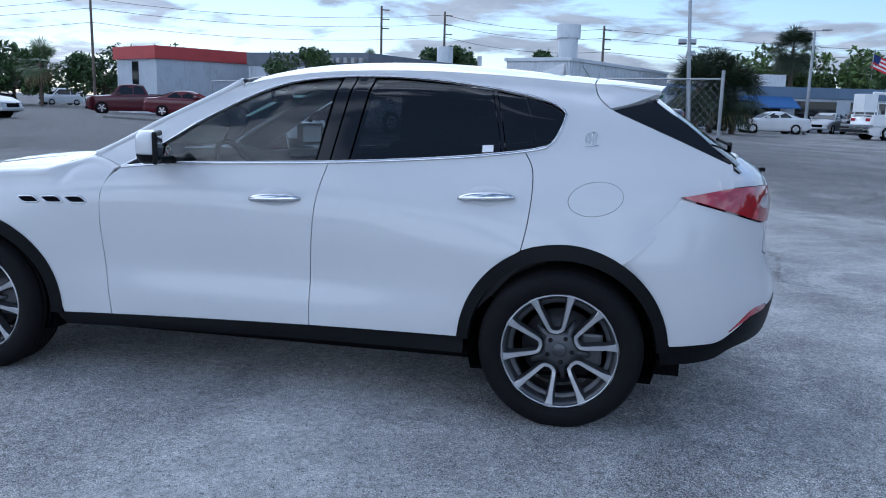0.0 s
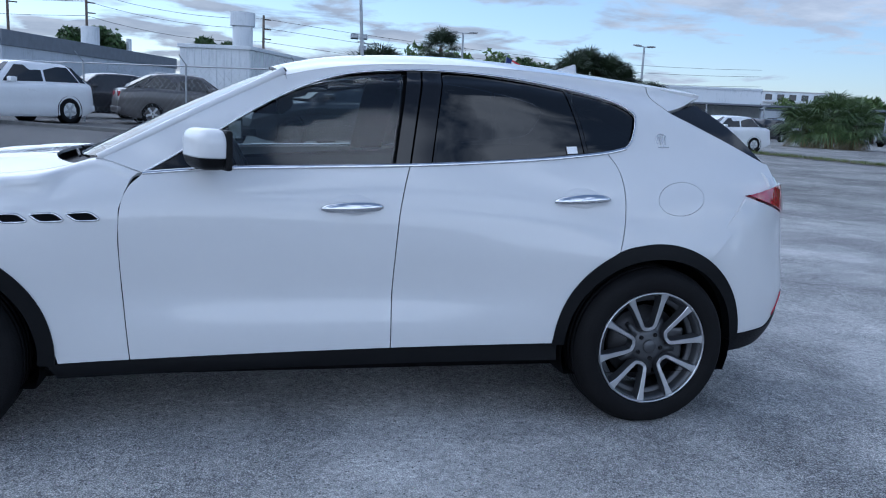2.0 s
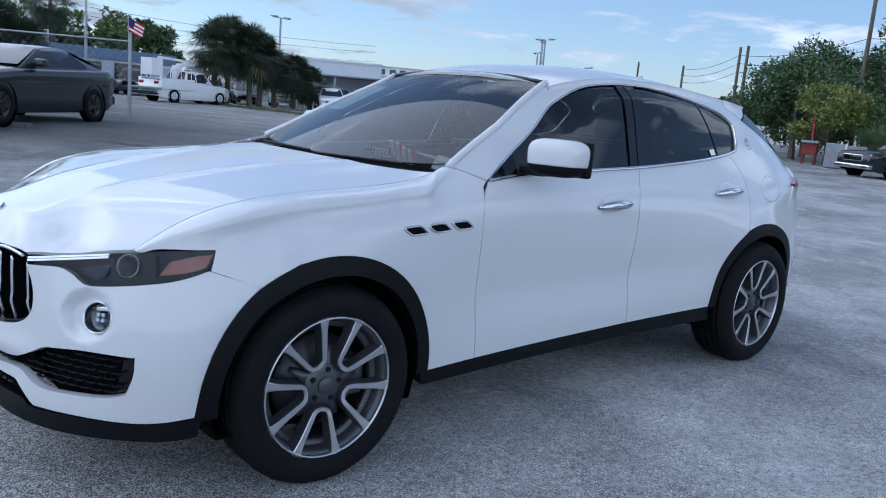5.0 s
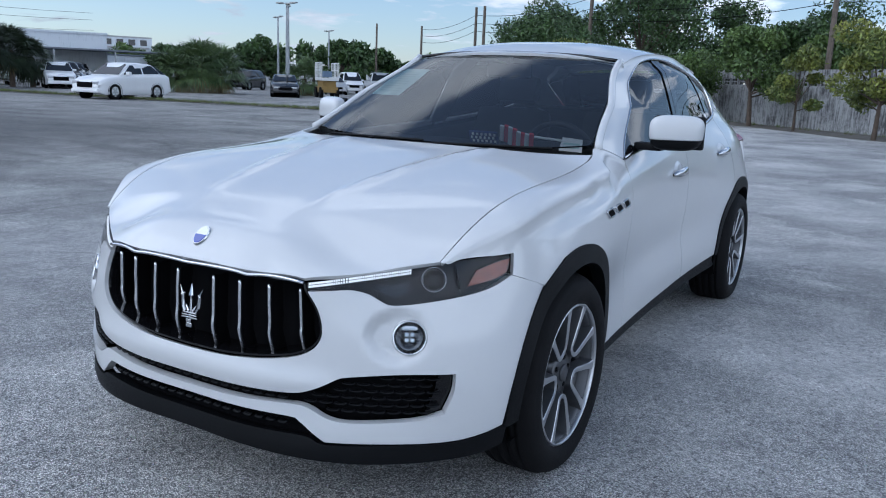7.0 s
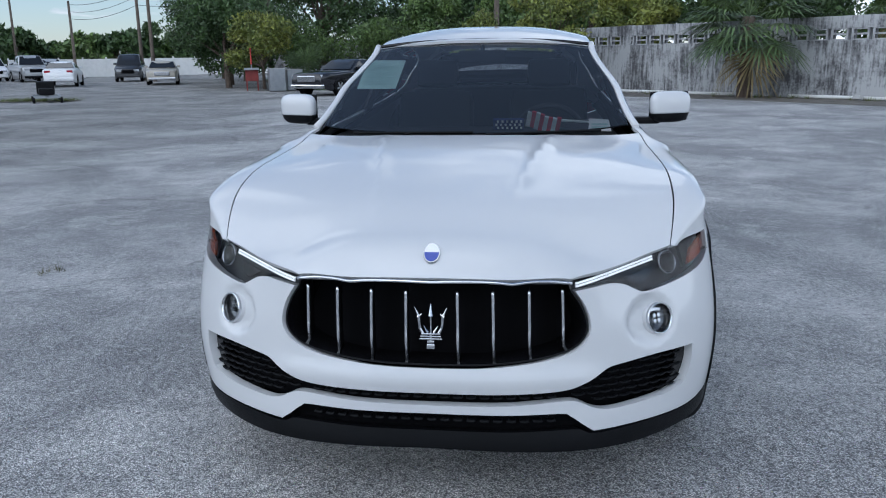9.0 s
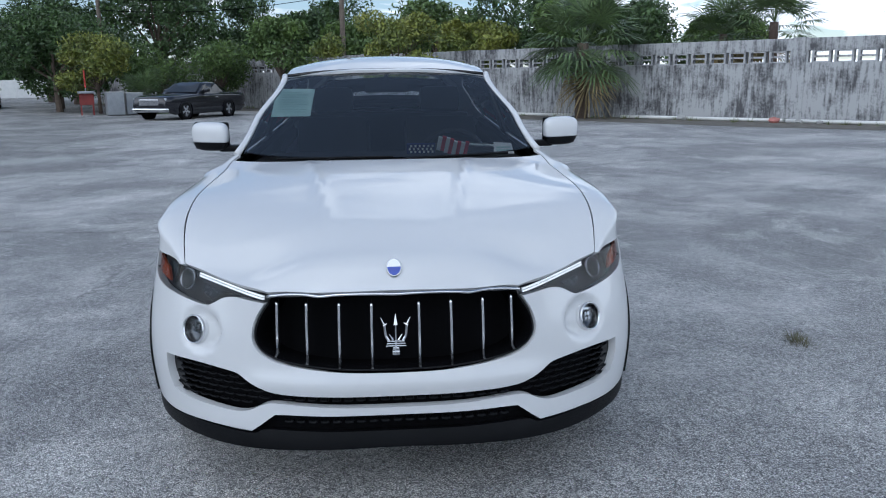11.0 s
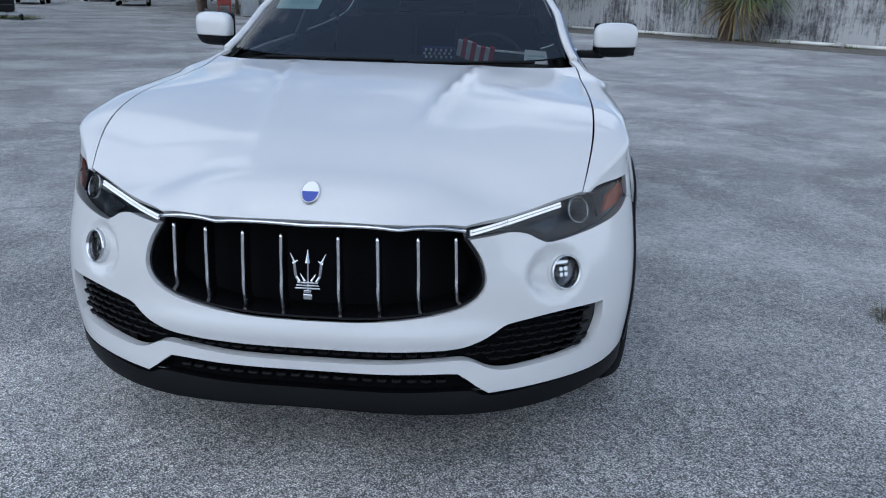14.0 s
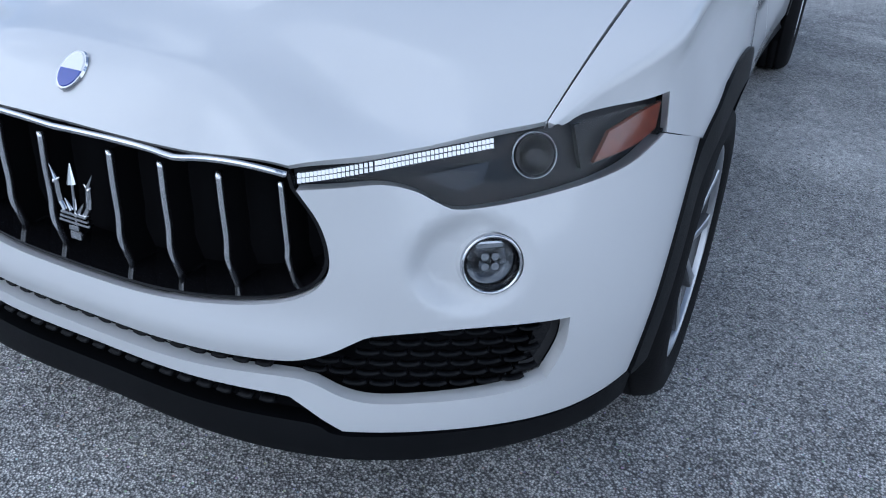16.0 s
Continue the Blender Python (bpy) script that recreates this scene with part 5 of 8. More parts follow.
def wheel_thing(x, s, y, spin):
    """Tyre, alloy rim with five looped spokes, hub, nuts and brake."""
    w = new("wheel")
    w.parent = suv
    w["label"] = "alloy wheel with looped machined spokes and a black tyre"
    w.matrix_world = pose(x, s * y, WHEEL_Z, 0, 0, 0 if s < 0 else 180)
    prof = [(0.256, 0.100), (0.266, 0.117), (0.285, 0.126), (0.309, 0.129), (0.329, 0.125), (0.332, 0.1235), (0.335, 0.1235), (0.350, 0.110), (0.360, 0.094), (0.3655, 0.078)]
    for d in (0.068, 0.028, -0.014, -0.056):
        prof += [(0.3695, d), (0.3605, d - 0.001), (0.3605, d - 0.009), (0.370, d - 0.010)]
    prof += [(0.3655, -0.085), (0.352, -0.112), (0.31, -0.127), (0.262, -0.11)]
    v, f = lathe(prof, 72)
    # the tyre is pressed flat where it bears on the ground
    v = [(a, b, max(c, DROP - WHEEL_Z)) for a, b, c in v]
    mesh_object("tyre", v, f, RUBBER, w, "black rubber tyre")
    v, f = lathe([(0.262, 0.100), (0.250, 0.100), (0.240, 0.085), (0.232, 0.05), (0.226, -0.02), (0.226, -0.09), (0.262, -0.10)], 56)
    mesh_object("rim", v, f, GREY_ALLOY, w)
    v, f = lathe([(0.232, 0.060), (0.214, 0.058), (0.210, 0.048), (0.214, 0.030)], 56)
    mesh_object("inner_ring", v, f, GREY_ALLOY, w)
    v, f = lathe([(0.2605, 0.100), (0.2615, 0.112), (0.2575, 0.1165), (0.2545, 0.1155), (0.2515, 0.108), (0.2515, 0.096)], 64)
    mesh_object("rim_lip", v, f, SATIN, w, "machined rim edge")
    for k in range(5):
        a0 = radians(spin + 72 * k) * (1 if s < 0 else 1)
        half = bend([(0.0865, 0.249), (0.066, 0.195), (0.046, 0.14), (0.034, 0.108), (0.023, 0.091), (0.0, 0.085)], 0.012)
        line = np.vstack([half, (half[::-1] * (-1, 1))[1:]])
        rad = line[:, 1]
        dep = np.interp(rad, (0.08, 0.12, 0.25), (0.094, 0.100, 0.112))
        t = np.gradient(line, axis=0)
        t /= np.linalg.norm(t, axis=1)[:, None]
        nr = np.stack([-t[:, 1], t[:, 0]], -1)
        wd = np.interp(rad, (0.085, 0.11, 0.20, 0.235, 0.25), (0.0085, 0.0095, 0.0120, 0.0175, 0.027))
        verts, faces, slots = [], [], []
        for i in range(len(line)):
            o, q = line[i] + nr[i] * wd[i], line[i] - nr[i] * wd[i]
            oo, qq = line[i] + nr[i] * wd[i] * 1.5, line[i] - nr[i] * wd[i] * 1.5
            for (lx, lr), d in ((oo, dep[i] - 0.045), (o, dep[i] - 0.003), (o * 0.9 + q * 0.1, dep[i]), (q * 0.9 + o * 0.1, dep[i]), (q, dep[i] - 0.003), (qq, dep[i] - 0.045)):
                verts.append((lx * math.sin(a0) + lr * math.cos(a0), -d, -lx * math.cos(a0) + lr * math.sin(a0)))
        for i in range(len(line) - 1):
            for j in range(5):
                faces.append((i * 6 + j, i * 6 + j + 1, i * 6 + 6 + j + 1, i * 6 + 6 + j))
                slots.append(0 if j in (1, 2, 3) else 1)
        mesh_object("spoke", verts, faces, None, w, "machined spoke loop with grey flanks", False, mats=[SATIN, GREY_ALLOY], slots=slots)
        # grey web between the loops
        b0 = a0 + radians(36)
        wv, wf = [], []
        for r, hw, d in ((0.06, 0.030, 0.072), (0.10, 0.016, 0.070), (0.14, 0.009, 0.062), (0.06, 0.030, 0.03), (0.10, 0.016, 0.03), (0.14, 0.009, 0.03)):
            for q in (-1, 1):
                wv.append((r * math.cos(b0) - q * hw * math.sin(b0), -d, r * math.sin(b0) + q * hw * math.cos(b0)))
        wf = [(0, 1, 3, 2), (2, 3, 5, 4), (0, 2, 8, 6), (2, 4, 10, 8), (1, 7, 9, 3), (3, 9, 11, 5), (4, 5, 11, 10)]
        mesh_object("web", wv, wf, GREY_ALLOY, w)
    v, f = lathe([(0.086, 0.02), (0.086, 0.060), (0.078, 0.074), (0.056, 0.078), (0.036, 0.082), (0.0, 0.082)], 40)
    mesh_object("hub", v, f, GREY_ALLOY, w)
    v, f = lathe([(0.032, 0.083), (0.032, 0.088), (0.029, 0.0905), (0.0, 0.0915)], 32)
    cap = mesh_object("hub_cap", v, f, GREY_ALLOY, w, "grey hub cap with a raised mark")
    for k in range(5):
        a = radians(spin + 36 + 72 * k)
        c = (0.058 * math.cos(a), 0.058 * math.sin(a))
        b = bmesh.new()
        rod(b, (c[0], -0.074, c[1]), (c[0], -0.0825, c[1]), 0.0105, 0.0105, 12)
        rod(b, (c[0], -0.080, c[1]), (c[0], -0.0855, c[1]), 0.0075, 0.006, 6)
        part("wheel_nut", b, GLOSS_BLACK, w)
    v, f = lathe([(0.175, -0.01), (0.175, 0.015), (0.10, 0.015), (0.09, 0.03), (0.0, 0.03)], 40)
    mesh_object("brake_disc", v, f, DISC, w)
    b = bmesh.new()
    box(b, 0.09, 0.19, -0.045, 0.02, -0.075, 0.075, 0.015)
    part("brake_caliper", b, GREY_ALLOY, w)
    return w


for s in (-1, 1):
    wheel_thing(WHEEL_F, s, 0.838, 117 if s < 0 else 63)
    wheel_thing(WHEEL_R, s, 0.836, 99.4 if s < 0 else 81)

# handles, vents, mirrors, marks on both sides
for s in (-1, 1):
    sheet = side_sheet(s)
    doors = [o for o in suv.children if o.name.startswith(("front_door", "rear_door"))]
    for x0, x1, z0, z1, key in ((-0.004, 0.256, 0.978, 0.989, "front_door"), (1.012, 1.272, 1.028, 1.043, "rear_door")):
        door = [o for o in doors if o.name.startswith(key)][0 if s < 0 else 1]
        t = np.linspace(0, 1, 25)
        uv = np.stack([x0 + (x1 - x0) * t, z0 + (z1 - z0) * t], -1)
        p, nn = normals_of(sheet, uv, (0, 0, 0.62))
        rise = 0.030 * np.sin(np.pi * np.clip(t * 1.0, 0, 1)) ** 0.45
        p = p + nn * rise[:, None]
        hd = 0.0225 * (np.sin(np.pi * np.clip(t * 0.94 + 0.03, 0, 1)) ** 0.30)
        tt = np.gradient(p, axis=0)
        tt /= np.linalg.norm(tt, axis=1)[:, None]
        u = np.cross(nn, tt)
        verts, faces = [], []
        for i in range(25):
            for k in range(10):
                a = 2 * math.pi * k / 10
                verts.append(p[i] + u[i] * math.cos(a) * hd[i] + nn[i] * math.sin(a) * 0.012)
        for i in range(24):
            for k in range(10):
                faces.append((i * 10 + k, i * 10 + (k + 1) % 10, i * 10 + 10 + (k + 1) % 10, i * 10 + 10 + k))
        handle = mesh_object("door_handle", verts, faces, CHROME, door, "chrome pull handle")
        cx, cz = (x0 + x1) / 2, (z0 + z1) / 2
        panel("handle_cup", sheet, np.array([(cx + 0.088 * math.cos(a), cz + 0.012 + 0.044 * math.sin(a)) for a in np.linspace(0, 2 * math.pi, 33)[:-1]]), WHITE, door, gap=0, off=0.001, flange=0, step=0.010,
              relief=lambda x, z, cx=cx, cz=cz: 0.006 * np.sin(np.clip(1 - np.hypot((x - cx) / 0.088, (z - cz - 0.012) / 0.044), 0, 1) * 3.14))
    for k in range(3):
        dx, dz = 0.125 * k, 0.004 * k
        line = outline([(-1.212 + dx, 0.936 + dz), (-1.20 + dx, 0.941 + dz), (-1.140 + dx, 0.944 + dz), (-1.120 + dx, 0.938 + dz)], [(-1.120 + dx, 0.938 + dz), (-1.098 + dx, 0.920 + dz), (-1.110 + dx, 0.9145 + dz)], [(-1.110 + dx, 0.9145 + dz), (-1.165 + dx, 0.9125 + dz), (-1.185 + dx, 0.918 + dz), (-1.212 + dx, 0.936 + dz)], step=0.006)
        vent = panel("side_vent", sheet, line, DARK, suv, "small chrome-rimmed side vent", gap=0.002, off=0.002, flange=0.002, step=0.012)
        p, nn = normals_of(sheet, line, (0, 0, 0.62))
        tube("vent_rim", p + nn * 0.003, CHROME, vent, 0.0045, up=nn, closed=True, n=6)
    # mirror
    mir = new("door_mirror")
    mir.parent = suv
    mir["label"] = "white door mirror on a black foot"

    def shell(z0, z1, mat, name, cut_lo, cut_hi, grow=1.0):
        verts, faces, m, n = [], [], 24, 32
        for i in range(m + 1):
            ph = -math.pi / 2 + math.pi * i / m
            for k in range(n):
                a = 2 * math.pi * k / n
                def sp(v, e):
                    return math.copysign(abs(v) ** e, v)
                cx, cy, cz = sp(math.cos(ph), 0.55) * sp(math.cos(a), 0.6), sp(math.cos(ph), 0.55) * sp(math.sin(a), 0.55), sp(math.sin(ph), 0.6)
                z = 1.214 + 0.080 * cz * grow
                z = min(max(z, cut_lo), cut_hi)
                yy = 0.980 + 0.107 * cy * (1.0 + 0.05 * cz) * grow
                xx = -0.448 + (0.066 if cx < 0 else 0.050) * cx * grow + 0.45 * (yy - 0.98)
                verts.append((xx, s * yy, z))
        for i in range(m):
            for k in range(n):
                faces.append((i * n + k, i * n + (k + 1) % n, (i + 1) * n + (k + 1) % n, (i + 1) * n + k))
        return mesh_object(name, verts, faces, mat, mir)
    shell(0, 0, WHITE, "mirror_cap", 1.184, 1.40)
    shell(0, 0, BLACK_PLASTIC, "mirror_base", 1.130, 1.183, 0.985)
    mb = bmesh.new()
    box(mb, -0.5, -0.42, 0.80, 0.93, 1.130, 1.165, 0.012, Matrix.Scale(s, 4, (0, 1, 0)))
    bmesh.ops.recalc_face_normals(mb, faces=mb.faces)
    part("mirror_foot", mb, BLACK_PLASTIC, mir)
    swept = Matrix(((1, 0, 0, 0), (0, s, 0, 0), (0, 0, 1, 0), (0, 0, 0, 1))) @ Matrix(((1, 0.45, 0, -0.45 * 0.98), (0, 1, 0, 0), (0, 0, 1, 0), (0, 0, 0, 1)))
    gb = bmesh.new()
    box(gb, -0.400, -0.3925, 0.900, 1.060, 1.160, 1.268, 0.002, swept)
    bmesh.ops.recalc_face_normals(gb, faces=gb.faces)
    part("mirror_glass", gb, CHROME, mir)
    gb = bmesh.new()
    box(gb, -0.420, -0.3935, 0.876, 1.084, 1.138, 1.290, 0.012, swept)
    bmesh.ops.recalc_face_normals(gb, faces=gb.faces)
    part("mirror_frame", gb, BLACK_PLASTIC, mir)
    # small mark on the rear pillar
    p, nn = normals_of(sheet, np.array([(1.590 + 0.030 * math.cos(a), 1.309 + 0.030 * math.sin(a)) for a in np.linspace(0.6, 2 * math.pi - 2.6, 24)]), (0, 0, 0.62))
    mark = tube("pillar_mark", p + nn * 0.002, CHROME, suv, 0.0022, "thin chrome pillar mark")
    for x0, z0, x1, z1 in ((1.590, 1.275, 1.592, 1.340), (1.578, 1.290, 1.576, 1.325), (1.603, 1.290, 1.608, 1.325), (1.562, 1.278, 1.622, 1.280)):
        p, nn = normals_of(sheet, bend([(x0, z0), (x1, z1)], 0.02), (0, 0, 0.62))
        tube("pillar_stroke", p + nn * 0.002, CHROME, mark, 0.0028, up=nn)

# cabin
dash = bmesh.new()
box(dash, -1.00, -0.42, -0.70, 0.70, 0.80, 1.118, 0.05)
box(dash, -0.60, -0.38, -0.60, -0.15, 1.02, 1.150, 0.04)
part("dashboard", dash, DASH, suv, "dark dashboard", True)
for y in (-0.37, 0.37):
    st = new("front_seat")
    st.parent = suv
    st["label"] = "dark leather front seat"
    b = bmesh.new()
    box(b, -0.05, 0.45, y - 0.26, y + 0.26, 0.50, 0.72, 0.07)
    part("cushion", b, LEATHER, st, smooth=True)
    b = bmesh.new()
    box(b, -0.09, 0.09, y - 0.25, y + 0.25, 0.0, 0.62, 0.07)
    b.transform(pose(0.50, 0, 0.66, 0, 18, 0))
    part("backrest", b, LEATHER, st, smooth=True)
    b = bmesh.new()
    box(b, -0.05, 0.05, y - 0.14, y + 0.14, 0.0, 0.18, 0.045)
    b.transform(pose(0.715, 0, 1.28, 0, 14, 0))
    part("headrest", b, LEATHER, st, smooth=True)
bench = bmesh.new()
box(bench, 0.95, 1.45, -0.66, 0.66, 0.52, 0.76, 0.07)
box(bench, 1.38, 1.58, -0.66, 0.66, 0.66, 1.26, 0.07)
part("rear_bench", bench, LEATHER, suv, "dark leather rear bench", True)
sw = new("steering_wheel")
sw.parent = suv
sw.matrix_world = pose(-0.30, -0.37, 1.055, 0, -25, 0)
sw["label"] = "leather steering wheel"
ang = np.linspace(0, 2 * math.pi, 41)[:-1]
tube("steering_rim", [(0.0, 0.18 * math.cos(a), 0.18 * math.sin(a)) for a in ang], DASH, sw, 0.016, up=[(1, 0, 0)] * 40, closed=True)
b = bmesh.new()
box(b, -0.06, 0.01, -0.07, 0.07, -0.06, 0.06, 0.02)
box(b, -0.02, 0.0, -0.17, 0.17, -0.015, 0.015, 0.005)
box(b, -0.02, 0.0, -0.015, 0.015, -0.17, 0.0, 0.005)
part("steering_hub", b, DASH, sw)
b = bmesh.new()
box(b, -0.21, -0.18, -0.13, 0.13, 1.435, 1.51, 0.012)
rod(b, (-0.19, 0, 1.50), (-0.16, 0, 1.56), 0.012)
part("inner_mirror", b, GLOSS_BLACK, suv)
lining = panel("headliner", on_roof, outline([(-0.13, 0.55), (-0.17, 0.0), (-0.13, -0.55)], [(-0.13, -0.55), (0.6, -0.53), (1.5, -0.44)], [(1.5, -0.44), (1.5, 0.44)], [(1.5, 0.44), (0.6, 0.53), (-0.13, 0.55)]), material("dark_lining", (0.022, 0.022, 0.024), 0.9, vary=0.1), suv, off=-0.035, flange=0, step=0.08)
for s in (-1, 1):
    panel("door_lining", side_sheet(s), outline([(-0.9, 0.45), (1.05, 0.45)], [(1.05, 0.45), (1.45, 0.9)], [(1.45, 0.9), (1.4, 1.235)], [(1.4, 1.235), (0.4, 1.135), (-0.68, 1.07)], [(-0.68, 1.07), (-0.9, 0.45)]), DASH, suv, off=-0.055, flange=0, step=0.08)
# rounded white edges of the front pillars and the black seal under the roof edge
for s in (-1, 1):
    uv = bend(SCREEN_EDGE, 0.04)
    p, nn = normals_of(side_sheet(s), uv, (0, 0, 0.62))
    p = p - nn * 0.007 + np.array((-0.004, 0, 0))
    tube("pillar_edge", p, WHITE, suv, 0.017, n=12)
top = bend([(-0.594, 1.530), (-0.40, 1.550), (-0.2, 1.559), (0.0, 1.562), (0.2, 1.559), (0.40, 1.550), (0.594, 1.530)], 0.05)
tube("screen_seal", on_screen(top[:, 0], top[:, 1]) + np.array((0.008, 0, 0.004)), GLOSS_BLACK, suv, 0.009, n=8)
# wipers
for y0, y1 in ((0.55, -0.02), (-0.08, -0.60)):
    b = bmesh.new()
    q = [on_screen(y, z) for y, z in ((y0, 1.126), (y1, 1.134))]
    rod(b, tuple(q[0] + (-0.010, 0, 0.008)), tuple(q[1] + (-0.010, 0, 0.008)), 0.006)
    rod(b, (-1.04, y0 * 0.7, 1.10), tuple(0.5 * (q[0] + q[1]) + (-0.012, 0, 0.009)), 0.007)
    part("wiper", b, BLACK_PLASTIC, suv)


# ---- things in and on the car's glass ----
def flat_quad(name, corners, mat, parent=None, label="", thick=0.0015):
    """A thin sheet from four corners, with a real thickness."""
    c = [Vector(q) for q in corners]
    n = (c[1] - c[0]).cross(c[3] - c[0]).normalized() * thick
    v = c + [q + n for q in c]
    return mesh_object(name, v, [(3, 2, 1, 0), (4, 5, 6, 7), (0, 1, 5, 4), (1, 2, 6, 5), (2, 3, 7, 6), (3, 0, 4, 7)], mat, parent, label, False)


def on_pane(y, z, back=0.012):
    p = on_screen(np.array(y, float), np.array(z, float))
    return Vector((float(p[0]) + back * 0.45, float(p[1]), float(p[2]) - back * 0.9))


paper = tagged(flat_quad("window_sheet", [on_pane(0.627, 1.331), on_pane(0.413, 1.333), on_pane(0.404, 1.472), on_pane(0.627, 1.474)], PAPER), "pale green printed sheet taped inside the windscreen", "paper")
for k in range(9):
    z = 1.452 - 0.0125 * k
    y0, y1 = 0.600, 0.600 - (0.16 if k % 3 else 0.12)
    flat_quad("print_line", [on_pane(y0, z - 0.002, 0.007), on_pane(y1, z - 0.002, 0.007), on_pane(y1, z + 0.002, 0.007), on_pane(y0, z + 0.002, 0.007)], INK, paper, thick=0.0005)
tag = tagged(flat_quad("window_tag", [(-0.785, -0.553, 1.120), (-0.785, -0.662, 1.119), (-0.752, -0.650, 1.172), (-0.752, -0.556, 1.178)], PAPER_WHITE), "small white tag standing on the dashboard", "tag")
for z in (1.134, 1.148):
    t = (z - 1.12) / 0.056
    x = -0.787 + 0.033 * t
    flat_quad("print_line", [(x, -0.567, z), (x, -0.645, z), (x + 0.004, -0.643, z + 0.008), (x + 0.004, -0.567, z + 0.008)], INK, tag, thick=0.0005)
FLAG_RED, FLAG_BLUE = material("flag_red", (0.62, 0.03, 0.05), 0.8, vary=0.15), material("flag_blue", (0.015, 0.03, 0.14), 0.8, vary=0.15)
flag = empty("small_flag", "small striped hand flag on a white stick on the dashboard", "flag", (-0.755, -0.30, 1.118))
flag.scale = (1.25, 1.25, 1.6)
b = bmesh.new()
rod(b, (0.02, -0.25, 0.024), (0.02, -0.02, 0.035), 0.0035)
part("stick", b, PAPER_WHITE, flag, "white stick")
lean = pose(0, 0, 0.0, 0, -28, 0)
for k in range(8):
    b = bmesh.new()
    y = 0.035 - 0.0165 * k
    box(b, -0.004 + 0.003 * (k % 2), 0.004 + 0.003 * (k % 2), y - 0.0082, y + 0.0082, 0.012 - 0.002 * k, 0.062 + 0.004 * math.sin(k), 0.0015, lean @ pose(0, 0, 0, 12, 0, 0))
    part("stripe", b, FLAG_RED if k % 2 else PAPER_WHITE, flag)
b = bmesh.new()
box(b, -0.006, 0.002, 0.045, 0.165, 0.008, 0.046, 0.003, lean)
part("canton", b, FLAG_BLUE, flag, "dark blue field with white dots")
for k in range(18):
    b = bmesh.new()
    box(b, -0.0085, -0.0055, 0.052 + 0.018 * (k % 6) + 0.006 * (k // 6 % 2), 0.060 + 0.018 * (k % 6) + 0.006 * (k // 6 % 2), 0.013 + 0.011 * (k // 6), 0.020 + 0.011 * (k // 6), 0, lean)
    part("dot", b, PAPER_WHITE, flag)
for s in (-1,):
    sh = side_sheet(s)
    p, n = normals_of(sh, np.array([(1.100, 1.236), (1.150, 1.240), (1.148, 1.270), (1.098, 1.266)]), (0, 0, 0.62))
    sticker = tagged(flat_quad("glass_sticker", [Vector(q - m * 0.004) for q, m in zip(p, n)], PAPER_WHITE), "small white sticker on the tinted rear side glass", "sticker")


for ob in (suv, paper, tag, flag, sticker):
    ob.location.z -= DROP


# ---- wall, fences, buildings ----
STUCCO = bpy.data.materials.new("stained_white_block")
STUCCO.use_nodes = True


def stucco_nodes(m, clean, dirt, amount=0.55, scale=0.9, streak=9.0):
    n, l = m.node_tree.nodes, m.node_tree.links
    b, co = n["Principled BSDF"], n.new("ShaderNodeTexCoord")
    mp = n.new("ShaderNodeMapping")
    mp.inputs["Scale"].default_value = (1, 1, 0.12)
    a, c, d, f = (n.new("ShaderNodeTexNoise") for _ in range(4))
    for t, sc, v in ((a, streak, mp.outputs["Vector"]), (c, scale, co.outputs["Object"]), (d, 14, co.outputs["Object"]), (f, 90, co.outputs["Object"])):
        t.inputs["Scale"].default_value, t.inputs["Detail"].default_value, t.inputs["Roughness"].default_value = sc, 6, 0.62
        l.new(v, t.inputs["Vector"])
    l.new(co.outputs["Object"], mp.inputs["Vector"])
    add, add2 = n.new("ShaderNodeMath"), n.new("ShaderNodeMath")
    l.new(a.outputs["Fac"], add.inputs[0])
    l.new(c.outputs["Fac"], add.inputs[1])
    add2.operation = "MULTIPLY_ADD"
    add2.inputs[1].default_value = 0.45
    l.new(d.outputs["Fac"], add2.inputs[0])
    l.new(add.outputs[0], add2.inputs[2])
    r, mx = n.new("ShaderNodeValToRGB"), n.new("ShaderNodeMixRGB")
    r.color_ramp.elements[0].position, r.color_ramp.elements[1].position = 1.10 - 0.2 * amount, 1.52 - 0.2 * amount
    r.color_ramp.elements[0].position, r.color_ramp.elements[1].position = 0.0, 1.0
    sub = n.new("ShaderNodeMapRange")
    sub.inputs["From Min"].default_value, sub.inputs["From Max"].default_value = 1.33 - 0.30 * amount, 1.62 - 0.30 * amount
    l.new(add2.outputs[0], sub.inputs["Value"])
    l.new(sub.outputs["Result"], r.inputs["Fac"])
    l.new(r.outputs["Color"], mx.inputs["Fac"])
    mx.inputs["Color1"].default_value, mx.inputs["Color2"].default_value = (*clean, 1), (*dirt, 1)
    l.new(mx.outputs["Color"], b.inputs["Base Color"])
    b.inputs["Roughness"].default_value = 0.9
    bp = n.new("ShaderNodeBump")
    bp.inputs["Strength"].default_value, bp.inputs["Distance"].default_value = 0.4, 0.01
    l.new(f.outputs["Fac"], bp.inputs["Height"])
    l.new(bp.outputs["Normal"], b.inputs["Normal"])
    return m


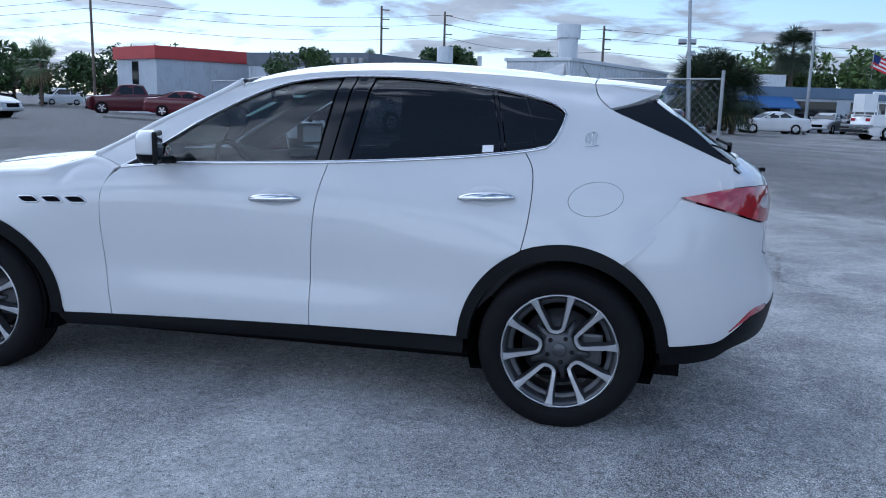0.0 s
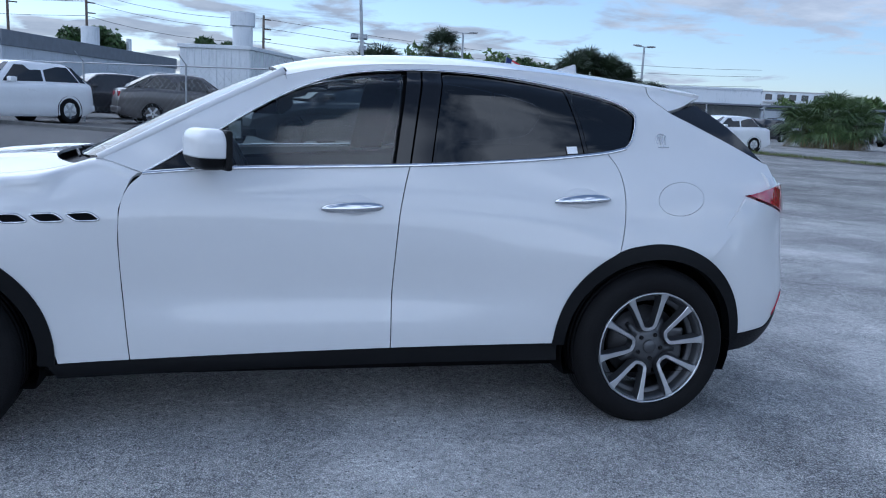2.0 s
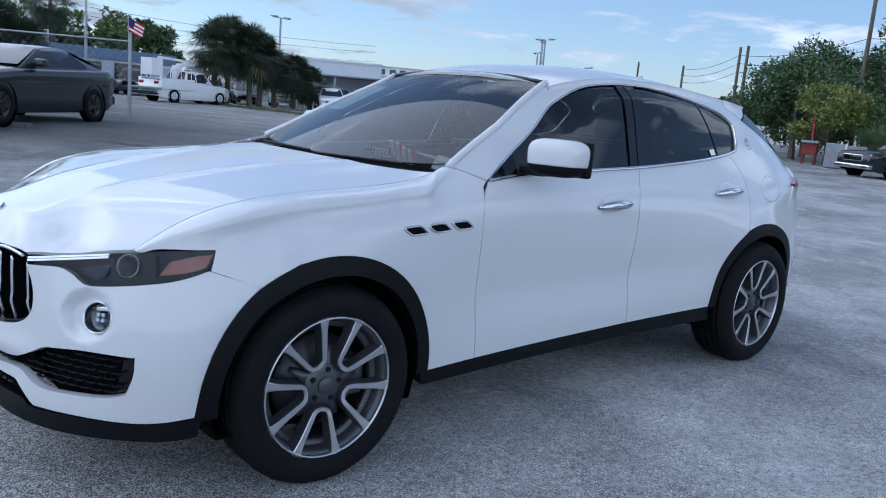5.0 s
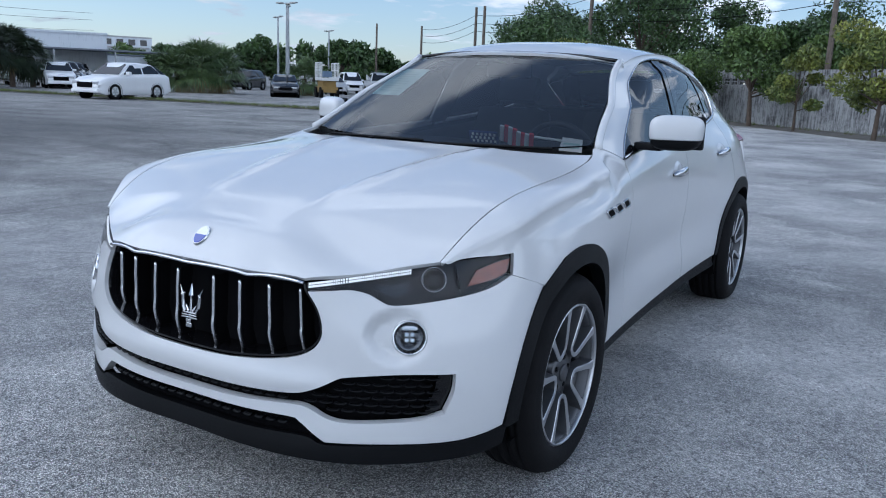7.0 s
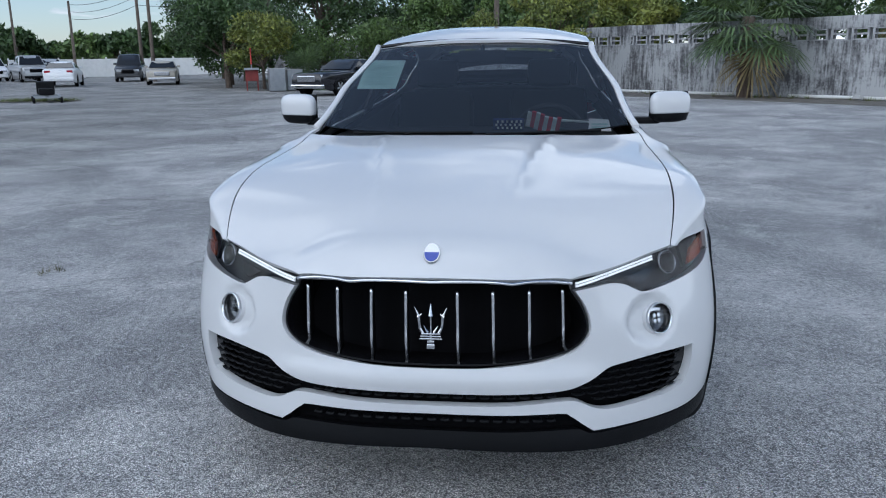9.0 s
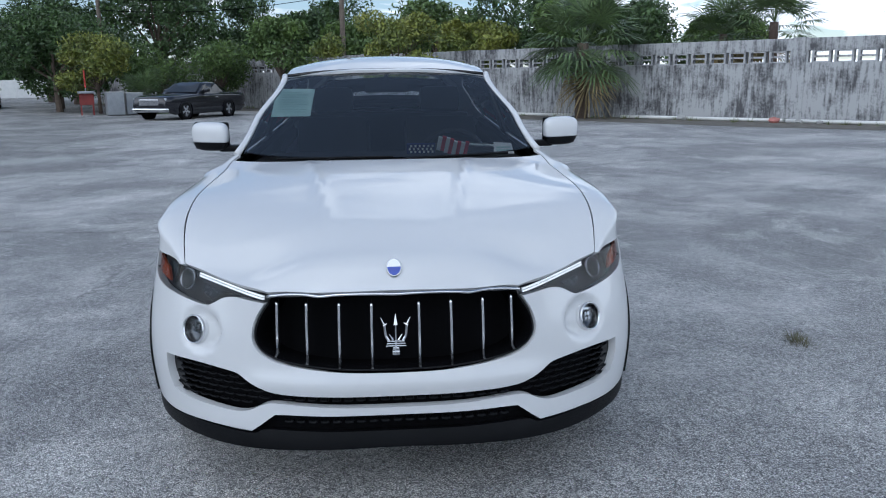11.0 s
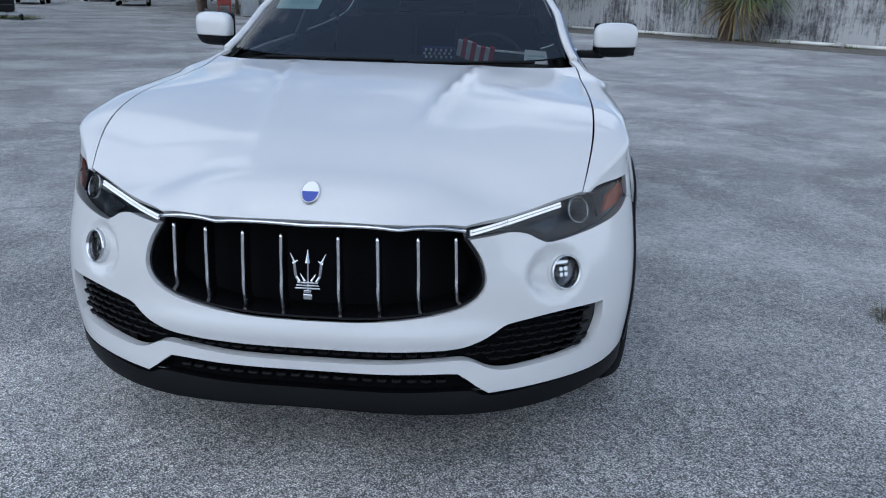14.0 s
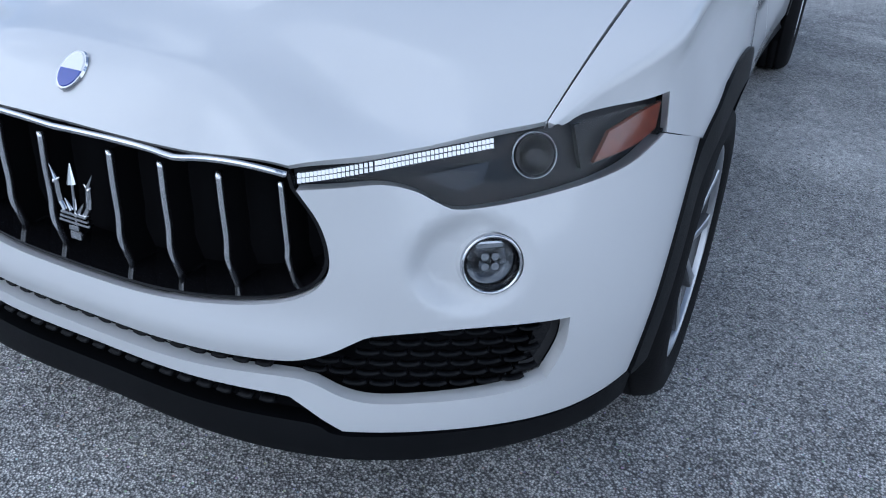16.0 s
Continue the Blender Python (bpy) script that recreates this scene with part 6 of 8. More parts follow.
stucco_nodes(STUCCO, (0.40, 0.405, 0.41), (0.085, 0.085, 0.09), 0.68)
GREYWALL = bpy.data.materials.new("pale_blue_grey_wall")
GREYWALL.use_nodes = True
stucco_nodes(GREYWALL, (0.46, 0.50, 0.55), (0.36, 0.39, 0.43), 0.4)
METALWALL = bpy.data.materials.new("white_metal_cladding")
METALWALL.use_nodes = True
stucco_nodes(METALWALL, (0.62, 0.65, 0.68), (0.50, 0.53, 0.56), 0.3)
ROOFGREY = material("grey_roof_band", (0.16, 0.18, 0.21), 0.8, vary=0.2, scale=2)
REDBAND = material("faded_red_band", (0.42, 0.05, 0.05), 0.6, vary=0.15, scale=1)
BLUEBAND = material("blue_grey_band", (0.13, 0.19, 0.28), 0.6, vary=0.15, scale=1)
AWNING = material("blue_awning", (0.04, 0.13, 0.33), 0.7, vary=0.15, scale=2)
SHUTTER = material("roller_door", (0.58, 0.60, 0.62), 0.6, vary=0.08, scale=3)
STEEL = material("galvanised_steel", (0.34, 0.36, 0.38), 0.45, 0.7, vary=0.2, scale=4)
TIMBER = material("weathered_pole", (0.16, 0.13, 0.105), 0.9, vary=0.35, scale=5, bump=0.3, bump_scale=40)
CONCRETE = material("pale_concrete", (0.42, 0.42, 0.41), 0.9, vary=0.2, scale=3, bump=0.2, bump_scale=60)
GREENBOX = material("green_steel", (0.02, 0.10, 0.06), 0.6, vary=0.3, scale=2)
YELLOW = material("yellow_paint", (0.30, 0.19, 0.05), 0.6, vary=0.25, scale=3)
WEED = material("dry_weed", (0.085, 0.095, 0.045), 0.9, vary=0.5, scale=9, second=(0.16, 0.14, 0.09), island=0.4)
GRASS = material("grass", (0.10, 0.16, 0.04), 0.9, vary=0.5, scale=3, second=(0.16, 0.15, 0.07), island=0.35)
# kerb concrete darkened so the shadow line along the edge is in its colour
KERB = material("dirty_concrete", (0.15, 0.15, 0.148), 0.9, vary=0.35, scale=3, bump=0.2, bump_scale=60)
BROWN_GROUND = material("dry_verge", (0.19, 0.175, 0.15), 0.95, vary=0.6, scale=3, bump=0.5, bump_scale=20)
PVC = material("white_pvc", (0.72, 0.72, 0.70), 0.5, vary=0.12, scale=3)

# the long block wall, with a row of pierced blocks under its cap
WALL_A, WALL_B = Vector((13.0, -18.6, 0)), Vector((50.0, 18.4, 0))
wall_dir = (WALL_B - WALL_A).normalized()
wall_len = (WALL_B - WALL_A).length
wall = empty("wall_east", "stained white concrete block wall with a pierced top row", "wall", tuple(WALL_A), math.degrees(math.atan2(wall_dir.y, wall_dir.x)), kind="structure")
b = bmesh.new()
box(b, 0, wall_len, -0.10, 0.10, -0.2, 1.78)
part("wall_face", b, STUCCO, wall)
b = bmesh.new()
box(b, 0, wall_len, -0.11, 0.11, 2.13, 2.50, 0.015)
part("cap", b, STUCCO, wall)
pier_me = None
x = 0.0
while x < wall_len:
    if pier_me is None:
        b = bmesh.new()
        box(b, 0.07, 0.13, -0.10, 0.10, 1.78, 2.13)
        box(b, 0.53, 0.60, -0.10, 0.10, 1.78, 2.13)
        box(b, 0.13, 0.53, -0.10, 0.10, 1.93, 1.985)
        box(b, 0.13, 0.53, -0.10, 0.10, 1.78, 1.815)
        box(b, 0.13, 0.53, -0.10, 0.10, 2.095, 2.13)
        o = part("pierced_block", b, STUCCO, wall)
        pier_me = o.data
    else:
        o = new("pierced_block", pier_me)
        o.parent = wall
    o.location = (x, 0, 0)
    x += 0.63
for x in (2.0, 8.35, 14.7, 21.0, 27.3, 33.6, 39.9, 46.2):
    b = bmesh.new()
    box(b, x - 0.02, x + 0.36, -0.125, 0.125, -0.2, 2.52, 0.01)
    part("pilaster", b, STUCCO, wall)
along = lambda d, off=0.0, z=0.0: tuple(WALL_A + wall_dir * d + Vector((-wall_dir.y, wall_dir.x, 0)) * off + Vector((0, 0, z)))
# grey-brown band of uneven width along the wall, darker than the lot
verge = mesh_object("verge", [along(0, 0.1, 0.012), along(wall_len, 0.1, 0.012), along(wall_len, 2.0, 0.006), along(38, 3.4, 0.006), along(30, 2.6, 0.006), along(23, 3.3, 0.006), along(16, 2.5, 0.006), along(9, 3.0, 0.006), along(0, 2.2, 0.006)], [(0, 1, 2, 3, 4, 5, 6, 7, 8)], BROWN_GROUND, smooth=False)
tagged(verge, "darker grey-brown strip of ground along the wall", "verge", kind="structure")
for d0, d1, off in ((3.0, 8.6, 0.55), (8.7, 11.9, 0.5), (12.1, 14.2, 0.45), (16.2, 22.5, 0.5)):
    b = bmesh.new()
    rod(b, along(d0, off, 0.07), along(d1, off + 0.06, 0.07), 0.055, n=12)
    me = bpy.data.meshes.new("pipe")
    for f in b.faces:
        f.smooth = True
    b.to_mesh(me)
    b.free()
    me.materials.append(PVC)
    tagged(new("pipe", me), "white plastic pipe lying along the wall", "pipe", group="pipes by the wall")


def rubble(name, at, r, mat, label, cat, seed):
    rnd = random.Random(seed)
    b = bmesh.new()
    bmesh.ops.create_icosphere(b, subdivisions=2, radius=r)
    for v in b.verts:
        v.co *= rnd.uniform(0.75, 1.15)
        v.co.z *= 0.7
        v.co.z = max(v.co.z, -r * 0.45)
    me = bpy.data.meshes.new(name)
    b.to_mesh(me)
    b.free()
    me.materials.append(mat)
    o = new(name, me)
    o.location = (*at, r * 0.45)
    return tagged(o, label, cat)


PINK = material("faded_pink_plastic", (0.50, 0.20, 0.17), 0.6, vary=0.3)
q = along(8.9, 0.75)
rubble("bucket", q[:2], 0.17, PINK, "faded pink plastic bundle beside the wall", "bundle", 3)
for i, (d, off, r) in enumerate(((11.9, 0.7, 0.16), (8.2, 0.7, 0.12), (7.6, 0.75, 0.10), (20.0, 0.7, 0.10), (3.5, 0.7, 0.12))):
    rubble("rubble", along(d, off)[:2], r, CONCRETE, "lump of broken concrete by the wall", "rubble", i)


def plain_building(name, label, corners, height, mat, band=None, band_h=0.6, base=0.0, overhang=0.0):
    """A low building over a four-cornered plan; walls, a roof, and a band along the top."""
    bd = empty(name, label, "building", (0, 0, 0))
    c = [Vector((x, y, 0)) for x, y in corners]
    n = len(c)
    for i in range(n):
        p, q = c[i], c[(i + 1) % n]
        d = (q - p).normalized()
        m = Matrix.Translation(p) @ Matrix.Rotation(math.atan2(d.y, d.x), 4, "Z")
        b = bmesh.new()
        box(b, 0, (q - p).length, 0, 0.25, -0.3, height, 0, m)
        part("wall", b, mat, bd)
        if band:
            b = bmesh.new()
            box(b, -0.1 - overhang, (q - p).length + 0.1 + overhang, -0.10 - overhang, 0.2, height - band_h, height + 0.06, 0.02, m)
            part("fascia", b, band, bd)
    b = bmesh.new()
    v = [b.verts.new((p.x, p.y, height - 0.1)) for p in c]
    w = [b.verts.new((p.x, p.y, height + 0.0)) for p in c]
    b.faces.new(w)
    b.faces.new(v[::-1])
    for i in range(n):
        b.faces.new((v[i], v[(i + 1) % n], w[(i + 1) % n], w[i]))
    bmesh.ops.recalc_face_normals(b, faces=b.faces)
    part("roof", b, ROOFGREY, bd)
    return bd


def add_box(parent, name, mat, x0, x1, y0, y1, z0, z1, label="", turn=0, at=(0, 0), bevel=0.02):
    b = bmesh.new()
    box(b, x0, x1, y0, y1, z0, z1, bevel, pose(at[0], at[1], 0, 0, 0, turn))
    return part(name, b, mat, parent, label)


# building with the red band, and the long grey one beside it
red_b = plain_building("red_band_building", "pale grey flat building with a red band along its roof", ((-30.6, 48.8), (-21.0, 66.5), (-26.0, 69.3), (-35.6, 51.6)), 4.9, GREYWALL, REDBAND, 0.85, overhang=0.1)
add_box(red_b, "window", SEALED, 0, 0.9, -0.06, 0.02, 2.2, 3.9, turn=151, at=(-32.8, 50.0))
add_box(red_b, "door", SHUTTER, 0, 1.0, -0.06, 0.02, 0.1, 2.1, turn=151, at=(-33.0, 50.1))
grey_b = plain_building("grey_building", "long blue-grey workshop building with a dark roof band", ((-15.4, 50.7), (-8.0, 80.0), (-16.0, 82.0), (-25.2, 52.4)), 4.7, GREYWALL, ROOFGREY, 0.9)
add_box(grey_b, "roller_door", SHUTTER, -2.1, -0.15, -0.12, 0.05, 0.2, 2.75, turn=-10.1, at=(-15.4, 50.7))
add_box(grey_b, "roller_door", SHUTTER, -5.3, -3.4, -0.12, 0.05, 0.2, 2.75, turn=-10.1, at=(-15.4, 50.7))
for k in range(12):
    add_box(grey_b, "eave_block", CONCRETE, -0.6 * k - 0.5, -0.6 * k - 0.25, -0.45, 0.0, 4.05, 4.4, turn=-10.1, at=(-15.4, 50.7), bevel=0)
b = bmesh.new()
rod(b, (-13.2, 66.3, 4.5), (-13.2, 66.3, 6.3), 0.70, 0.70, 20)
part("vent_stack", b, METALWALL, grey_b, smooth=True)
b = bmesh.new()
rod(b, (-11.4, 74.0, 4.5), (-11.4, 74.0, 6.0), 0.22, 0.22, 12)
part("vent_pipe", b, METALWALL, grey_b, smooth=True)
metal_b = plain_building("metal_building", "white corrugated metal building with a round vent tower", ((-0.6, 36.3), (4.9, 51.0), (-2.0, 53.5), (-3.9, 37.6)), 3.75, METALWALL, METALWALL, 0.12)
for k in range(40):
    add_box(metal_b, "rib", METALWALL, 0.38 * k + 0.1, 0.38 * k + 0.16, -0.035, 0.01, 0.9, 3.6, turn=math.degrees(math.atan2(14.7, 5.5)), at=(-0.6, 36.3), bevel=0)
for k in range(9):
    add_box(metal_b, "rib", METALWALL, -0.38 * k - 0.2, -0.38 * k - 0.14, -0.035, 0.01, 0.9, 3.6, turn=math.degrees(math.atan2(-1.3, 3.3)), at=(-0.6, 36.3), bevel=0)
add_box(metal_b, "yellow_base", YELLOW, -3.4, 0.0, -0.06, 0.02, 0.1, 1.0, turn=math.degrees(math.atan2(-1.3, 3.3)), at=(-0.6, 36.3))
b = bmesh.new()
rod(b, (-1.0, 40.6, 3.6), (-1.0, 40.6, 5.05), 0.52, 0.52, 24)
rod(b, (-1.0, 40.6, 5.05), (-1.0, 40.6, 5.75), 0.64, 0.64, 24)
part("vent_tower", b, METALWALL, metal_b, "round white vent tower", True)
low_b = plain_building("low_shop", "low white shop with a blue-grey band and a blue awning", ((5.5, 60.0), (25.5, 66.5), (22.5, 74.0), (3.0, 68.0)), 3.3, GREYWALL, BLUEBAND, 0.8)
add_box(low_b, "shop_block", METALWALL, 4.0, 10.0, 1.0, 6.0, 3.0, 4.3, turn=18, at=(5.5, 60.0))
for k in range(4):
    add_box(low_b, "shop_window", SEALED, 1.2 + 4.6 * k, 4.6 + 4.6 * k, -0.05, 0.02, 0.4, 2.3, turn=18, at=(5.5, 60.0))
b = bmesh.new()
vs = [b.verts.new(pose(5.5, 60.0, 0, 0, 0, 18) @ Vector(v)) for v in ((5.5, -0.1, 2.6), (10.0, -0.1, 2.6), (10.0, -1.6, 1.8), (5.5, -1.6, 1.8), (5.5, -0.1, 2.5), (10.0, -0.1, 2.5), (10.0, -1.6, 1.7), (5.5, -1.6, 1.7))]
for f in ((0, 1, 2, 3), (7, 6, 5, 4), (3, 2, 6, 7), (0, 3, 7, 4), (1, 5, 6, 2)):
    b.faces.new([vs[i] for i in f])
part("awning", b, AWNING, low_b, "blue sloped awning")
hang_b = plain_building("far_hangar", "pale metal hall with a lean-to roof", ((34.0, 73.0), (47.0, 65.5), (52.0, 73.0), (39.0, 80.5)), 4.6, METALWALL, METALWALL, 0.15)
add_box(hang_b, "canopy", ROOFGREY, 0, 26, -5.0, 0.0, 2.9, 3.05, turn=-30, at=(34.0, 73.0))
for k in range(6):
    add_box(hang_b, "post", STEEL, 5 * k, 5 * k + 0.12, -5.0, -4.88, -0.1, 2.9, turn=-30, at=(34.0, 73.0), bevel=0)
for i, (x, y, w) in enumerate(((52, 73, 9), (61, 70, 9), (46.5, 83.5, 12))):
    tb = plain_building("site_office", "long white site office cabin", ((x, y), (x + w, y - 3), (x + w + 1, y), (x + 1, y + 3)), 2.9, METALWALL, ROOFGREY, 0.12)
    for k in range(3):
        add_box(tb, "window", SEALED, 1 + 2.6 * k, 2 + 2.6 * k, -0.05, 0.02, 1.1, 2.0, turn=-18, at=(x, y))
flats = plain_building("apartment_block", "white three-storey apartment block behind the trees", ((122, 176), (138, 168), (143, 176), (127, 184)), 9.4, METALWALL, CONCRETE, 0.25)
for fl in range(3):
    add_box(flats, "balcony", CONCRETE, 0.5, 17, -0.9, 0.0, 1.2 + 2.7 * fl, 1.5 + 2.7 * fl, turn=-26.6, at=(122, 176))
    for k in range(6):
        add_box(flats, "window", SEALED, 1 + 2.8 * k, 2.6 + 2.8 * k, -0.05, 0.02, 1.9 + 2.7 * fl, 3.3 + 2.7 * fl, turn=-26.6, at=(122, 176))

# white fence far to the east
fence_w = empty("white_fence", "white slatted boundary fence", "fence", (62.0, 46.0, 0), math.degrees(math.atan2(-24, 18)), kind="structure")
b = bmesh.new()
box(b, 0, 34, -0.02, 0.02, 0.05, 1.65)
part("fence_panel", b, PVC, fence_w)
for k in range(18):
    b = bmesh.new()
    box(b, 2 * k - 0.06, 2 * k + 0.06, -0.08, 0.08, 0, 1.8)
    part("fence_post", b, PVC, fence_w)

# kerb, island and the chain-link fence
kerb = empty("kerb", "low grey concrete kerb along the parking edge", "kerb", (0, 0, 0), kind="structure")
for (x0, y0), (x1, y1) in (((2.6, 10.4), (0.9, 12.9)), ((0.9, 12.9), (-2.7, 17.2)), ((-2.7, 17.2), (-9.0, 22.0)), ((-9.0, 22.0), (-22.0, 30.0))):
    d = math.hypot(x1 - x0, y1 - y0)
    k = max(1, int(d / 2.5))
    for i in range(k):
        xa, ya = x0 + (x1 - x0) * i / k, y0 + (y1 - y0) * i / k
        b = bmesh.new()
        zz = float(ground_z(xa, ya))
        box(b, 0, d / k - 0.01, -0.08, 0.08, -0.25, 0.10, 0.02, pose(xa, ya, zz, 0, 0, math.degrees(math.atan2(y1 - y0, x1 - x0))))
        part("kerbstone", b, KERB, kerb)
fence = empty("chain_fence", "galvanised chain-link fence with round posts", "fence", (0, 0, 0), kind="structure")
FP = [(4.35, 17.6), (0.9, 20.0), (-2.4, 22.4), (-5.8, 24.7), (-9.4, 27.2), (-13.5, 30.0), (-18.0, 33.0)]
for i, (x, y) in enumerate(FP):
    z = float(ground_z(x, y))
    b = bmesh.new()
    rod(b, (x, y, z - 0.1), (x, y, z + (2.12 if i == 0 else 1.95)), 0.045 if i == 0 else 0.03, n=10)
    if i:
        rod(b, (x, y, z + 1.95), (x - 0.2, y - 0.25, z + 2.25), 0.015, n=6)
    part("fence_post", b, STEEL, fence, smooth=True)
    if i:
        px, py = FP[i - 1]
        pz = float(ground_z(px, py))
        b = bmesh.new()
        rod(b, (px, py, pz + 1.9), (x, y, z + 1.9), 0.021, n=8)
        rod(b, (px, py, pz + 0.12), (x, y, z + 0.12), 0.006, n=5)
        part("fence_rail", b, STEEL, fence, smooth=True)
        b = bmesh.new()
        d, span = Vector((x - px, y - py, 0)), math.hypot(x - px, y - py)
        for k in range(-9, int(span / 0.22) + 1):
            for sg in (-1, 1):
                pts = []
                for hh in (0.14, 1.88):
                    a = (k * 0.22 + (hh if sg > 0 else 2.0 - hh)) / span
                    pts.append((a, hh))
                (a0, h0), (a1, h1) = pts
                if a1 == a0:
                    continue
                t0, t1 = 0.0, 1.0
                lo, hi = min(a0, a1), max(a0, a1)
                if hi <= 0 or lo >= 1:
                    continue
                ta, tb = sorted(((0 - a0) / (a1 - a0), (1 - a0) / (a1 - a0)))
                t0, t1 = max(0, ta), min(1, tb)
                e = [Vector((px, py, pz)) + d * (a0 + (a1 - a0) * t) + Vector((0, 0, h0 + (h1 - h0) * t + (z - pz) * (a0 + (a1 - a0) * t))) for t in (t0, t1)]
                if (e[1] - e[0]).length > 0.05:
                    rod(b, e[0], e[1], 0.0022, n=3)
        part("chain_mesh", b, STEEL, fence)
skip = empty("skip_container", "dark green steel skip container behind the fence", "container", (1.8, 29.0, float(ground_z(1.8, 29))), 0)
add_box(skip, "skip_body", GREENBOX, -1.6, 1.6, -0.9, 0.9, 0.05, 1.55)
add_box(skip, "skip_rim", GREENBOX, -1.68, 1.68, -0.98, 0.98, 1.5, 1.62)

# grass strip in the lot
strip_b = mesh_object("grass_strip", [(23.6, 17.0, 0.02), (24.6, 17.2, 0.02), (22.6, 30.0, 0.05), (20.5, 52.0, 0.05), (19.3, 52.0, 0.02), (21.3, 30.0, 0.02)], [(0, 1, 2, 5), (5, 2, 3, 4)], BROWN_GROUND, smooth=False)
tagged(strip_b, "narrow strip of grass and soil between two lanes", "verge", kind="structure")


def tufts(name, spots, label, blades=22, h=0.09, r=0.06, seed=1, kind="stuff", mat=None, thin=1.0):
    rnd = random.Random(seed)
    v, f = [], []
    for x, y, z in spots:
        for _ in range(blades):
            a, d = rnd.uniform(0, 6.28), rnd.uniform(0, r)
            bx, by = x + d * math.cos(a), y + d * math.sin(a)
            hh, ln = h * rnd.uniform(0.5, 1.2), rnd.uniform(0.2, 0.9) * h
            w = (0.004 + h * 0.03) * thin
            k = len(v)
            v += [(bx - w * math.sin(a), by + w * math.cos(a), z - 0.005), (bx + w * math.sin(a), by - w * math.cos(a), z - 0.005), (bx + ln * math.cos(a), by + ln * math.sin(a), z + hh)]
            f.append((k, k + 1, k + 2))
    o = mesh_object(name, v, f, mat or GRASS, smooth=False)
    return tagged(o, label, "grass", kind=kind)


rnd = random.Random(5)
tufts("grass", [(np.interp(y, (17, 30, 52), (24.1, 21.95, 19.9)) + rnd.uniform(-0.45, 0.45), y, 0.03) for y in [rnd.uniform(17.2, 50) for _ in range(900)]], "short grass on the strip", 14, 0.13, 0.18, 3)
tuft = tufts("weed_tuft", [(-0.87 + 0.05 * k, -2.30 + 0.03 * (k % 2), 0) for k in range(3)], "small olive weed growing through the asphalt", 60, 0.055, 0.075, 9, "", WEED, 0.4)
tuft2 = tufts("weed_tuft", [(0.35, 3.15, 0), (0.45, 3.1, 0)], "small olive weed growing through the asphalt", 36, 0.05, 0.06, 11, "", WEED, 0.4)
tufts("grass", [along(rnd.uniform(0, wall_len), rnd.uniform(0.2, 1.2))[:2] + (0.01,) for _ in range(160)], "weeds along the foot of the wall", 12, 0.14, 0.12, 4)

# light poles, power poles and their wires
def light_pole(x, y, h, heads=2, turn=0, lean=0):
    z = float(ground_z(x, y))
    lp = empty("light_pole", "tall grey lot light pole with flat heads", "light pole", (x, y, z), turn, "lot lights")
    b = bmesh.new()
    rod(b, (0, 0, 0), (lean, 0, h), 0.13, 0.07, 12)
    part("pole", b, STEEL, lp, smooth=True)
    b = bmesh.new()
    box(b, lean - 0.9, lean + 0.9, -0.03, 0.03, h - 0.02, h + 0.04)
    part("arm", b, STEEL, lp)
    for s in (-1, 1)[:heads]:
        b = bmesh.new()
        box(b, lean + s * 0.75 - 0.3, lean + s * 0.75 + 0.3, -0.16, 0.16, h + 0.02, h + 0.12, 0.02)
        part("lamp_head", b, CONCRETE, lp)
    return lp


light_pole(14.15, 53.4, 6.7, 2, 0)
light_pole(28.1, 52.9, 6.6, 2, 20)
light_pole(39.8, 36.7, 6.1, 2, 40)
light_pole(48.4, 44.4, 7.2, 2, 90)
light_pole(54.0, 50.4, 6.6, 2, 60)
light_pole(66.0, 54.0, 6.2, 2, 60)
light_pole(9.0, 66.0, 6.4, 2, 30)
fl = light_pole(5.6, 41.0, 8.6, 0, 0, -0.5)
for dx, dz in ((-0.55, 4.95), (-0.05, 4.95), (-0.1, 4.3)):
    b = bmesh.new()
    box(b, dx - 0.22, dx + 0.22, -0.16, 0.16, dz - 0.12, dz + 0.14, 0.04, Matrix.Rotation(radians(-12), 4, "X"))
    part("flood_lamp", b, STEEL, fl)


def power_pole(x, y, h, turn=0, arms=1, r=0.14):
    z = float(ground_z(x, y))
    pp = empty("power_pole", "weathered timber power pole with cross arms", "power pole", (x, y, z), turn, "power poles")
    b = bmesh.new()
    rod(b, (0, 0, -0.1), (0, 0, h), r, r * 0.7, 12)
    part("pole", b, TIMBER, pp, smooth=True)
    for k in range(arms):
        b = bmesh.new()
        box(b, -0.05, 0.75, -0.05, 0.05, h - 0.4 - 0.85 * k, h - 0.3 - 0.85 * k)
        part("cross_arm", b, TIMBER, pp)
    return pp


POLES = [(35.2, 1.9, 9.5, 3), (42.0, 15.5, 9.0, 1), (49.5, 26.5, 6.9, 2), (53.2, 29.2, 7.2, 2), (64.0, 41.0, 6.6, 2), (-20.4, 71.0, 10.2, 3), (0.3, 72.0, 8.6, 3), (-43.5, 60.0, 9.5, 0), (72, 52, 7.5, 1), (-14.5, 72, 9.8, 3)]
for x, y, h, a in POLES:
    power_pole(x, y, h, 30, a)
lines = empty("power_lines", "thin black overhead power lines between the poles", "wires", (0, 0, 0))


def wire(p, q, sag=0.4):
    pts = [Vector(p).lerp(Vector(q), t) - Vector((0, 0, sag * 4 * t * (1 - t))) for t in np.linspace(0, 1, 9)]
    tube("wire", pts, DARK, lines, 0.016, n=4)


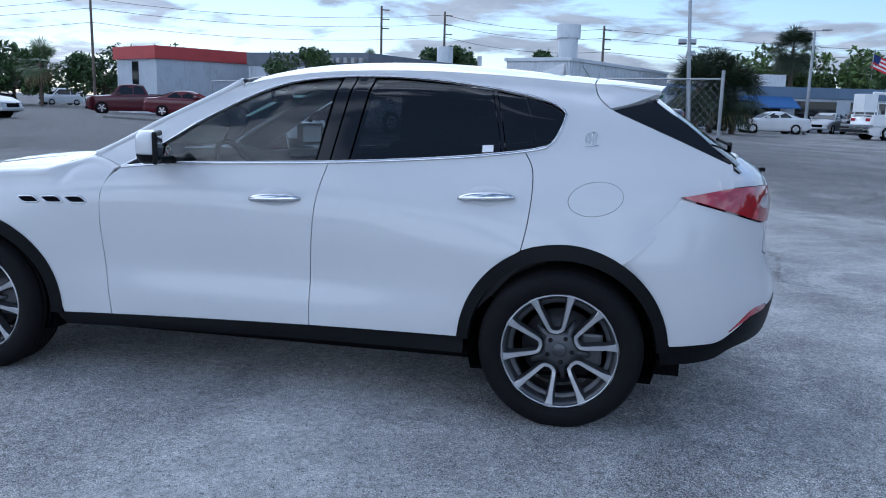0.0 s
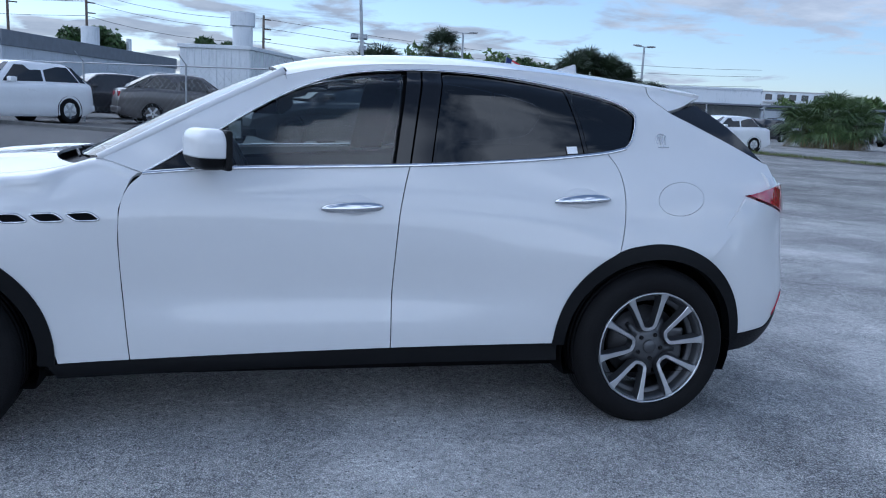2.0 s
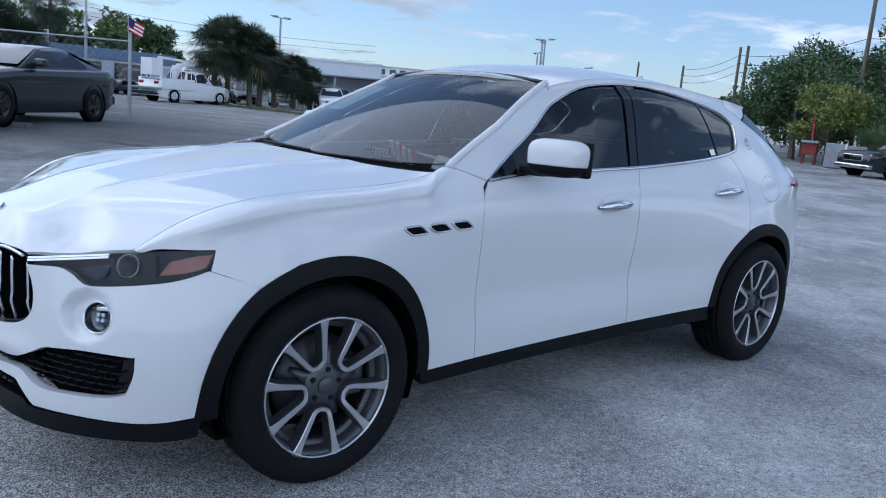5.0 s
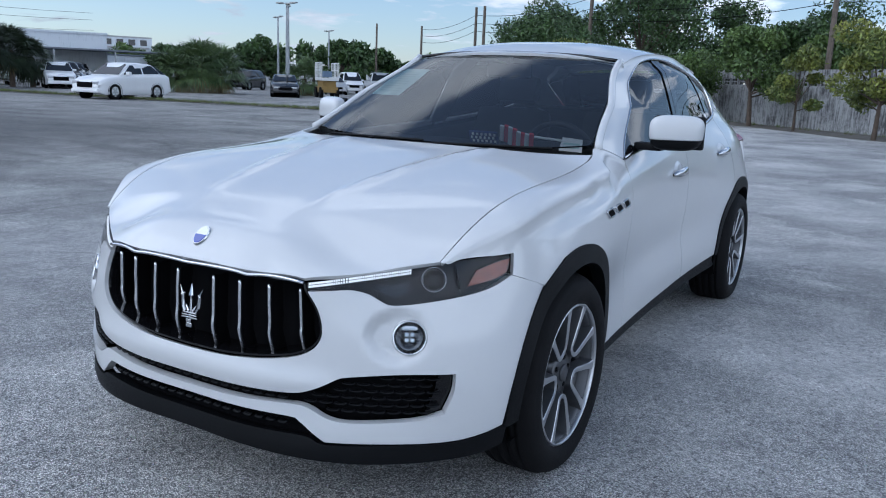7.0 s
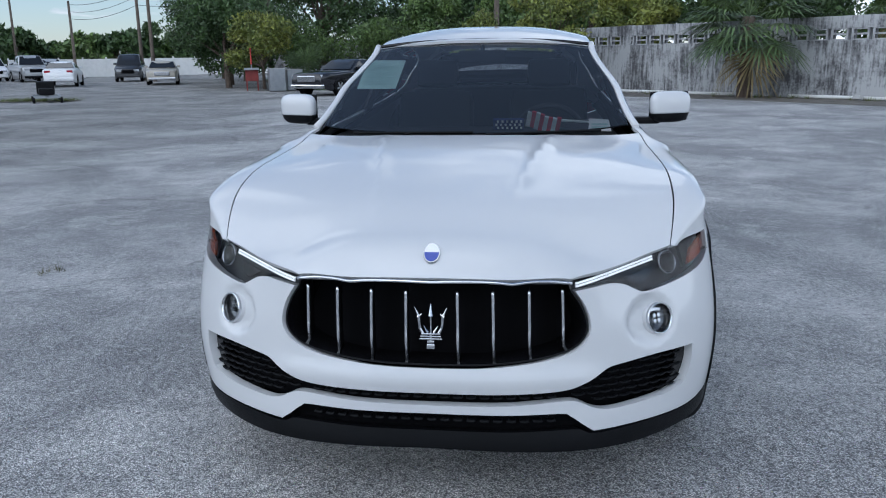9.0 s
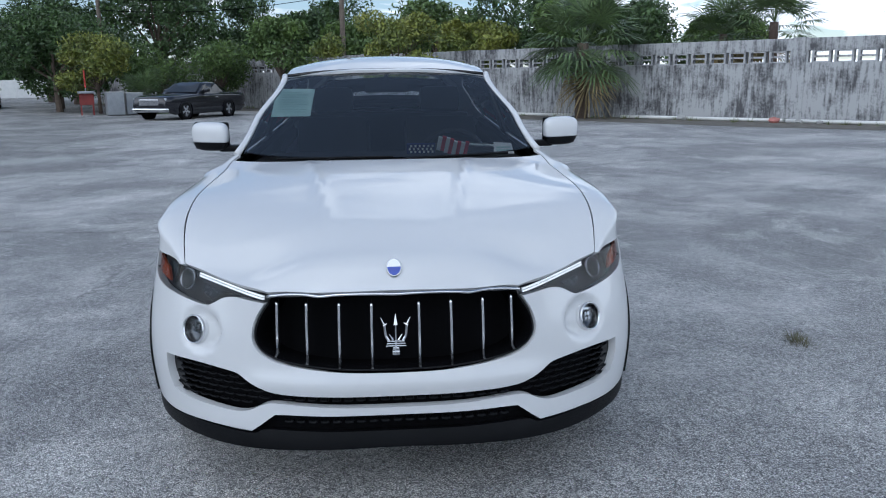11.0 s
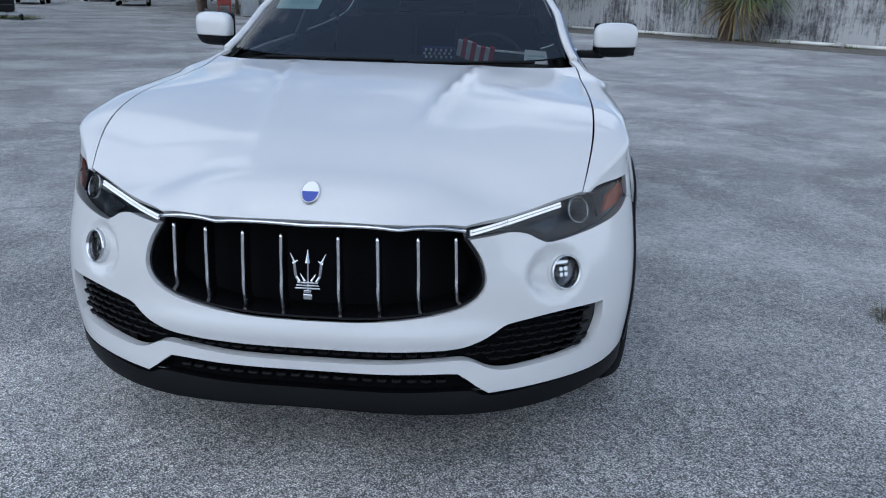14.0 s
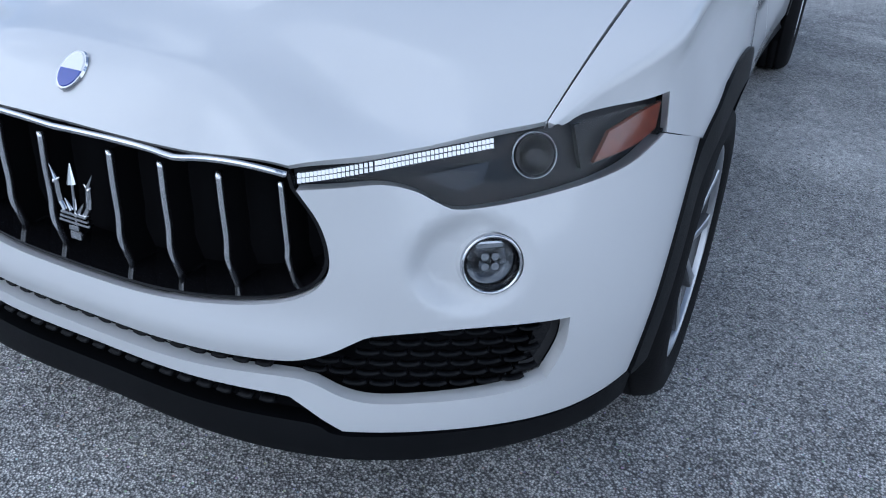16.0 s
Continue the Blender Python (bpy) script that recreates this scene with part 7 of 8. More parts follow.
for z in (6.6, 6.0, 5.4):
    wire((35.2, 1.9, z), (42.0, 15.5, z - 0.1))
    wire((42.0, 15.5, z - 0.1), (53.2, 29.2, z))
    wire((35.2, 1.9, z), (27.5, -22.0, z + 0.2))
    wire((53.2, 29.2, z), (64.0, 41.0, z - 0.3))
for z in (9.6, 8.8, 7.6):
    wire((-90, 66, z), (-43.5, 60, z), 0.8)
    wire((-43.5, 60, z), (-14.5, 72, z), 0.8)
    wire((-14.5, 72, z), (0.3, 72, z - 1.2), 0.6)
    wire((0.3, 72, z - 1.2), (60, 85, z - 1.8), 1.0)

# flag on a far pole
fp = empty("flag_pole", "flag with red and white stripes on a thin pole", "flag", (21.6, 66.8, 0), 0)
fp.scale = (0.72, 0.72, 1.0)
b = bmesh.new()
rod(b, (0, 0, 0), (0, 0, 6.4), 0.05, n=8)
part("pole", b, STEEL, fp)
for k in range(7):
    b = bmesh.new()
    box(b, (0.75 if k < 4 else 0.0), 1.9, -0.02, 0.02, 6.15 - 0.15 * k, 6.30 - 0.15 * k, 0, Matrix.Translation((0, 0, 0)) @ Matrix.Rotation(radians(18), 4, "Y"))
    b.transform(Matrix.Translation((-1.85, 0, 0.15)))
    part("stripe", b, FLAG_RED if k % 2 == 0 else PAPER_WHITE, fp)
b = bmesh.new()
box(b, 0.0, 0.75, -0.02, 0.02, 5.72, 6.30, 0, Matrix.Rotation(radians(18), 4, "Y"))
b.transform(Matrix.Translation((-1.85, 0, 0.15)))
part("canton", b, FLAG_BLUE, fp)

# yard clutter to the north-east
trolley = empty("engine_trolley", "dark steel workshop trolley on small wheels", "trolley", (23.3, 17.8, 0), 35)
b = bmesh.new()
box(b, -0.75, 0.75, -0.05, 0.05, 0.18, 0.26)
box(b, -0.55, 0.55, -0.45, -0.37, 0.18, 0.26)
box(b, -0.75, -0.65, -0.45, 0.45, 0.18, 0.26)
box(b, 0.65, 0.75, -0.45, 0.45, 0.18, 0.26)
part("trolley_frame", b, STEEL, trolley)
b = bmesh.new()
box(b, -0.50, 0.00, -0.25, 0.25, 0.28, 0.52, 0.05)
box(b, 0.05, 0.45, -0.30, 0.30, 0.28, 0.76, 0.06)
part("engine_block", b, BLACK_PLASTIC, trolley)
for x, y in ((-0.7, -0.45), (-0.7, 0.45), (0.7, -0.45), (0.7, 0.45)):
    b = bmesh.new()
    rod(b, (x, y - 0.04, 0.11), (x, y + 0.04, 0.11), 0.11, n=14)
    part("caster", b, RUBBER, trolley)
lift = empty("lift_platform", "yellow scissor lift with a white railed platform", "lift", (40.6, 33.9, 0), 50)
for nm, args, mt in (("chassis", (-1.1, 1.1, -0.55, 0.55, 0.35, 0.75), YELLOW), ("scissor_stack", (-1.0, 1.0, -0.45, 0.45, 0.75, 1.15), YELLOW), ("deck", (-1.2, 1.2, -0.6, 0.6, 1.15, 1.35), PVC), ("control_box", (0.2, 0.9, -0.4, 0.2, 1.4, 1.8), BLUEBAND)):
    add_box(lift, nm, mt, *args)
for x in np.linspace(-1.18, 1.18, 6):
    for y in (-0.58, 0.58):
        b = bmesh.new()
        rod(b, (x, y, 1.35), (x, y, 2.35), 0.03, n=6)
        part("rail_post", b, PVC, lift)
for y in (-0.58, 0.58):
    for z in (1.85, 2.35):
        b = bmesh.new()
        rod(b, (-1.2, y, z), (1.2, y, z), 0.03, n=6)
        part("rail", b, PVC, lift)
for x in (-0.8, 0.8):
    for y in (-0.55, 0.55):
        b = bmesh.new()
        rod(b, (x, y - 0.1, 0.36), (x, y + 0.1, 0.36), 0.36, n=18)
        part("wheel", b, RUBBER, lift)
# bucket truck


# ---- parked vehicles ----
def paint(name, c, rough=0.3, metal=0.0):
    return material(name, c, rough, metal, coat=0.35, vary=0.06, scale=1.5)


P_WHITE, P_SILVER, P_GREY, P_CHAR = paint("far_white_paint", (0.78, 0.79, 0.80)), paint("silver_paint", (0.42, 0.43, 0.44), 0.35, 0.4), paint("grey_brown_paint", (0.10, 0.095, 0.095), 0.3, 0.3), paint("charcoal_paint", (0.022, 0.023, 0.027), 0.22, 0.3)
P_RED, P_BLACK, P_MAROON, P_BEIGE, P_BLUE = paint("red_paint", (0.10, 0.004, 0.012)), paint("black_paint", (0.008, 0.009, 0.013), 0.18), paint("dark_red_paint", (0.07, 0.004, 0.010)), paint("beige_paint", (0.42, 0.39, 0.33)), paint("slate_blue_paint", (0.08, 0.11, 0.15))
P_GREEN = paint("pale_green_paint", (0.38, 0.45, 0.40))
HEADLAMP = material("far_headlamp", (0.55, 0.57, 0.60), 0.1, 0.2, coat=1.0, vary=0.3, scale=30)
KINDS = {
    # length, width, wheel radius, front axle, rear axle, sill; top line; cabin: screen foot, roof front, roof back, rear foot; belt; roof height
    "sedan": dict(L=4.75, W=1.82, R=0.33, fa=0.92, ra=3.72, top=[(0, 0.55), (0.08, 0.68), (0.5, 0.86), (1.35, 0.98), (3.9, 1.06), (4.6, 1.02), (4.75, 0.80)], cab=(1.35, 2.15, 3.15, 4.05), roof=1.44),
    "muscle": dict(L=5.04, W=1.90, R=0.36, fa=0.98, ra=4.03, top=[(0, 0.58), (0.05, 0.78), (0.5, 0.92), (1.55, 1.03), (4.1, 1.10), (4.9, 1.10), (5.04, 0.85)], cab=(1.55, 2.40, 3.55, 4.55), roof=1.46),
    "classic": dict(L=5.10, W=1.85, R=0.34, fa=0.98, ra=3.74, top=[(0, 0.62), (0.02, 0.84), (0.4, 0.90), (1.75, 0.96), (3.9, 0.98), (5.0, 0.93), (5.10, 0.72)], cab=(1.75, 2.35, 3.30, 3.80), roof=1.40),
    "suv": dict(L=4.90, W=1.95, R=0.385, fa=0.90, ra=3.88, top=[(0, 0.60), (0.05, 0.88), (0.5, 1.02), (1.35, 1.12), (4.0, 1.20), (4.8, 1.16), (4.90, 0.80)], cab=(1.35, 2.05, 4.05, 4.78), roof=1.76),
    "cross": dict(L=4.65, W=1.86, R=0.36, fa=0.90, ra=3.60, top=[(0, 0.55), (0.05, 0.80), (0.5, 0.98), (1.2, 1.08), (3.8, 1.18), (4.55, 1.12), (4.65, 0.78)], cab=(1.2, 1.95, 3.55, 4.45), roof=1.67),
    "pickup": dict(L=5.80, W=2.00, R=0.40, fa=0.95, ra=4.65, top=[(0, 0.70), (0.05, 1.00), (0.4, 1.10), (1.5, 1.20), (3.8, 1.26), (5.7, 1.28), (5.80, 0.80)], cab=(1.5, 2.1, 3.55, 3.85), roof=1.92),
    "van": dict(L=4.75, W=1.85, R=0.33, fa=0.85, ra=3.75, top=[(0, 0.55), (0.05, 0.85), (0.4, 1.0), (0.9, 1.12), (4.0, 1.15), (4.7, 1.10), (4.75, 0.7)], cab=(0.9, 1.75, 4.45, 4.72), roof=1.90),
}


def far_wheel(parent, x, y, s, R, spoke=None):
    w = new("wheel")
    w.parent = parent
    w.matrix_local = pose(x, y, R, 0, 0, 0 if s < 0 else 180)
    v, f = lathe([(R * 0.64, 0.085), (R * 0.72, 0.105), (R * 0.92, 0.10), (R, 0.07), (R, -0.08), (R * 0.9, -0.10), (R * 0.6, -0.09)], 28)
    mesh_object("tyre", v, f, RUBBER, w)
    v, f = lathe([(R * 0.66, 0.08), (R * 0.62, 0.085), (R * 0.60, 0.05), (R * 0.5, 0.02), (R * 0.15, 0.02)], 24)
    mesh_object("rim", v, f, GREY_ALLOY, w)
    bm = bmesh.new()
    for k in range(5):
        box(bm, 0.02, R * 0.64, -0.088, -0.05, -0.035, 0.035, 0.008, Matrix.Rotation(radians(72 * k + 18), 4, "Y"))
    part("spokes", bm, spoke or SATIN, w)
    return w


def vehicle(name, kind, at, turn, coat, label, category="car", hood_up=False, arches=False, bars=False, group="parked vehicles", glass=None):
    """A parked vehicle of one of the kinds; its nose points along -x before the turn."""
    k = KINDS[kind]
    L, W, R, roof = k["L"], k["W"], k["R"], k["roof"]
    z0 = float(ground_z(at[0], at[1]))
    car = empty(name, label, category, (at[0], at[1], z0), turn, group)
    tx, tz = [p[0] for p in k["top"]], [p[1] for p in k["top"]]
    c0, c1, c2, c3 = k["cab"]
    xs = np.unique(np.r_[np.linspace(0, L, 30), tx, c0, c1, c2, c3])
    body, cab_pts = [], []
    nx = 9

    def plan(x):
        return W / 2 * (1 - 0.20 * (1 - min(x / 0.55, 1)) ** 2 - 0.14 * (1 - min((L - x) / 0.5, 1)) ** 2)

    def sill(x):
        return 0.20 + 0.13 * max(0, 1 - x / 0.4) + 0.15 * max(0, 1 - (L - x) / 0.5)
    verts, faces = [], []
    for x in xs:
        w, zt, zb = plan(x), float(np.interp(x, tx, tz)), sill(x)
        zm = zb + (zt - zb) * 0.55
        ring = [(w * 0.92, zb), (w * 0.985, zb + 0.07), (w * 0.968, zb + (zt - zb) * 0.34), (w * 0.985, zm), (w, zt - 0.15), (w * 0.985, zt - 0.09), (w * 0.945, zt - 0.03), (w * 0.86, zt), (0.0, zt + 0.035)]
        for y, z in ring:
            verts.append((x - L / 2, -y, z))
        for y, z in ring[-2::-1]:
            verts.append((x - L / 2, y, z))
    m = 17
    for i in range(len(xs) - 1):
        for j in range(m - 1):
            faces.append((i * m + j, i * m + j + 1, i * m + m + j + 1, i * m + m + j))
    faces += [tuple(range(m))[::-1], tuple(range((len(xs) - 1) * m, len(xs) * m))]
    mesh_object("body", verts, faces, coat, car)
    # cabin shell
    bz = float(np.interp((c0 + c3) / 2, tx, tz)) - 0.01

    def cabin(grow, z_lo, mat, nm, x_a, x_b, x_c, x_d, top):
        wb, wt = W / 2 * 0.93 + grow, W / 2 * 0.74 + grow
        vs = []
        st = [(x_a, z_lo(x_a), wb), (x_b, top, wt), (x_b + 0.25, top + 0.035, wt), ((x_b + x_c) / 2, top + 0.05, wt), (x_c - 0.2, top + 0.03, wt), (x_c, top - 0.01, wt * 0.98), (x_d, z_lo(x_d), wb * 0.97)]
        fs = []
        for x, z, w in st:
            zl = z_lo(x)
            wl = W / 2 * 0.93 + grow
            zz = max(z, zl)
            h = min(0.07, zz - zl)
            half = [(wl, zl), (w + (wl - w) * h / max(zz - zl, 0.01), zz - h), (w * 0.965, zz - h * 0.25), (w * 0.88, zz + 0.008), (w * 0.5, zz + 0.026)]
            vs += [(x - L / 2, -a, b) for a, b in half] + [(x - L / 2, a, b) for a, b in half[::-1]]
        for i in range(len(st) - 1):
            for j in range(9):
                fs.append((i * 10 + j, i * 10 + j + 1, i * 10 + 11 + j, i * 10 + 10 + j))
        return mesh_object(nm, vs, fs, mat, car)

    def low(x):
        return float(np.interp(x, tx, tz)) - 0.03
    cabin(0.0, low, coat, "cabin", c0, c1, c2, c3, roof - 0.05)

    def side_glass(x_lo0, x_hi0, x_hi1, x_lo1):
        """Window pane on both sides between given feet and heads."""
        for s in (-1, 1):
            q = []
            for x, h in ((x_lo0, 0.08), (x_lo1, 0.08), (x_hi1, 0.90), (x_hi0, 0.90)):
                zl, zt = low(x) + 0.03, roof - 0.05
                z = zl + (zt - zl) * h
                f = (z - low(x)) / max(zt - low(x), 0.01)
                w = W / 2 * (0.93 + (0.74 - 0.93) * f) + 0.006
                q.append((x - L / 2, s * w, z))
            if s > 0:
                q = q[::-1]
            flat_quad("side_window", q, glass or SEALED, car, thick=0.004)
    span = c2 - c1
    mid = c1 + span * (0.50 if kind != "pickup" else 0.55)
    a = (c1 - c0) * 0.9
    side_glass(c0 + 0.30, c1 + 0.10, mid - 0.04, mid - 0.04)
    if kind == "van":
        side_glass(mid + 0.04, mid + 0.04, mid + 0.6, mid + 0.6)
    else:
        side_glass(mid + 0.04, mid + 0.04, c2 - 0.08, c2 + (c3 - c2) * 0.35)
        if kind in ("suv", "cross"):
            side_glass(c2 + (c3 - c2) * 0.42, c2 + 0.0, c2 + 0.10, c3 - 0.22)
    for xa, xb, s in ((c0, c1, -1), (c3, c2, 1)):
        wl, wt = W / 2 * 0.86, W / 2 * 0.68
        zl, zt = low(xa) + 0.07, roof - 0.06
        e = 0.012
        q = [(xa - L / 2 + (xb - xa) * 0.08, -wl, zl), (xa - L / 2 + (xb - xa) * 0.08, wl, zl), (xb - L / 2, wt, zt), (xb - L / 2, -wt, zt)]
        n = Vector((q[1][0] - q[0][0], q[1][1] - q[0][1], q[1][2] - q[0][2])).cross(Vector(q[3]) - Vector(q[0])).normalized()
        if n.x * s < 0:
            n = -n
        q = [tuple(Vector(v) + n * 0.020) for v in q]
        flat_quad("windscreen" if s < 0 else "rear_window", q if s < 0 else q[::-1], glass or SEALED, car, thick=0.004)
    for x in (k["fa"], k["ra"]):
        for s in (-1, 1):
            v, f = lathe([(R * 1.16, 0.0), (R * 1.16, -0.12), (0.0, -0.12)], 26)
            arch = mesh_object("wheel_arch", [(x - L / 2 + p[0], s * (plan(x) + 0.004 - (p[1] if p[1] > 0 else 0)), p[2] + R) for p in v], f, BLACK_PLASTIC if arches else DARK, car)
            far_wheel(car, x - L / 2, s * (plan(x) - 0.095), s, R, GLOSS_BLACK if kind == "muscle" else None)
    zf = float(np.interp(0.1, tx, tz))
    for s in (-1, 1):
        b = bmesh.new()
        box(b, 0.02 - L / 2, 0.30 - L / 2, s * W * 0.30 - W * 0.11, s * W * 0.30 + W * 0.11, zf - 0.17, zf - 0.02, 0.03)
        part("headlight", b, HEADLAMP, car)
        b = bmesh.new()
        zr = float(np.interp(L - 0.15, tx, tz))
        box(b, L / 2 - 0.24, L / 2 - 0.02, s * W * 0.33 - W * 0.09, s * W * 0.33 + W * 0.09, zr - 0.24, zr - 0.06, 0.03)
        part("taillight", b, RED_LENS, car)
        b = bmesh.new()
        box(b, c0 + 0.42 - L / 2, c0 + 0.62 - L / 2, s * (W / 2 + 0.03) - 0.10, s * (W / 2 + 0.03) + 0.10, low(c0) + 0.08, low(c0) + 0.22, 0.04)
        part("door_mirror", b, coat, car)
        b = bmesh.new()
        box(b, c0 + 1.1 - L / 2, c0 + 1.3 - L / 2, s * W / 2 - 0.012, s * W / 2 + 0.012, low(c0) - 0.14, low(c0) - 0.11, 0.006)
        part("door_handle", b, CHROME if kind == "classic" else coat, car)
    b = bmesh.new()
    box(b, -0.03 - L / 2, 0.10 - L / 2, -W * 0.24, W * 0.24, zf - 0.30, zf - 0.06, 0.03)
    part("grille", b, DARK if kind != "classic" else CHROME, car)
    b = bmesh.new()
    box(b, -0.05 - L / 2, 0.25 - L / 2, -W * 0.43, W * 0.43, 0.30, 0.46, 0.05)
    part("front_bumper", b, CHROME if kind in ("classic",) else (BLACK_PLASTIC if kind in ("suv", "pickup", "muscle") else coat), car)
    b = bmesh.new()
    box(b, L / 2 - 0.22, L / 2 + 0.05, -W * 0.44, W * 0.44, 0.36, 0.56, 0.05)
    part("rear_bumper", b, CHROME if kind in ("classic", "pickup") else coat, car)
    if bars:
        for s in (-1, 1):
            b = bmesh.new()
            box(b, c1 + 0.2 - L / 2, c2 - 0.1 - L / 2, s * W * 0.33 - 0.02, s * W * 0.33 + 0.02, roof + 0.01, roof + 0.05, 0.015)
            part("roof_bar", b, SATIN, car)
    if hood_up:
        b = bmesh.new()
        box(b, 0.0, 1.25, -W * 0.42, W * 0.42, -0.02, 0.02, 0.01, pose(1.30 - L / 2, 0, zf + 0.12, 0, 115, 0))
        part("raised_hood", b, coat, car)
    if kind == "pickup":
        b = bmesh.new()
        box(b, c3 + 0.1 - L / 2, L / 2 - 0.12, -W * 0.42, W * 0.42, 1.20, 1.32, 0.01)
        part("load_bed", b, DARK, car)
    return car


vehicle("white_suv", "suv", (-7.4, 21.9), math.degrees(math.atan2(2.4, 1.74)), P_WHITE, "white suv with dark glass and roof bars", arches=True, bars=True)
vehicle("charcoal_sedan", "muscle", (0.94, 14.65), math.degrees(math.atan2(2.07, 2.24)), P_CHAR, "dark grey muscle sedan on black wheels, behind the kerb")
vehicle("grey_suv", "cross", (-2.6, 25.2), 196, P_GREY, "brown-grey compact suv behind the fence", bars=True)
vehicle("dark_car", "cross", (-6.0, 29.0), 30, P_BLACK, "black hatchback parked under a tree behind the fence")
vehicle("red_pickup", "pickup", (-29.8, 44.5), 35, P_MAROON, "dark red pickup truck in the far row", "truck")
vehicle("red_sedan", "sedan", (-22.0, 38.0), 195, P_RED, "dark red sedan seen from behind")
vehicle("silver_car", "sedan", (-25.6, 25.2), 188, P_SILVER, "silver coupe on black wheels")
vehicle("white_van", "van", (-62, 80), 62, P_WHITE, "white delivery van on the far side of the lot", "van")
vehicle("blue_pickup", "pickup", (-62, 68), 230, P_CHAR, "dark pickup truck seen from behind", "truck")
for x, y, kk, cc in ((-33, 58, "cross", P_SILVER), (-29, 58, "sedan", P_CHAR), (-25, 60, "suv", P_CHAR), (-20.5, 60, "sedan", P_SILVER)):
    vehicle("row_car", kk, (x, y), 20 if kk != "sedan" else 200, cc, "car in the far row by the building")
for x, y, kk, cc, tr in ((-24.2, 47.2, "cross", P_CHAR, 62), (-21.6, 46.8, "suv", P_CHAR, 64), (-19.0, 46.3, "suv", P_SILVER, 66), (-16.5, 45.9, "cross", P_WHITE, 66), (-14.0, 45.4, "suv", P_WHITE, 66), (-11.6, 45.0, "sedan", P_SILVER, 66)):
    vehicle("row_car", kk, (x, y), tr, cc, "car in the close row before the workshop")
vehicle("white_sedan", "sedan", (11.9, 53.0), 10, P_WHITE, "white compact sedan on black wheels")
for i, (x, y, kk, cc, tr) in enumerate(((7.6, 56.5, "suv", P_BLACK, 12), (16.8, 59.0, "sedan", P_SILVER, 60), (19.2, 58.5, "pickup", P_CHAR, 62), (22.0, 58.0, "sedan", P_WHITE, 64), (24.6, 57.0, "suv", P_SILVER, 66), (27.5, 60.0, "sedan", P_CHAR, 66), (13.5, 61.0, "sedan", P_BLUE, 60), (25.2, 52.6, "sedan", P_BLACK, 68), (31.8, 51.5, "sedan", P_BLACK, 64))):
    vehicle("lot_car", kk, (x, y), tr, cc, "used car in a close row on the lot")
vehicle("old_pale_car", "classic", (29.3, 54.5), 62, P_GREEN, "pale green vintage car with a chrome bumper")
vehicle("white_crossover", "cross", (21.7, 31.1), 8, P_WHITE, "white crossover with dark glass by the grass strip", arches=False)
vehicle("open_hood_car", "sedan", (37.4, 34.9), 43, P_BLACK, "black sedan with its hood raised", hood_up=True)
vehicle("white_coupe", "sedan", (42.0, 28.6), 205, P_WHITE, "white sedan seen from behind")
vehicle("black_suv", "suv", (50.5, 51.0), 20, P_BLACK, "black boxy suv behind the palm")
vehicle("black_suv", "suv", (38.5, 52.5), 20, P_BLACK, "black boxy suv behind the palm")
for i, (x, y, kk, cc, tr) in enumerate(((56.0, 43.5, "van", P_WHITE, 46), (53.5, 38.5, "pickup", P_SILVER, 44), (58.5, 40.0, "cross", P_SILVER, 48), (51.0, 41.5, "sedan", P_SILVER, 46), (62, 45, "sedan", P_SILVER, 40))):
    vehicle("lot_car", kk, (x, y), tr, cc, "car in the row beyond the trailer")
for i in range(9):
    vehicle("row_car", ("cross", "sedan", "suv")[i % 3], (29.5 + 1.75 * i, 47.5 + 2.2 * i), 60, (P_WHITE, P_SILVER, P_CHAR, P_BLACK)[(i * 3) % 4], "car in the long row on the lot")
vehicle("black_classic", "classic", (28.6, 7.75), math.degrees(math.atan2(-1.4, 3.05)), P_BLACK, "black two-door classic car by the bushes")
vehicle("tan_sedan", "classic", (44.0, 23.2), 24, P_BEIGE, "pale tan old sedan by the fence")
vehicle("dark_van", "van", (52.0, 29.5), 22, P_CHAR, "dark grey van parked along the white fence", "van")
truck = vehicle("bucket_truck", "pickup", (18.0, 46.3), 199, P_WHITE, "white service truck with a folded bucket lift", "truck", group="")
for nm, args, mt in (("tool_locker", (0.25, 2.75, -1.06, -0.72, 0.78, 1.42), P_WHITE), ("tool_locker", (0.25, 2.75, 0.72, 1.06, 0.78, 1.42), P_WHITE), ("tail_bed", (2.75, 3.35, -1.04, 1.04, 0.72, 0.86), STEEL), ("lift_post", (0.55, 0.95, -0.22, 0.22, 1.25, 2.25), P_WHITE),
                     ("boom_rest", (-0.72, -0.60, -0.7, 0.7, 1.9, 2.25), STEEL), ("rear_bar", (3.3, 3.45, -1.0, 1.0, 0.42, 0.62), P_CHAR), ("beacon", (-0.1, 0.1, -0.1, 0.1, 1.93, 2.05), YELLOW)):
    add_box(truck, nm, mt, *args, bevel=0.03)
for a, c, r in (((0.75, 0.0, 2.25), (-1.35, 0.0, 2.38), 0.12), ((-1.3, 0.16, 2.45), (2.35, 0.16, 2.62), 0.09)):
    b = bmesh.new()
    rod(b, a, c, r, r * 0.85, 10)
    part("boom", b, P_WHITE, truck, smooth=True)
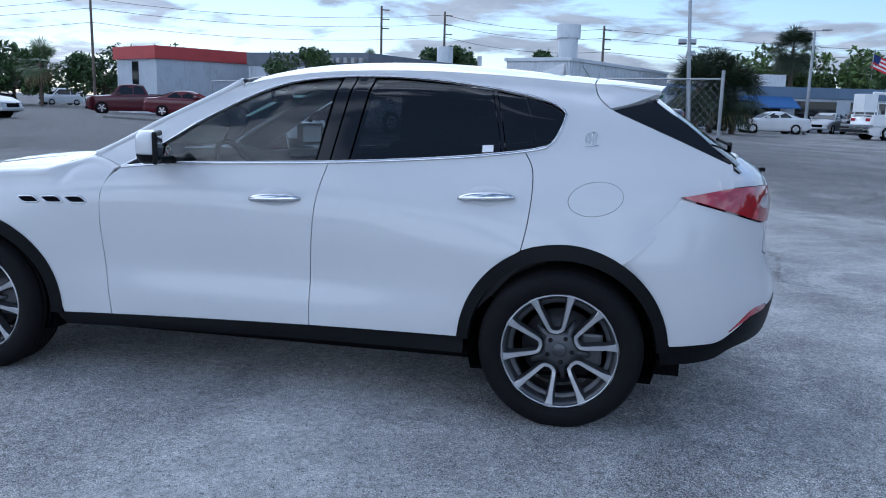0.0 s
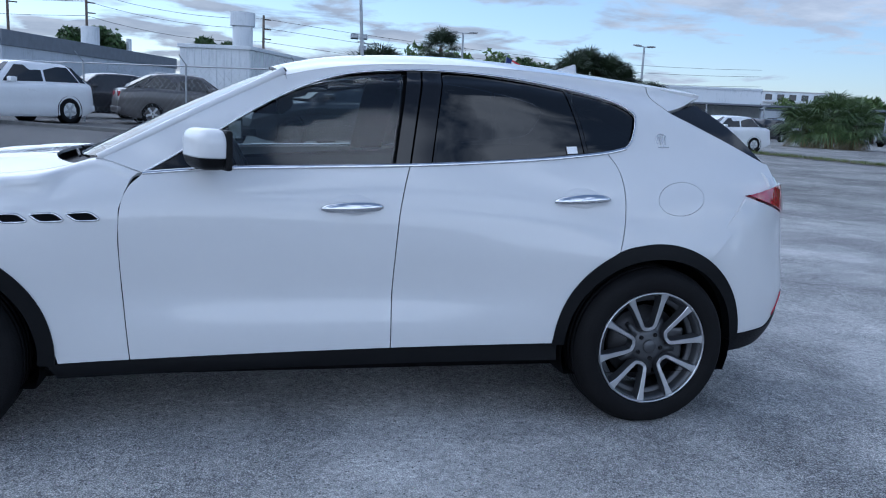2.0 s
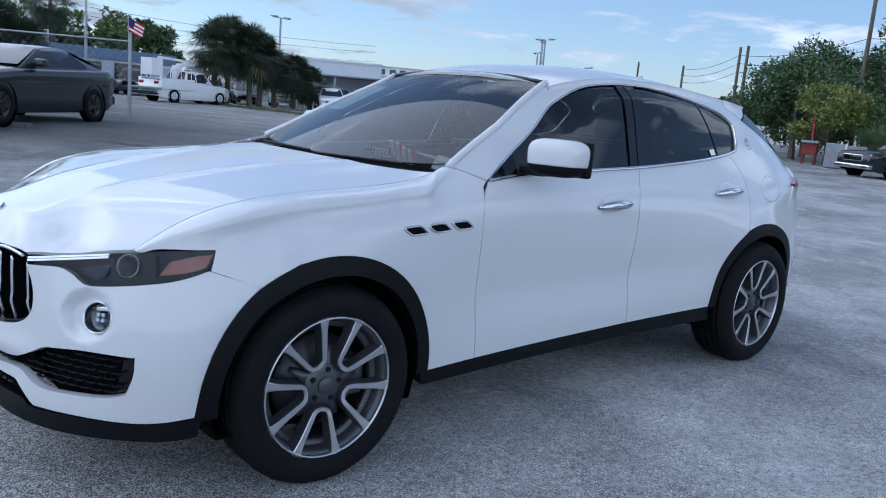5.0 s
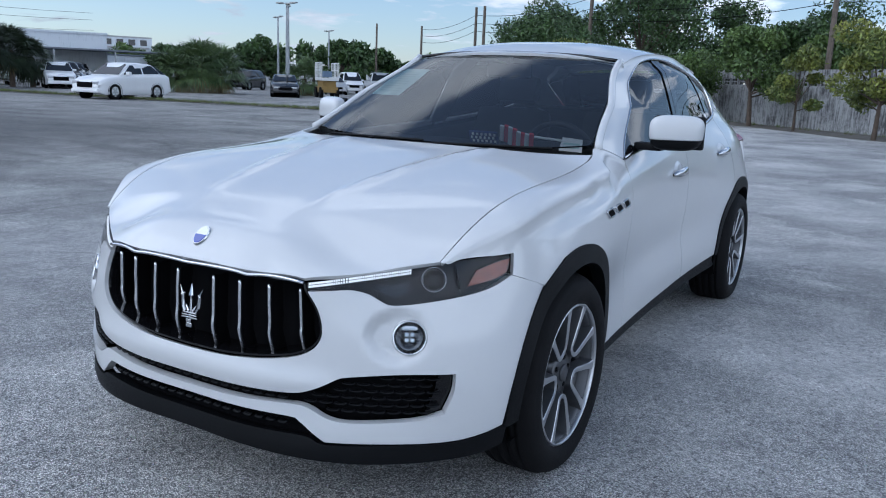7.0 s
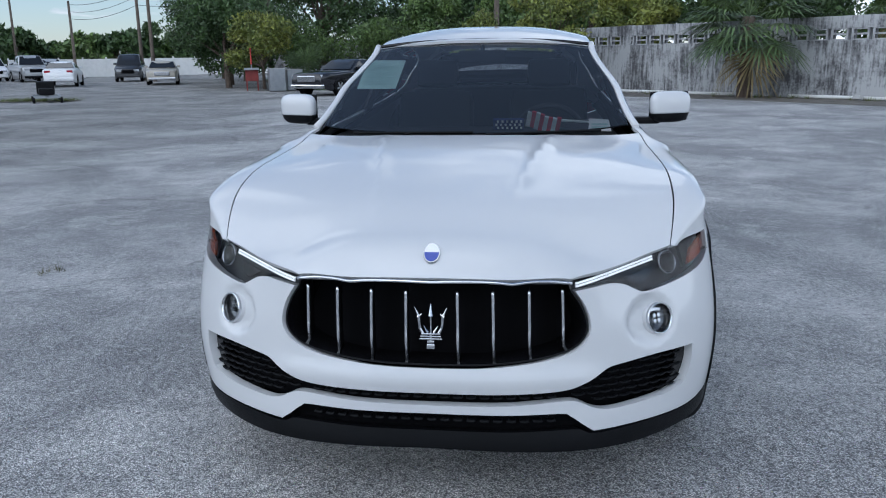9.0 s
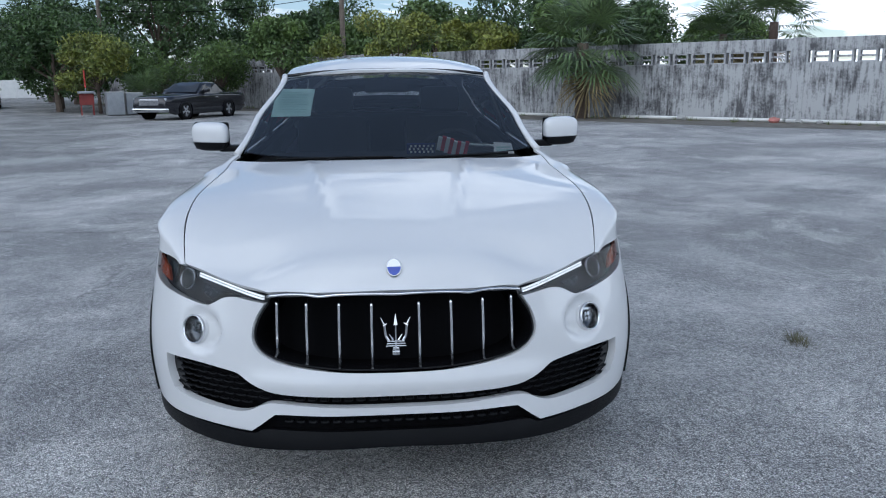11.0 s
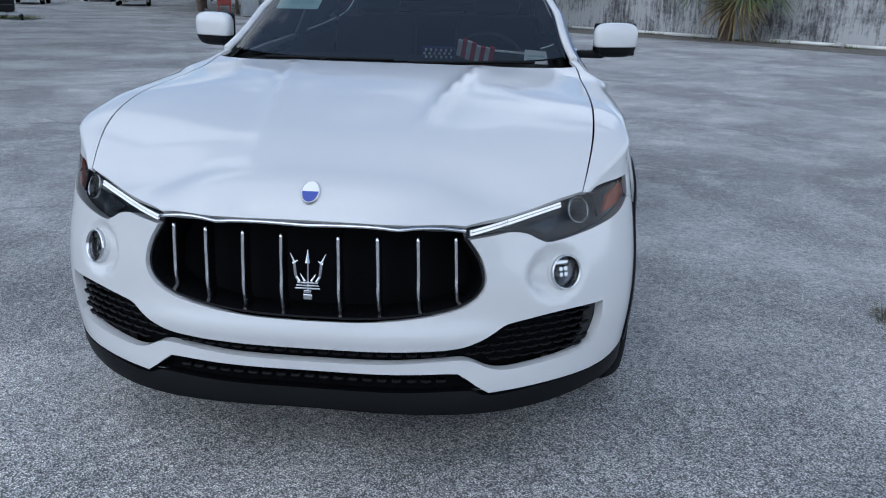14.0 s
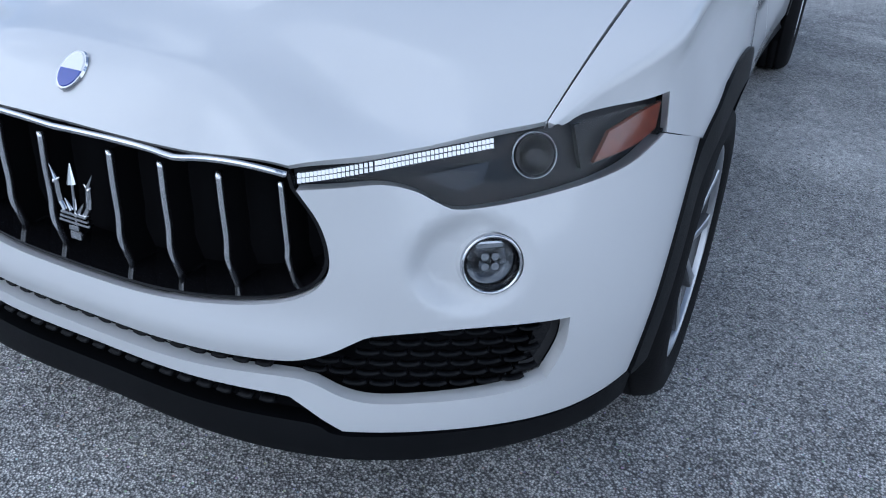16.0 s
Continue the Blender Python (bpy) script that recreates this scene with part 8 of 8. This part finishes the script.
# the open tub of the lift: four sides and a floor, with a railed mouth
for nm, args in (("tub_floor", (2.25, 3.05, -0.5, 0.5, 1.55, 1.60)), ("tub_side", (2.25, 2.29, -0.5, 0.5, 1.6, 2.55)), ("tub_side", (3.01, 3.05, -0.5, 0.5, 1.6, 2.55)), ("tub_side", (2.29, 3.01, -0.5, -0.46, 1.6, 2.55)), ("tub_side", (2.29, 3.01, 0.46, 0.5, 1.6, 2.55))):
    add_box(truck, nm, P_WHITE, *args, bevel=0.01)
for x in (0.4, 1.2, 2.0, 2.65):
    for y in (-0.9, 0.9):
        b = bmesh.new()
        rod(b, (x, y, 1.42), (x, y, 2.05), 0.025, n=6)
        part("rack_post", b, P_WHITE, truck)
for y in (-0.9, 0.9):
    b = bmesh.new()
    rod(b, (0.4, y, 2.05), (2.65, y, 2.05), 0.025, n=6)
    part("rack_rail", b, P_WHITE, truck)
# cabinets and the red workshop stand by the hedge
for x, y, w, h in ((31.4, 11.7, 0.7, 1.0), (32.1, 11.1, 0.75, 0.95), (32.7, 10.5, 0.6, 0.8)):
    ac = empty("metal_cabinet", "grey sheet-metal cabinet standing by the hedge", "cabinet", (x, y, 0), 25, "grey cabinets")
    add_box(ac, "cabinet_body", STEEL, -w / 2, w / 2, -0.35, 0.35, 0.03, h)
    add_box(ac, "cabinet_top", CONCRETE, -w / 2 - 0.02, w / 2 + 0.02, -0.37, 0.37, h, h + 0.03)
    for k in range(4):
        add_box(ac, "louvre", DARK, -w / 2 + 0.08, w / 2 - 0.08, -0.36, -0.345, 0.2 + 0.15 * k, 0.25 + 0.15 * k, bevel=0)
stand = empty("tool_stand", "faded red steel tool stand with a red notice board", "tool stand", (32.6, 13.3, 0), 20)
REDSTEEL = material("faded_red_steel", (0.22, 0.035, 0.03), 0.7, vary=0.35, scale=4)
for nm, args, mt in (("stand_body", (-0.5, 0.5, -0.3, 0.3, 0.45, 0.95), REDSTEEL), ("tray", (-0.65, 0.6, -0.35, 0.35, 0.95, 1.05), STEEL), ("notice_board", (0.1, 0.6, -0.03, 0.03, 1.2, 2.0), material("red_board", (0.5, 0.05, 0.04), 0.6, vary=0.2))):
    add_box(stand, nm, mt, *args)
for x, y in ((-0.45, -0.25), (0.45, -0.25), (-0.45, 0.25), (0.45, 0.25)):
    add_box(stand, "leg", REDSTEEL, x - 0.03, x + 0.03, y - 0.03, y + 0.03, 0, 0.5, bevel=0)
add_box(stand, "board_post", STEEL, 0.32, 0.38, -0.02, 0.02, 0.9, 1.25, bevel=0)


# ---- trees ----
BARK = material("bark", (0.12, 0.09, 0.07), 0.95, vary=0.4, scale=6, bump=0.5, bump_scale=30)
LEAF_DARK = material("dark_leaves", (0.062, 0.110, 0.028), 0.55, vary=0.45, scale=0.8, second=(0.028, 0.058, 0.017), island=0.45)
LEAF_MID = material("green_leaves", (0.112, 0.170, 0.04), 0.55, vary=0.4, scale=0.8, second=(0.048, 0.09, 0.024), island=0.45)
LEAF_YELLOW = material("yellow_green_leaves", (0.22, 0.23, 0.04), 0.55, vary=0.45, scale=0.9, second=(0.07, 0.11, 0.025), island=0.45)
PALM_LEAF = material("palm_leaves", (0.115, 0.165, 0.06), 0.5, vary=0.4, scale=1.2, second=(0.045, 0.08, 0.03), island=0.4)
PALM_DARK = material("dark_palm_leaves", (0.034, 0.052, 0.024), 0.55, vary=0.4, scale=1.2, second=(0.018, 0.030, 0.014), island=0.4)
PALM_DRY = material("dry_palm_leaves", (0.22, 0.17, 0.08), 0.8, vary=0.3, scale=2, island=0.3)


def tree(at, h, rx, ry, crown_lo, mat, label, leaves=3500, size=0.16, seed=1, trunk=0.16, name="tree", lumps=9, category="tree"):
    rnd = np.random.RandomState(seed)
    z0 = float(ground_z(at[0], at[1]))
    t = empty(name, label, category, (at[0], at[1], z0))
    b = bmesh.new()
    top = (rnd.uniform(-0.2, 0.2), rnd.uniform(-0.2, 0.2), crown_lo + (h - crown_lo) * 0.45)
    rod(b, (0, 0, -0.1), (top[0] * 0.5, top[1] * 0.5, top[2] * 0.55), trunk, trunk * 0.7, 9)
    rod(b, (top[0] * 0.5, top[1] * 0.5, top[2] * 0.53), top, trunk * 0.7, trunk * 0.3, 8)
    cen = []
    for i in range(lumps):
        a, u = rnd.uniform(0, 6.28), rnd.uniform(0.15, 1) ** 0.6
        zz = crown_lo + (h - crown_lo) * rnd.uniform(0.18, 0.86)
        f = math.sqrt(max(0.1, 1 - ((zz - crown_lo) / (h - crown_lo) - 0.42) ** 2 * 2.2))
        c = np.array((rx * u * f * math.cos(a) * 0.78, ry * u * f * math.sin(a) * 0.78, zz))
        cen.append((c, rnd.uniform(0.55, 1.0)))
        rod(b, (top[0] * 0.5, top[1] * 0.5, max(0.3, min(top[2] * 0.6, zz * 0.75))), tuple(c), trunk * 0.35, trunk * 0.1, 6)
    part("trunk", b, BARK, t, smooth=True)
    per = leaves // lumps
    P = []
    lr = 0.46 * min(max(rx, ry), (h - crown_lo) * 0.9)
    for c, r in cen:
        d = rnd.normal(size=(per, 3))
        d /= np.linalg.norm(d, axis=1)[:, None]
        rad = lr * r * rnd.uniform(0.25, 1.0, (per, 1)) ** 0.45 * (1 + 0.25 * np.sin(d[:, :1] * 5 + seed) * np.cos(d[:, 1:2] * 4))
        P.append(c + d * rad * (1, 1, 0.72))
    P = np.vstack(P)
    P[:, 2] = np.maximum(P[:, 2], crown_lo * 0.8 + rnd.uniform(0, 0.3, len(P)))
    n = len(P)
    u = rnd.normal(size=(n, 3))
    u /= np.linalg.norm(u, axis=1)[:, None]
    w = np.cross(u, rnd.normal(size=(n, 3)))
    w /= np.linalg.norm(w, axis=1)[:, None]
    s = size * rnd.uniform(0.6, 1.3, (n, 1))
    V = np.stack([P - u * s, P + w * s * 0.42, P + u * s, P - w * s * 0.42], 1).reshape(-1, 3)
    F = np.arange(4 * n).reshape(n, 4)
    mesh_object("crown", V, F.tolist(), mat, t, smooth=False)
    return t


def fan_palm(at, trunk_h, crown_r, label, fronds=34, seed=1, name="palm_tree", tr=0.17, droop=0.5, skirt=6, low=-38, leaf=None):
    rnd = np.random.RandomState(seed)
    z0 = float(ground_z(at[0], at[1]))
    t = empty(name, label, "palm", (at[0], at[1], z0))
    b = bmesh.new()
    k = max(3, int(trunk_h / 0.22))
    for i in range(k):
        a, c = trunk_h * i / k, trunk_h * (i + 1) / k
        rod(b, (0, 0, a - 0.05), (0, 0, c + 0.02), tr * (1.12 - 0.1 * i / k), tr * (0.98 - 0.1 * i / k), 10)
    part("trunk", b, BARK, t, smooth=True)
    for dry in (False, True):
        V, F = [], []
        for i in range(skirt if dry else fronds):
            a = rnd.uniform(0, 6.28)
            el = rnd.uniform(-70, -40) if dry else rnd.uniform(low, 82)
            el = radians(el)
            d = np.array((math.cos(a) * math.cos(el), math.sin(a) * math.cos(el), math.sin(el)))
            ln = crown_r * rnd.uniform(0.38, 0.55)
            o = np.array((0, 0, trunk_h)) + d * 0.05
            tip = o + d * ln - np.array((0, 0, 0.10 * ln))
            side = np.cross(d, (0, 0, 1))
            side /= np.linalg.norm(side) + 1e-9
            up = np.cross(side, d)
            kk = len(V)
            V += [o - side * 0.018, o + side * 0.018, tip + side * 0.012, tip - side * 0.012]
            F.append((kk, kk + 1, kk + 2, kk + 3))
            fr = crown_r * rnd.uniform(0.48, 0.66)
            nb = 22
            for j in range(nb):
                ph = radians(-115 + 230 * j / (nb - 1)) + rnd.uniform(-0.04, 0.04)
                e = d * math.cos(ph) + side * math.sin(ph)
                r = fr * (0.72 + 0.28 * math.cos(ph * 0.8)) * rnd.uniform(0.9, 1.08)
                mid = tip + e * r * 0.55 + up * 0.04 * rnd.uniform(0.4, 1)
                end = tip + e * r - np.array((0, 0, droop * r * rnd.uniform(0.20, 0.5)))
                wv = np.cross(e, up)
                wv /= np.linalg.norm(wv) + 1e-9
                kk = len(V)
                wd = 0.026 * crown_r / 1.6
                V += [tip, mid - wv * wd, end, mid + wv * wd]
                F.append((kk, kk + 1, kk + 2, kk + 3))
        if V:
            mesh_object("dry_fronds" if dry else "fronds", V, F, PALM_DRY if dry else (leaf or PALM_LEAF), t, smooth=False)
    return t


# palm and bushes before the wall
fan_palm((23.1, -6.9), 2.55, 2.35, "sabal palm with drooping green fan leaves before the wall", 48, 3, tr=0.22, skirt=3)
fan_palm((27.2, -13.6), 3.0, 2.0, "fan palm rising behind the block wall", 30, 5)
fan_palm((24.6, -14.4), 3.3, 2.0, "fan palm rising behind the block wall", 30, 6)
fan_palm((21.0, -19.5), 4.4, 2.6, "fan palm rising behind the block wall", 30, 8)
tree((27.0, -0.6), 4.4, 1.75, 1.7, 0.15, LEAF_YELLOW, "leafy yellow-green young tree before the wall", 9500, 0.085, 21, 0.09, lumps=20)
tree((30.5, 2.4), 3.6, 1.1, 1.1, 0.4, LEAF_YELLOW, "slim young tree before the wall", 4000, 0.08, 22, 0.06)
tree((33.5, 4.6), 4.6, 2.1, 2.0, 0.6, LEAF_MID, "dense green bush over the wall", 9000, 0.11, 23, 0.12, lumps=12)
tree((36.0, 8.0), 3.1, 3.0, 1.6, 0.5, LEAF_MID, "vine-covered hedge over the wall", 8500, 0.09, 24, 0.1, "hedge", 13, "hedge")
tree((38.5, 11.5), 3.2, 2.6, 1.8, 0.5, LEAF_MID, "vine-covered hedge over the wall", 7500, 0.09, 25, 0.1, "hedge", 12, "hedge")
tree((34.0, 13.2), 3.6, 2.0, 1.9, 0.3, LEAF_YELLOW, "yellow-green bush by the tool stand", 7000, 0.10, 26, 0.1, lumps=12)
tree((36.5, 16.0), 5.0, 3.2, 3.0, 0.3, LEAF_DARK, "large dark green broadleaf bush", 17000, 0.105, 27, 0.18, lumps=14)
tree((41.4, 17.8), 5.6, 2.7, 2.7, 0.4, LEAF_DARK, "large dark green broadleaf tree", 14000, 0.11, 28, 0.2, lumps=13)
fan_palm((33.6, 10.9), 0.7, 1.7, "low fan palm beside the classic car", 26, 11, skirt=3)
# tall trees behind the wall
for i, (x, y, h, r, m) in enumerate(((44, 13, 10.5, 5.0, LEAF_DARK), (50, 20, 9.5, 5.0, LEAF_DARK), (45, 3, 8.2, 4.2, LEAF_DARK), (40, -3, 7.0, 3.4, LEAF_MID), (37.5, -8.5, 7.2, 3.8, LEAF_DARK), (31.5, -8.5, 5.6, 2.6, LEAF_MID), (48, 8, 9.0, 4.4, LEAF_DARK), (33.5, -4.2, 5.0, 2.4, LEAF_YELLOW), (37.5, 1.2, 5.6, 2.6, LEAF_MID), (56, 24, 8.5, 4.5, LEAF_DARK), (42, -14, 7.0, 3.6, LEAF_DARK), (34, -16.5, 5.2, 2.6, LEAF_MID))):
    tree((x, y), h * 0.8, r, r, 1.6, m, "tall broadleaf tree behind the block wall", 17000, 0.13, 40 + i, 0.28, lumps=14)
# trees and palms over the lot
tree((-12.4, 30.6), 3.5, 1.9, 1.8, 0.7, LEAF_DARK, "thin-leaved tree behind the chain-link fence", 4200, 0.10, 61, 0.09, lumps=11)
tree((3.2, 31.0), 1.2, 0.7, 0.6, 0.2, LEAF_MID, "low weed bush by the fence", 900, 0.09, 63, 0.03, "bush", 6, "bush")
tree((-1.6, 22.8), 0.8, 0.5, 0.4, 0.1, LEAF_YELLOW, "low weed bush by the fence", 600, 0.07, 64, 0.02, "bush", 5, "bush")
for i, (x, y, h, r) in enumerate(((6.4, 46.0, 2.6, 2.4), (8.6, 46.6, 2.3, 2.2), (7.4, 47.5, 3.2, 2.2), (20.0, 46.6, 3.6, 2.2), (21.3, 47.4, 4.1, 2.1), (22.6, 46.8, 3.7, 2.2), (23.8, 47.6, 3.3, 2.1), (25.2, 48.2, 2.6, 2.0), (26.9, 48.4, 2.3, 1.9), (28.4, 48.6, 1.9, 1.7), (15.6, 67, 6.5, 2.2))):
    fan_palm((x, y), h, r, "clump of dark fan palms on the lot", 80, 70 + i, droop=0.75, skirt=2, low=-62, leaf=PALM_DARK)
for i, (x, y, h, r) in enumerate(((35.7, 41.0, 1.9, 2.3), (36.8, 40.2, 1.5, 2.1), (34.6, 42.0, 1.4, 2.2), (42.5, 37.5, 1.2, 1.9))):
    fan_palm((x, y), h, r, "bushy fan palm in the lot", 60, 90 + i, droop=0.8, skirt=4)
for i, (x, y, h, r, m) in enumerate(((14.2, 71.5, 7.4, 4.0, LEAF_MID), (19.8, 71, 6.6, 4.2, LEAF_MID), (27, 78, 6.8, 4.0, LEAF_DARK), (-3.0, 58, 6.0, 2.0, LEAF_DARK), (-45, 72, 6.6, 4.5, LEAF_DARK), (-52, 74, 6.0, 4.5, LEAF_DARK), (-38.6, 60, 6.0, 2.4, LEAF_DARK), (-60, 70, 5.6, 4.0, LEAF_DARK), (-14.5, 74, 7.0, 3.0, LEAF_DARK))):
    tree((x, y), h, r, r, 1.2, m, "broadleaf tree beyond the far buildings", 3600, 0.30, 110 + i, 0.22, lumps=12)
fan_palm((-54, 66.5), 4.3, 2.6, "tall palm at the far edge of the lot", 30, 130)
fan_palm((-21.8, 73), 5.0, 1.8, "tall palm behind the red-banded building", 26, 131)
fan_palm((-29.5, 80), 5.6, 1.2, "tall palm behind the red-banded building", 22, 132)
rnd = random.Random(8)
for i in range(21):
    a = radians(36 + 34 * (i + rnd.uniform(-0.4, 0.4)) / 20)
    d = rnd.uniform(84, 100)
    x, y = d * math.sin(a), d * math.cos(a)
    tree((x, y), rnd.uniform(3.4, 6.0), rnd.uniform(2.0, 3.6), rnd.uniform(2.0, 3.6), 0.6, (LEAF_DARK, LEAF_MID, LEAF_DARK)[i % 3], "broadleaf tree in the far tree line", 2200, 0.36, 140 + i, 0.2, lumps=11)
for i in range(14):
    a = radians(-75 + 36 * i / 13)
    d = rnd.uniform(95, 115)
    tree((d * math.sin(a), d * math.cos(a)), rnd.uniform(5.5, 8), 4.5, 4.5, 0.6, LEAF_DARK, "broadleaf tree in the far tree line", 1500, 0.45, 180 + i, 0.2, lumps=9)
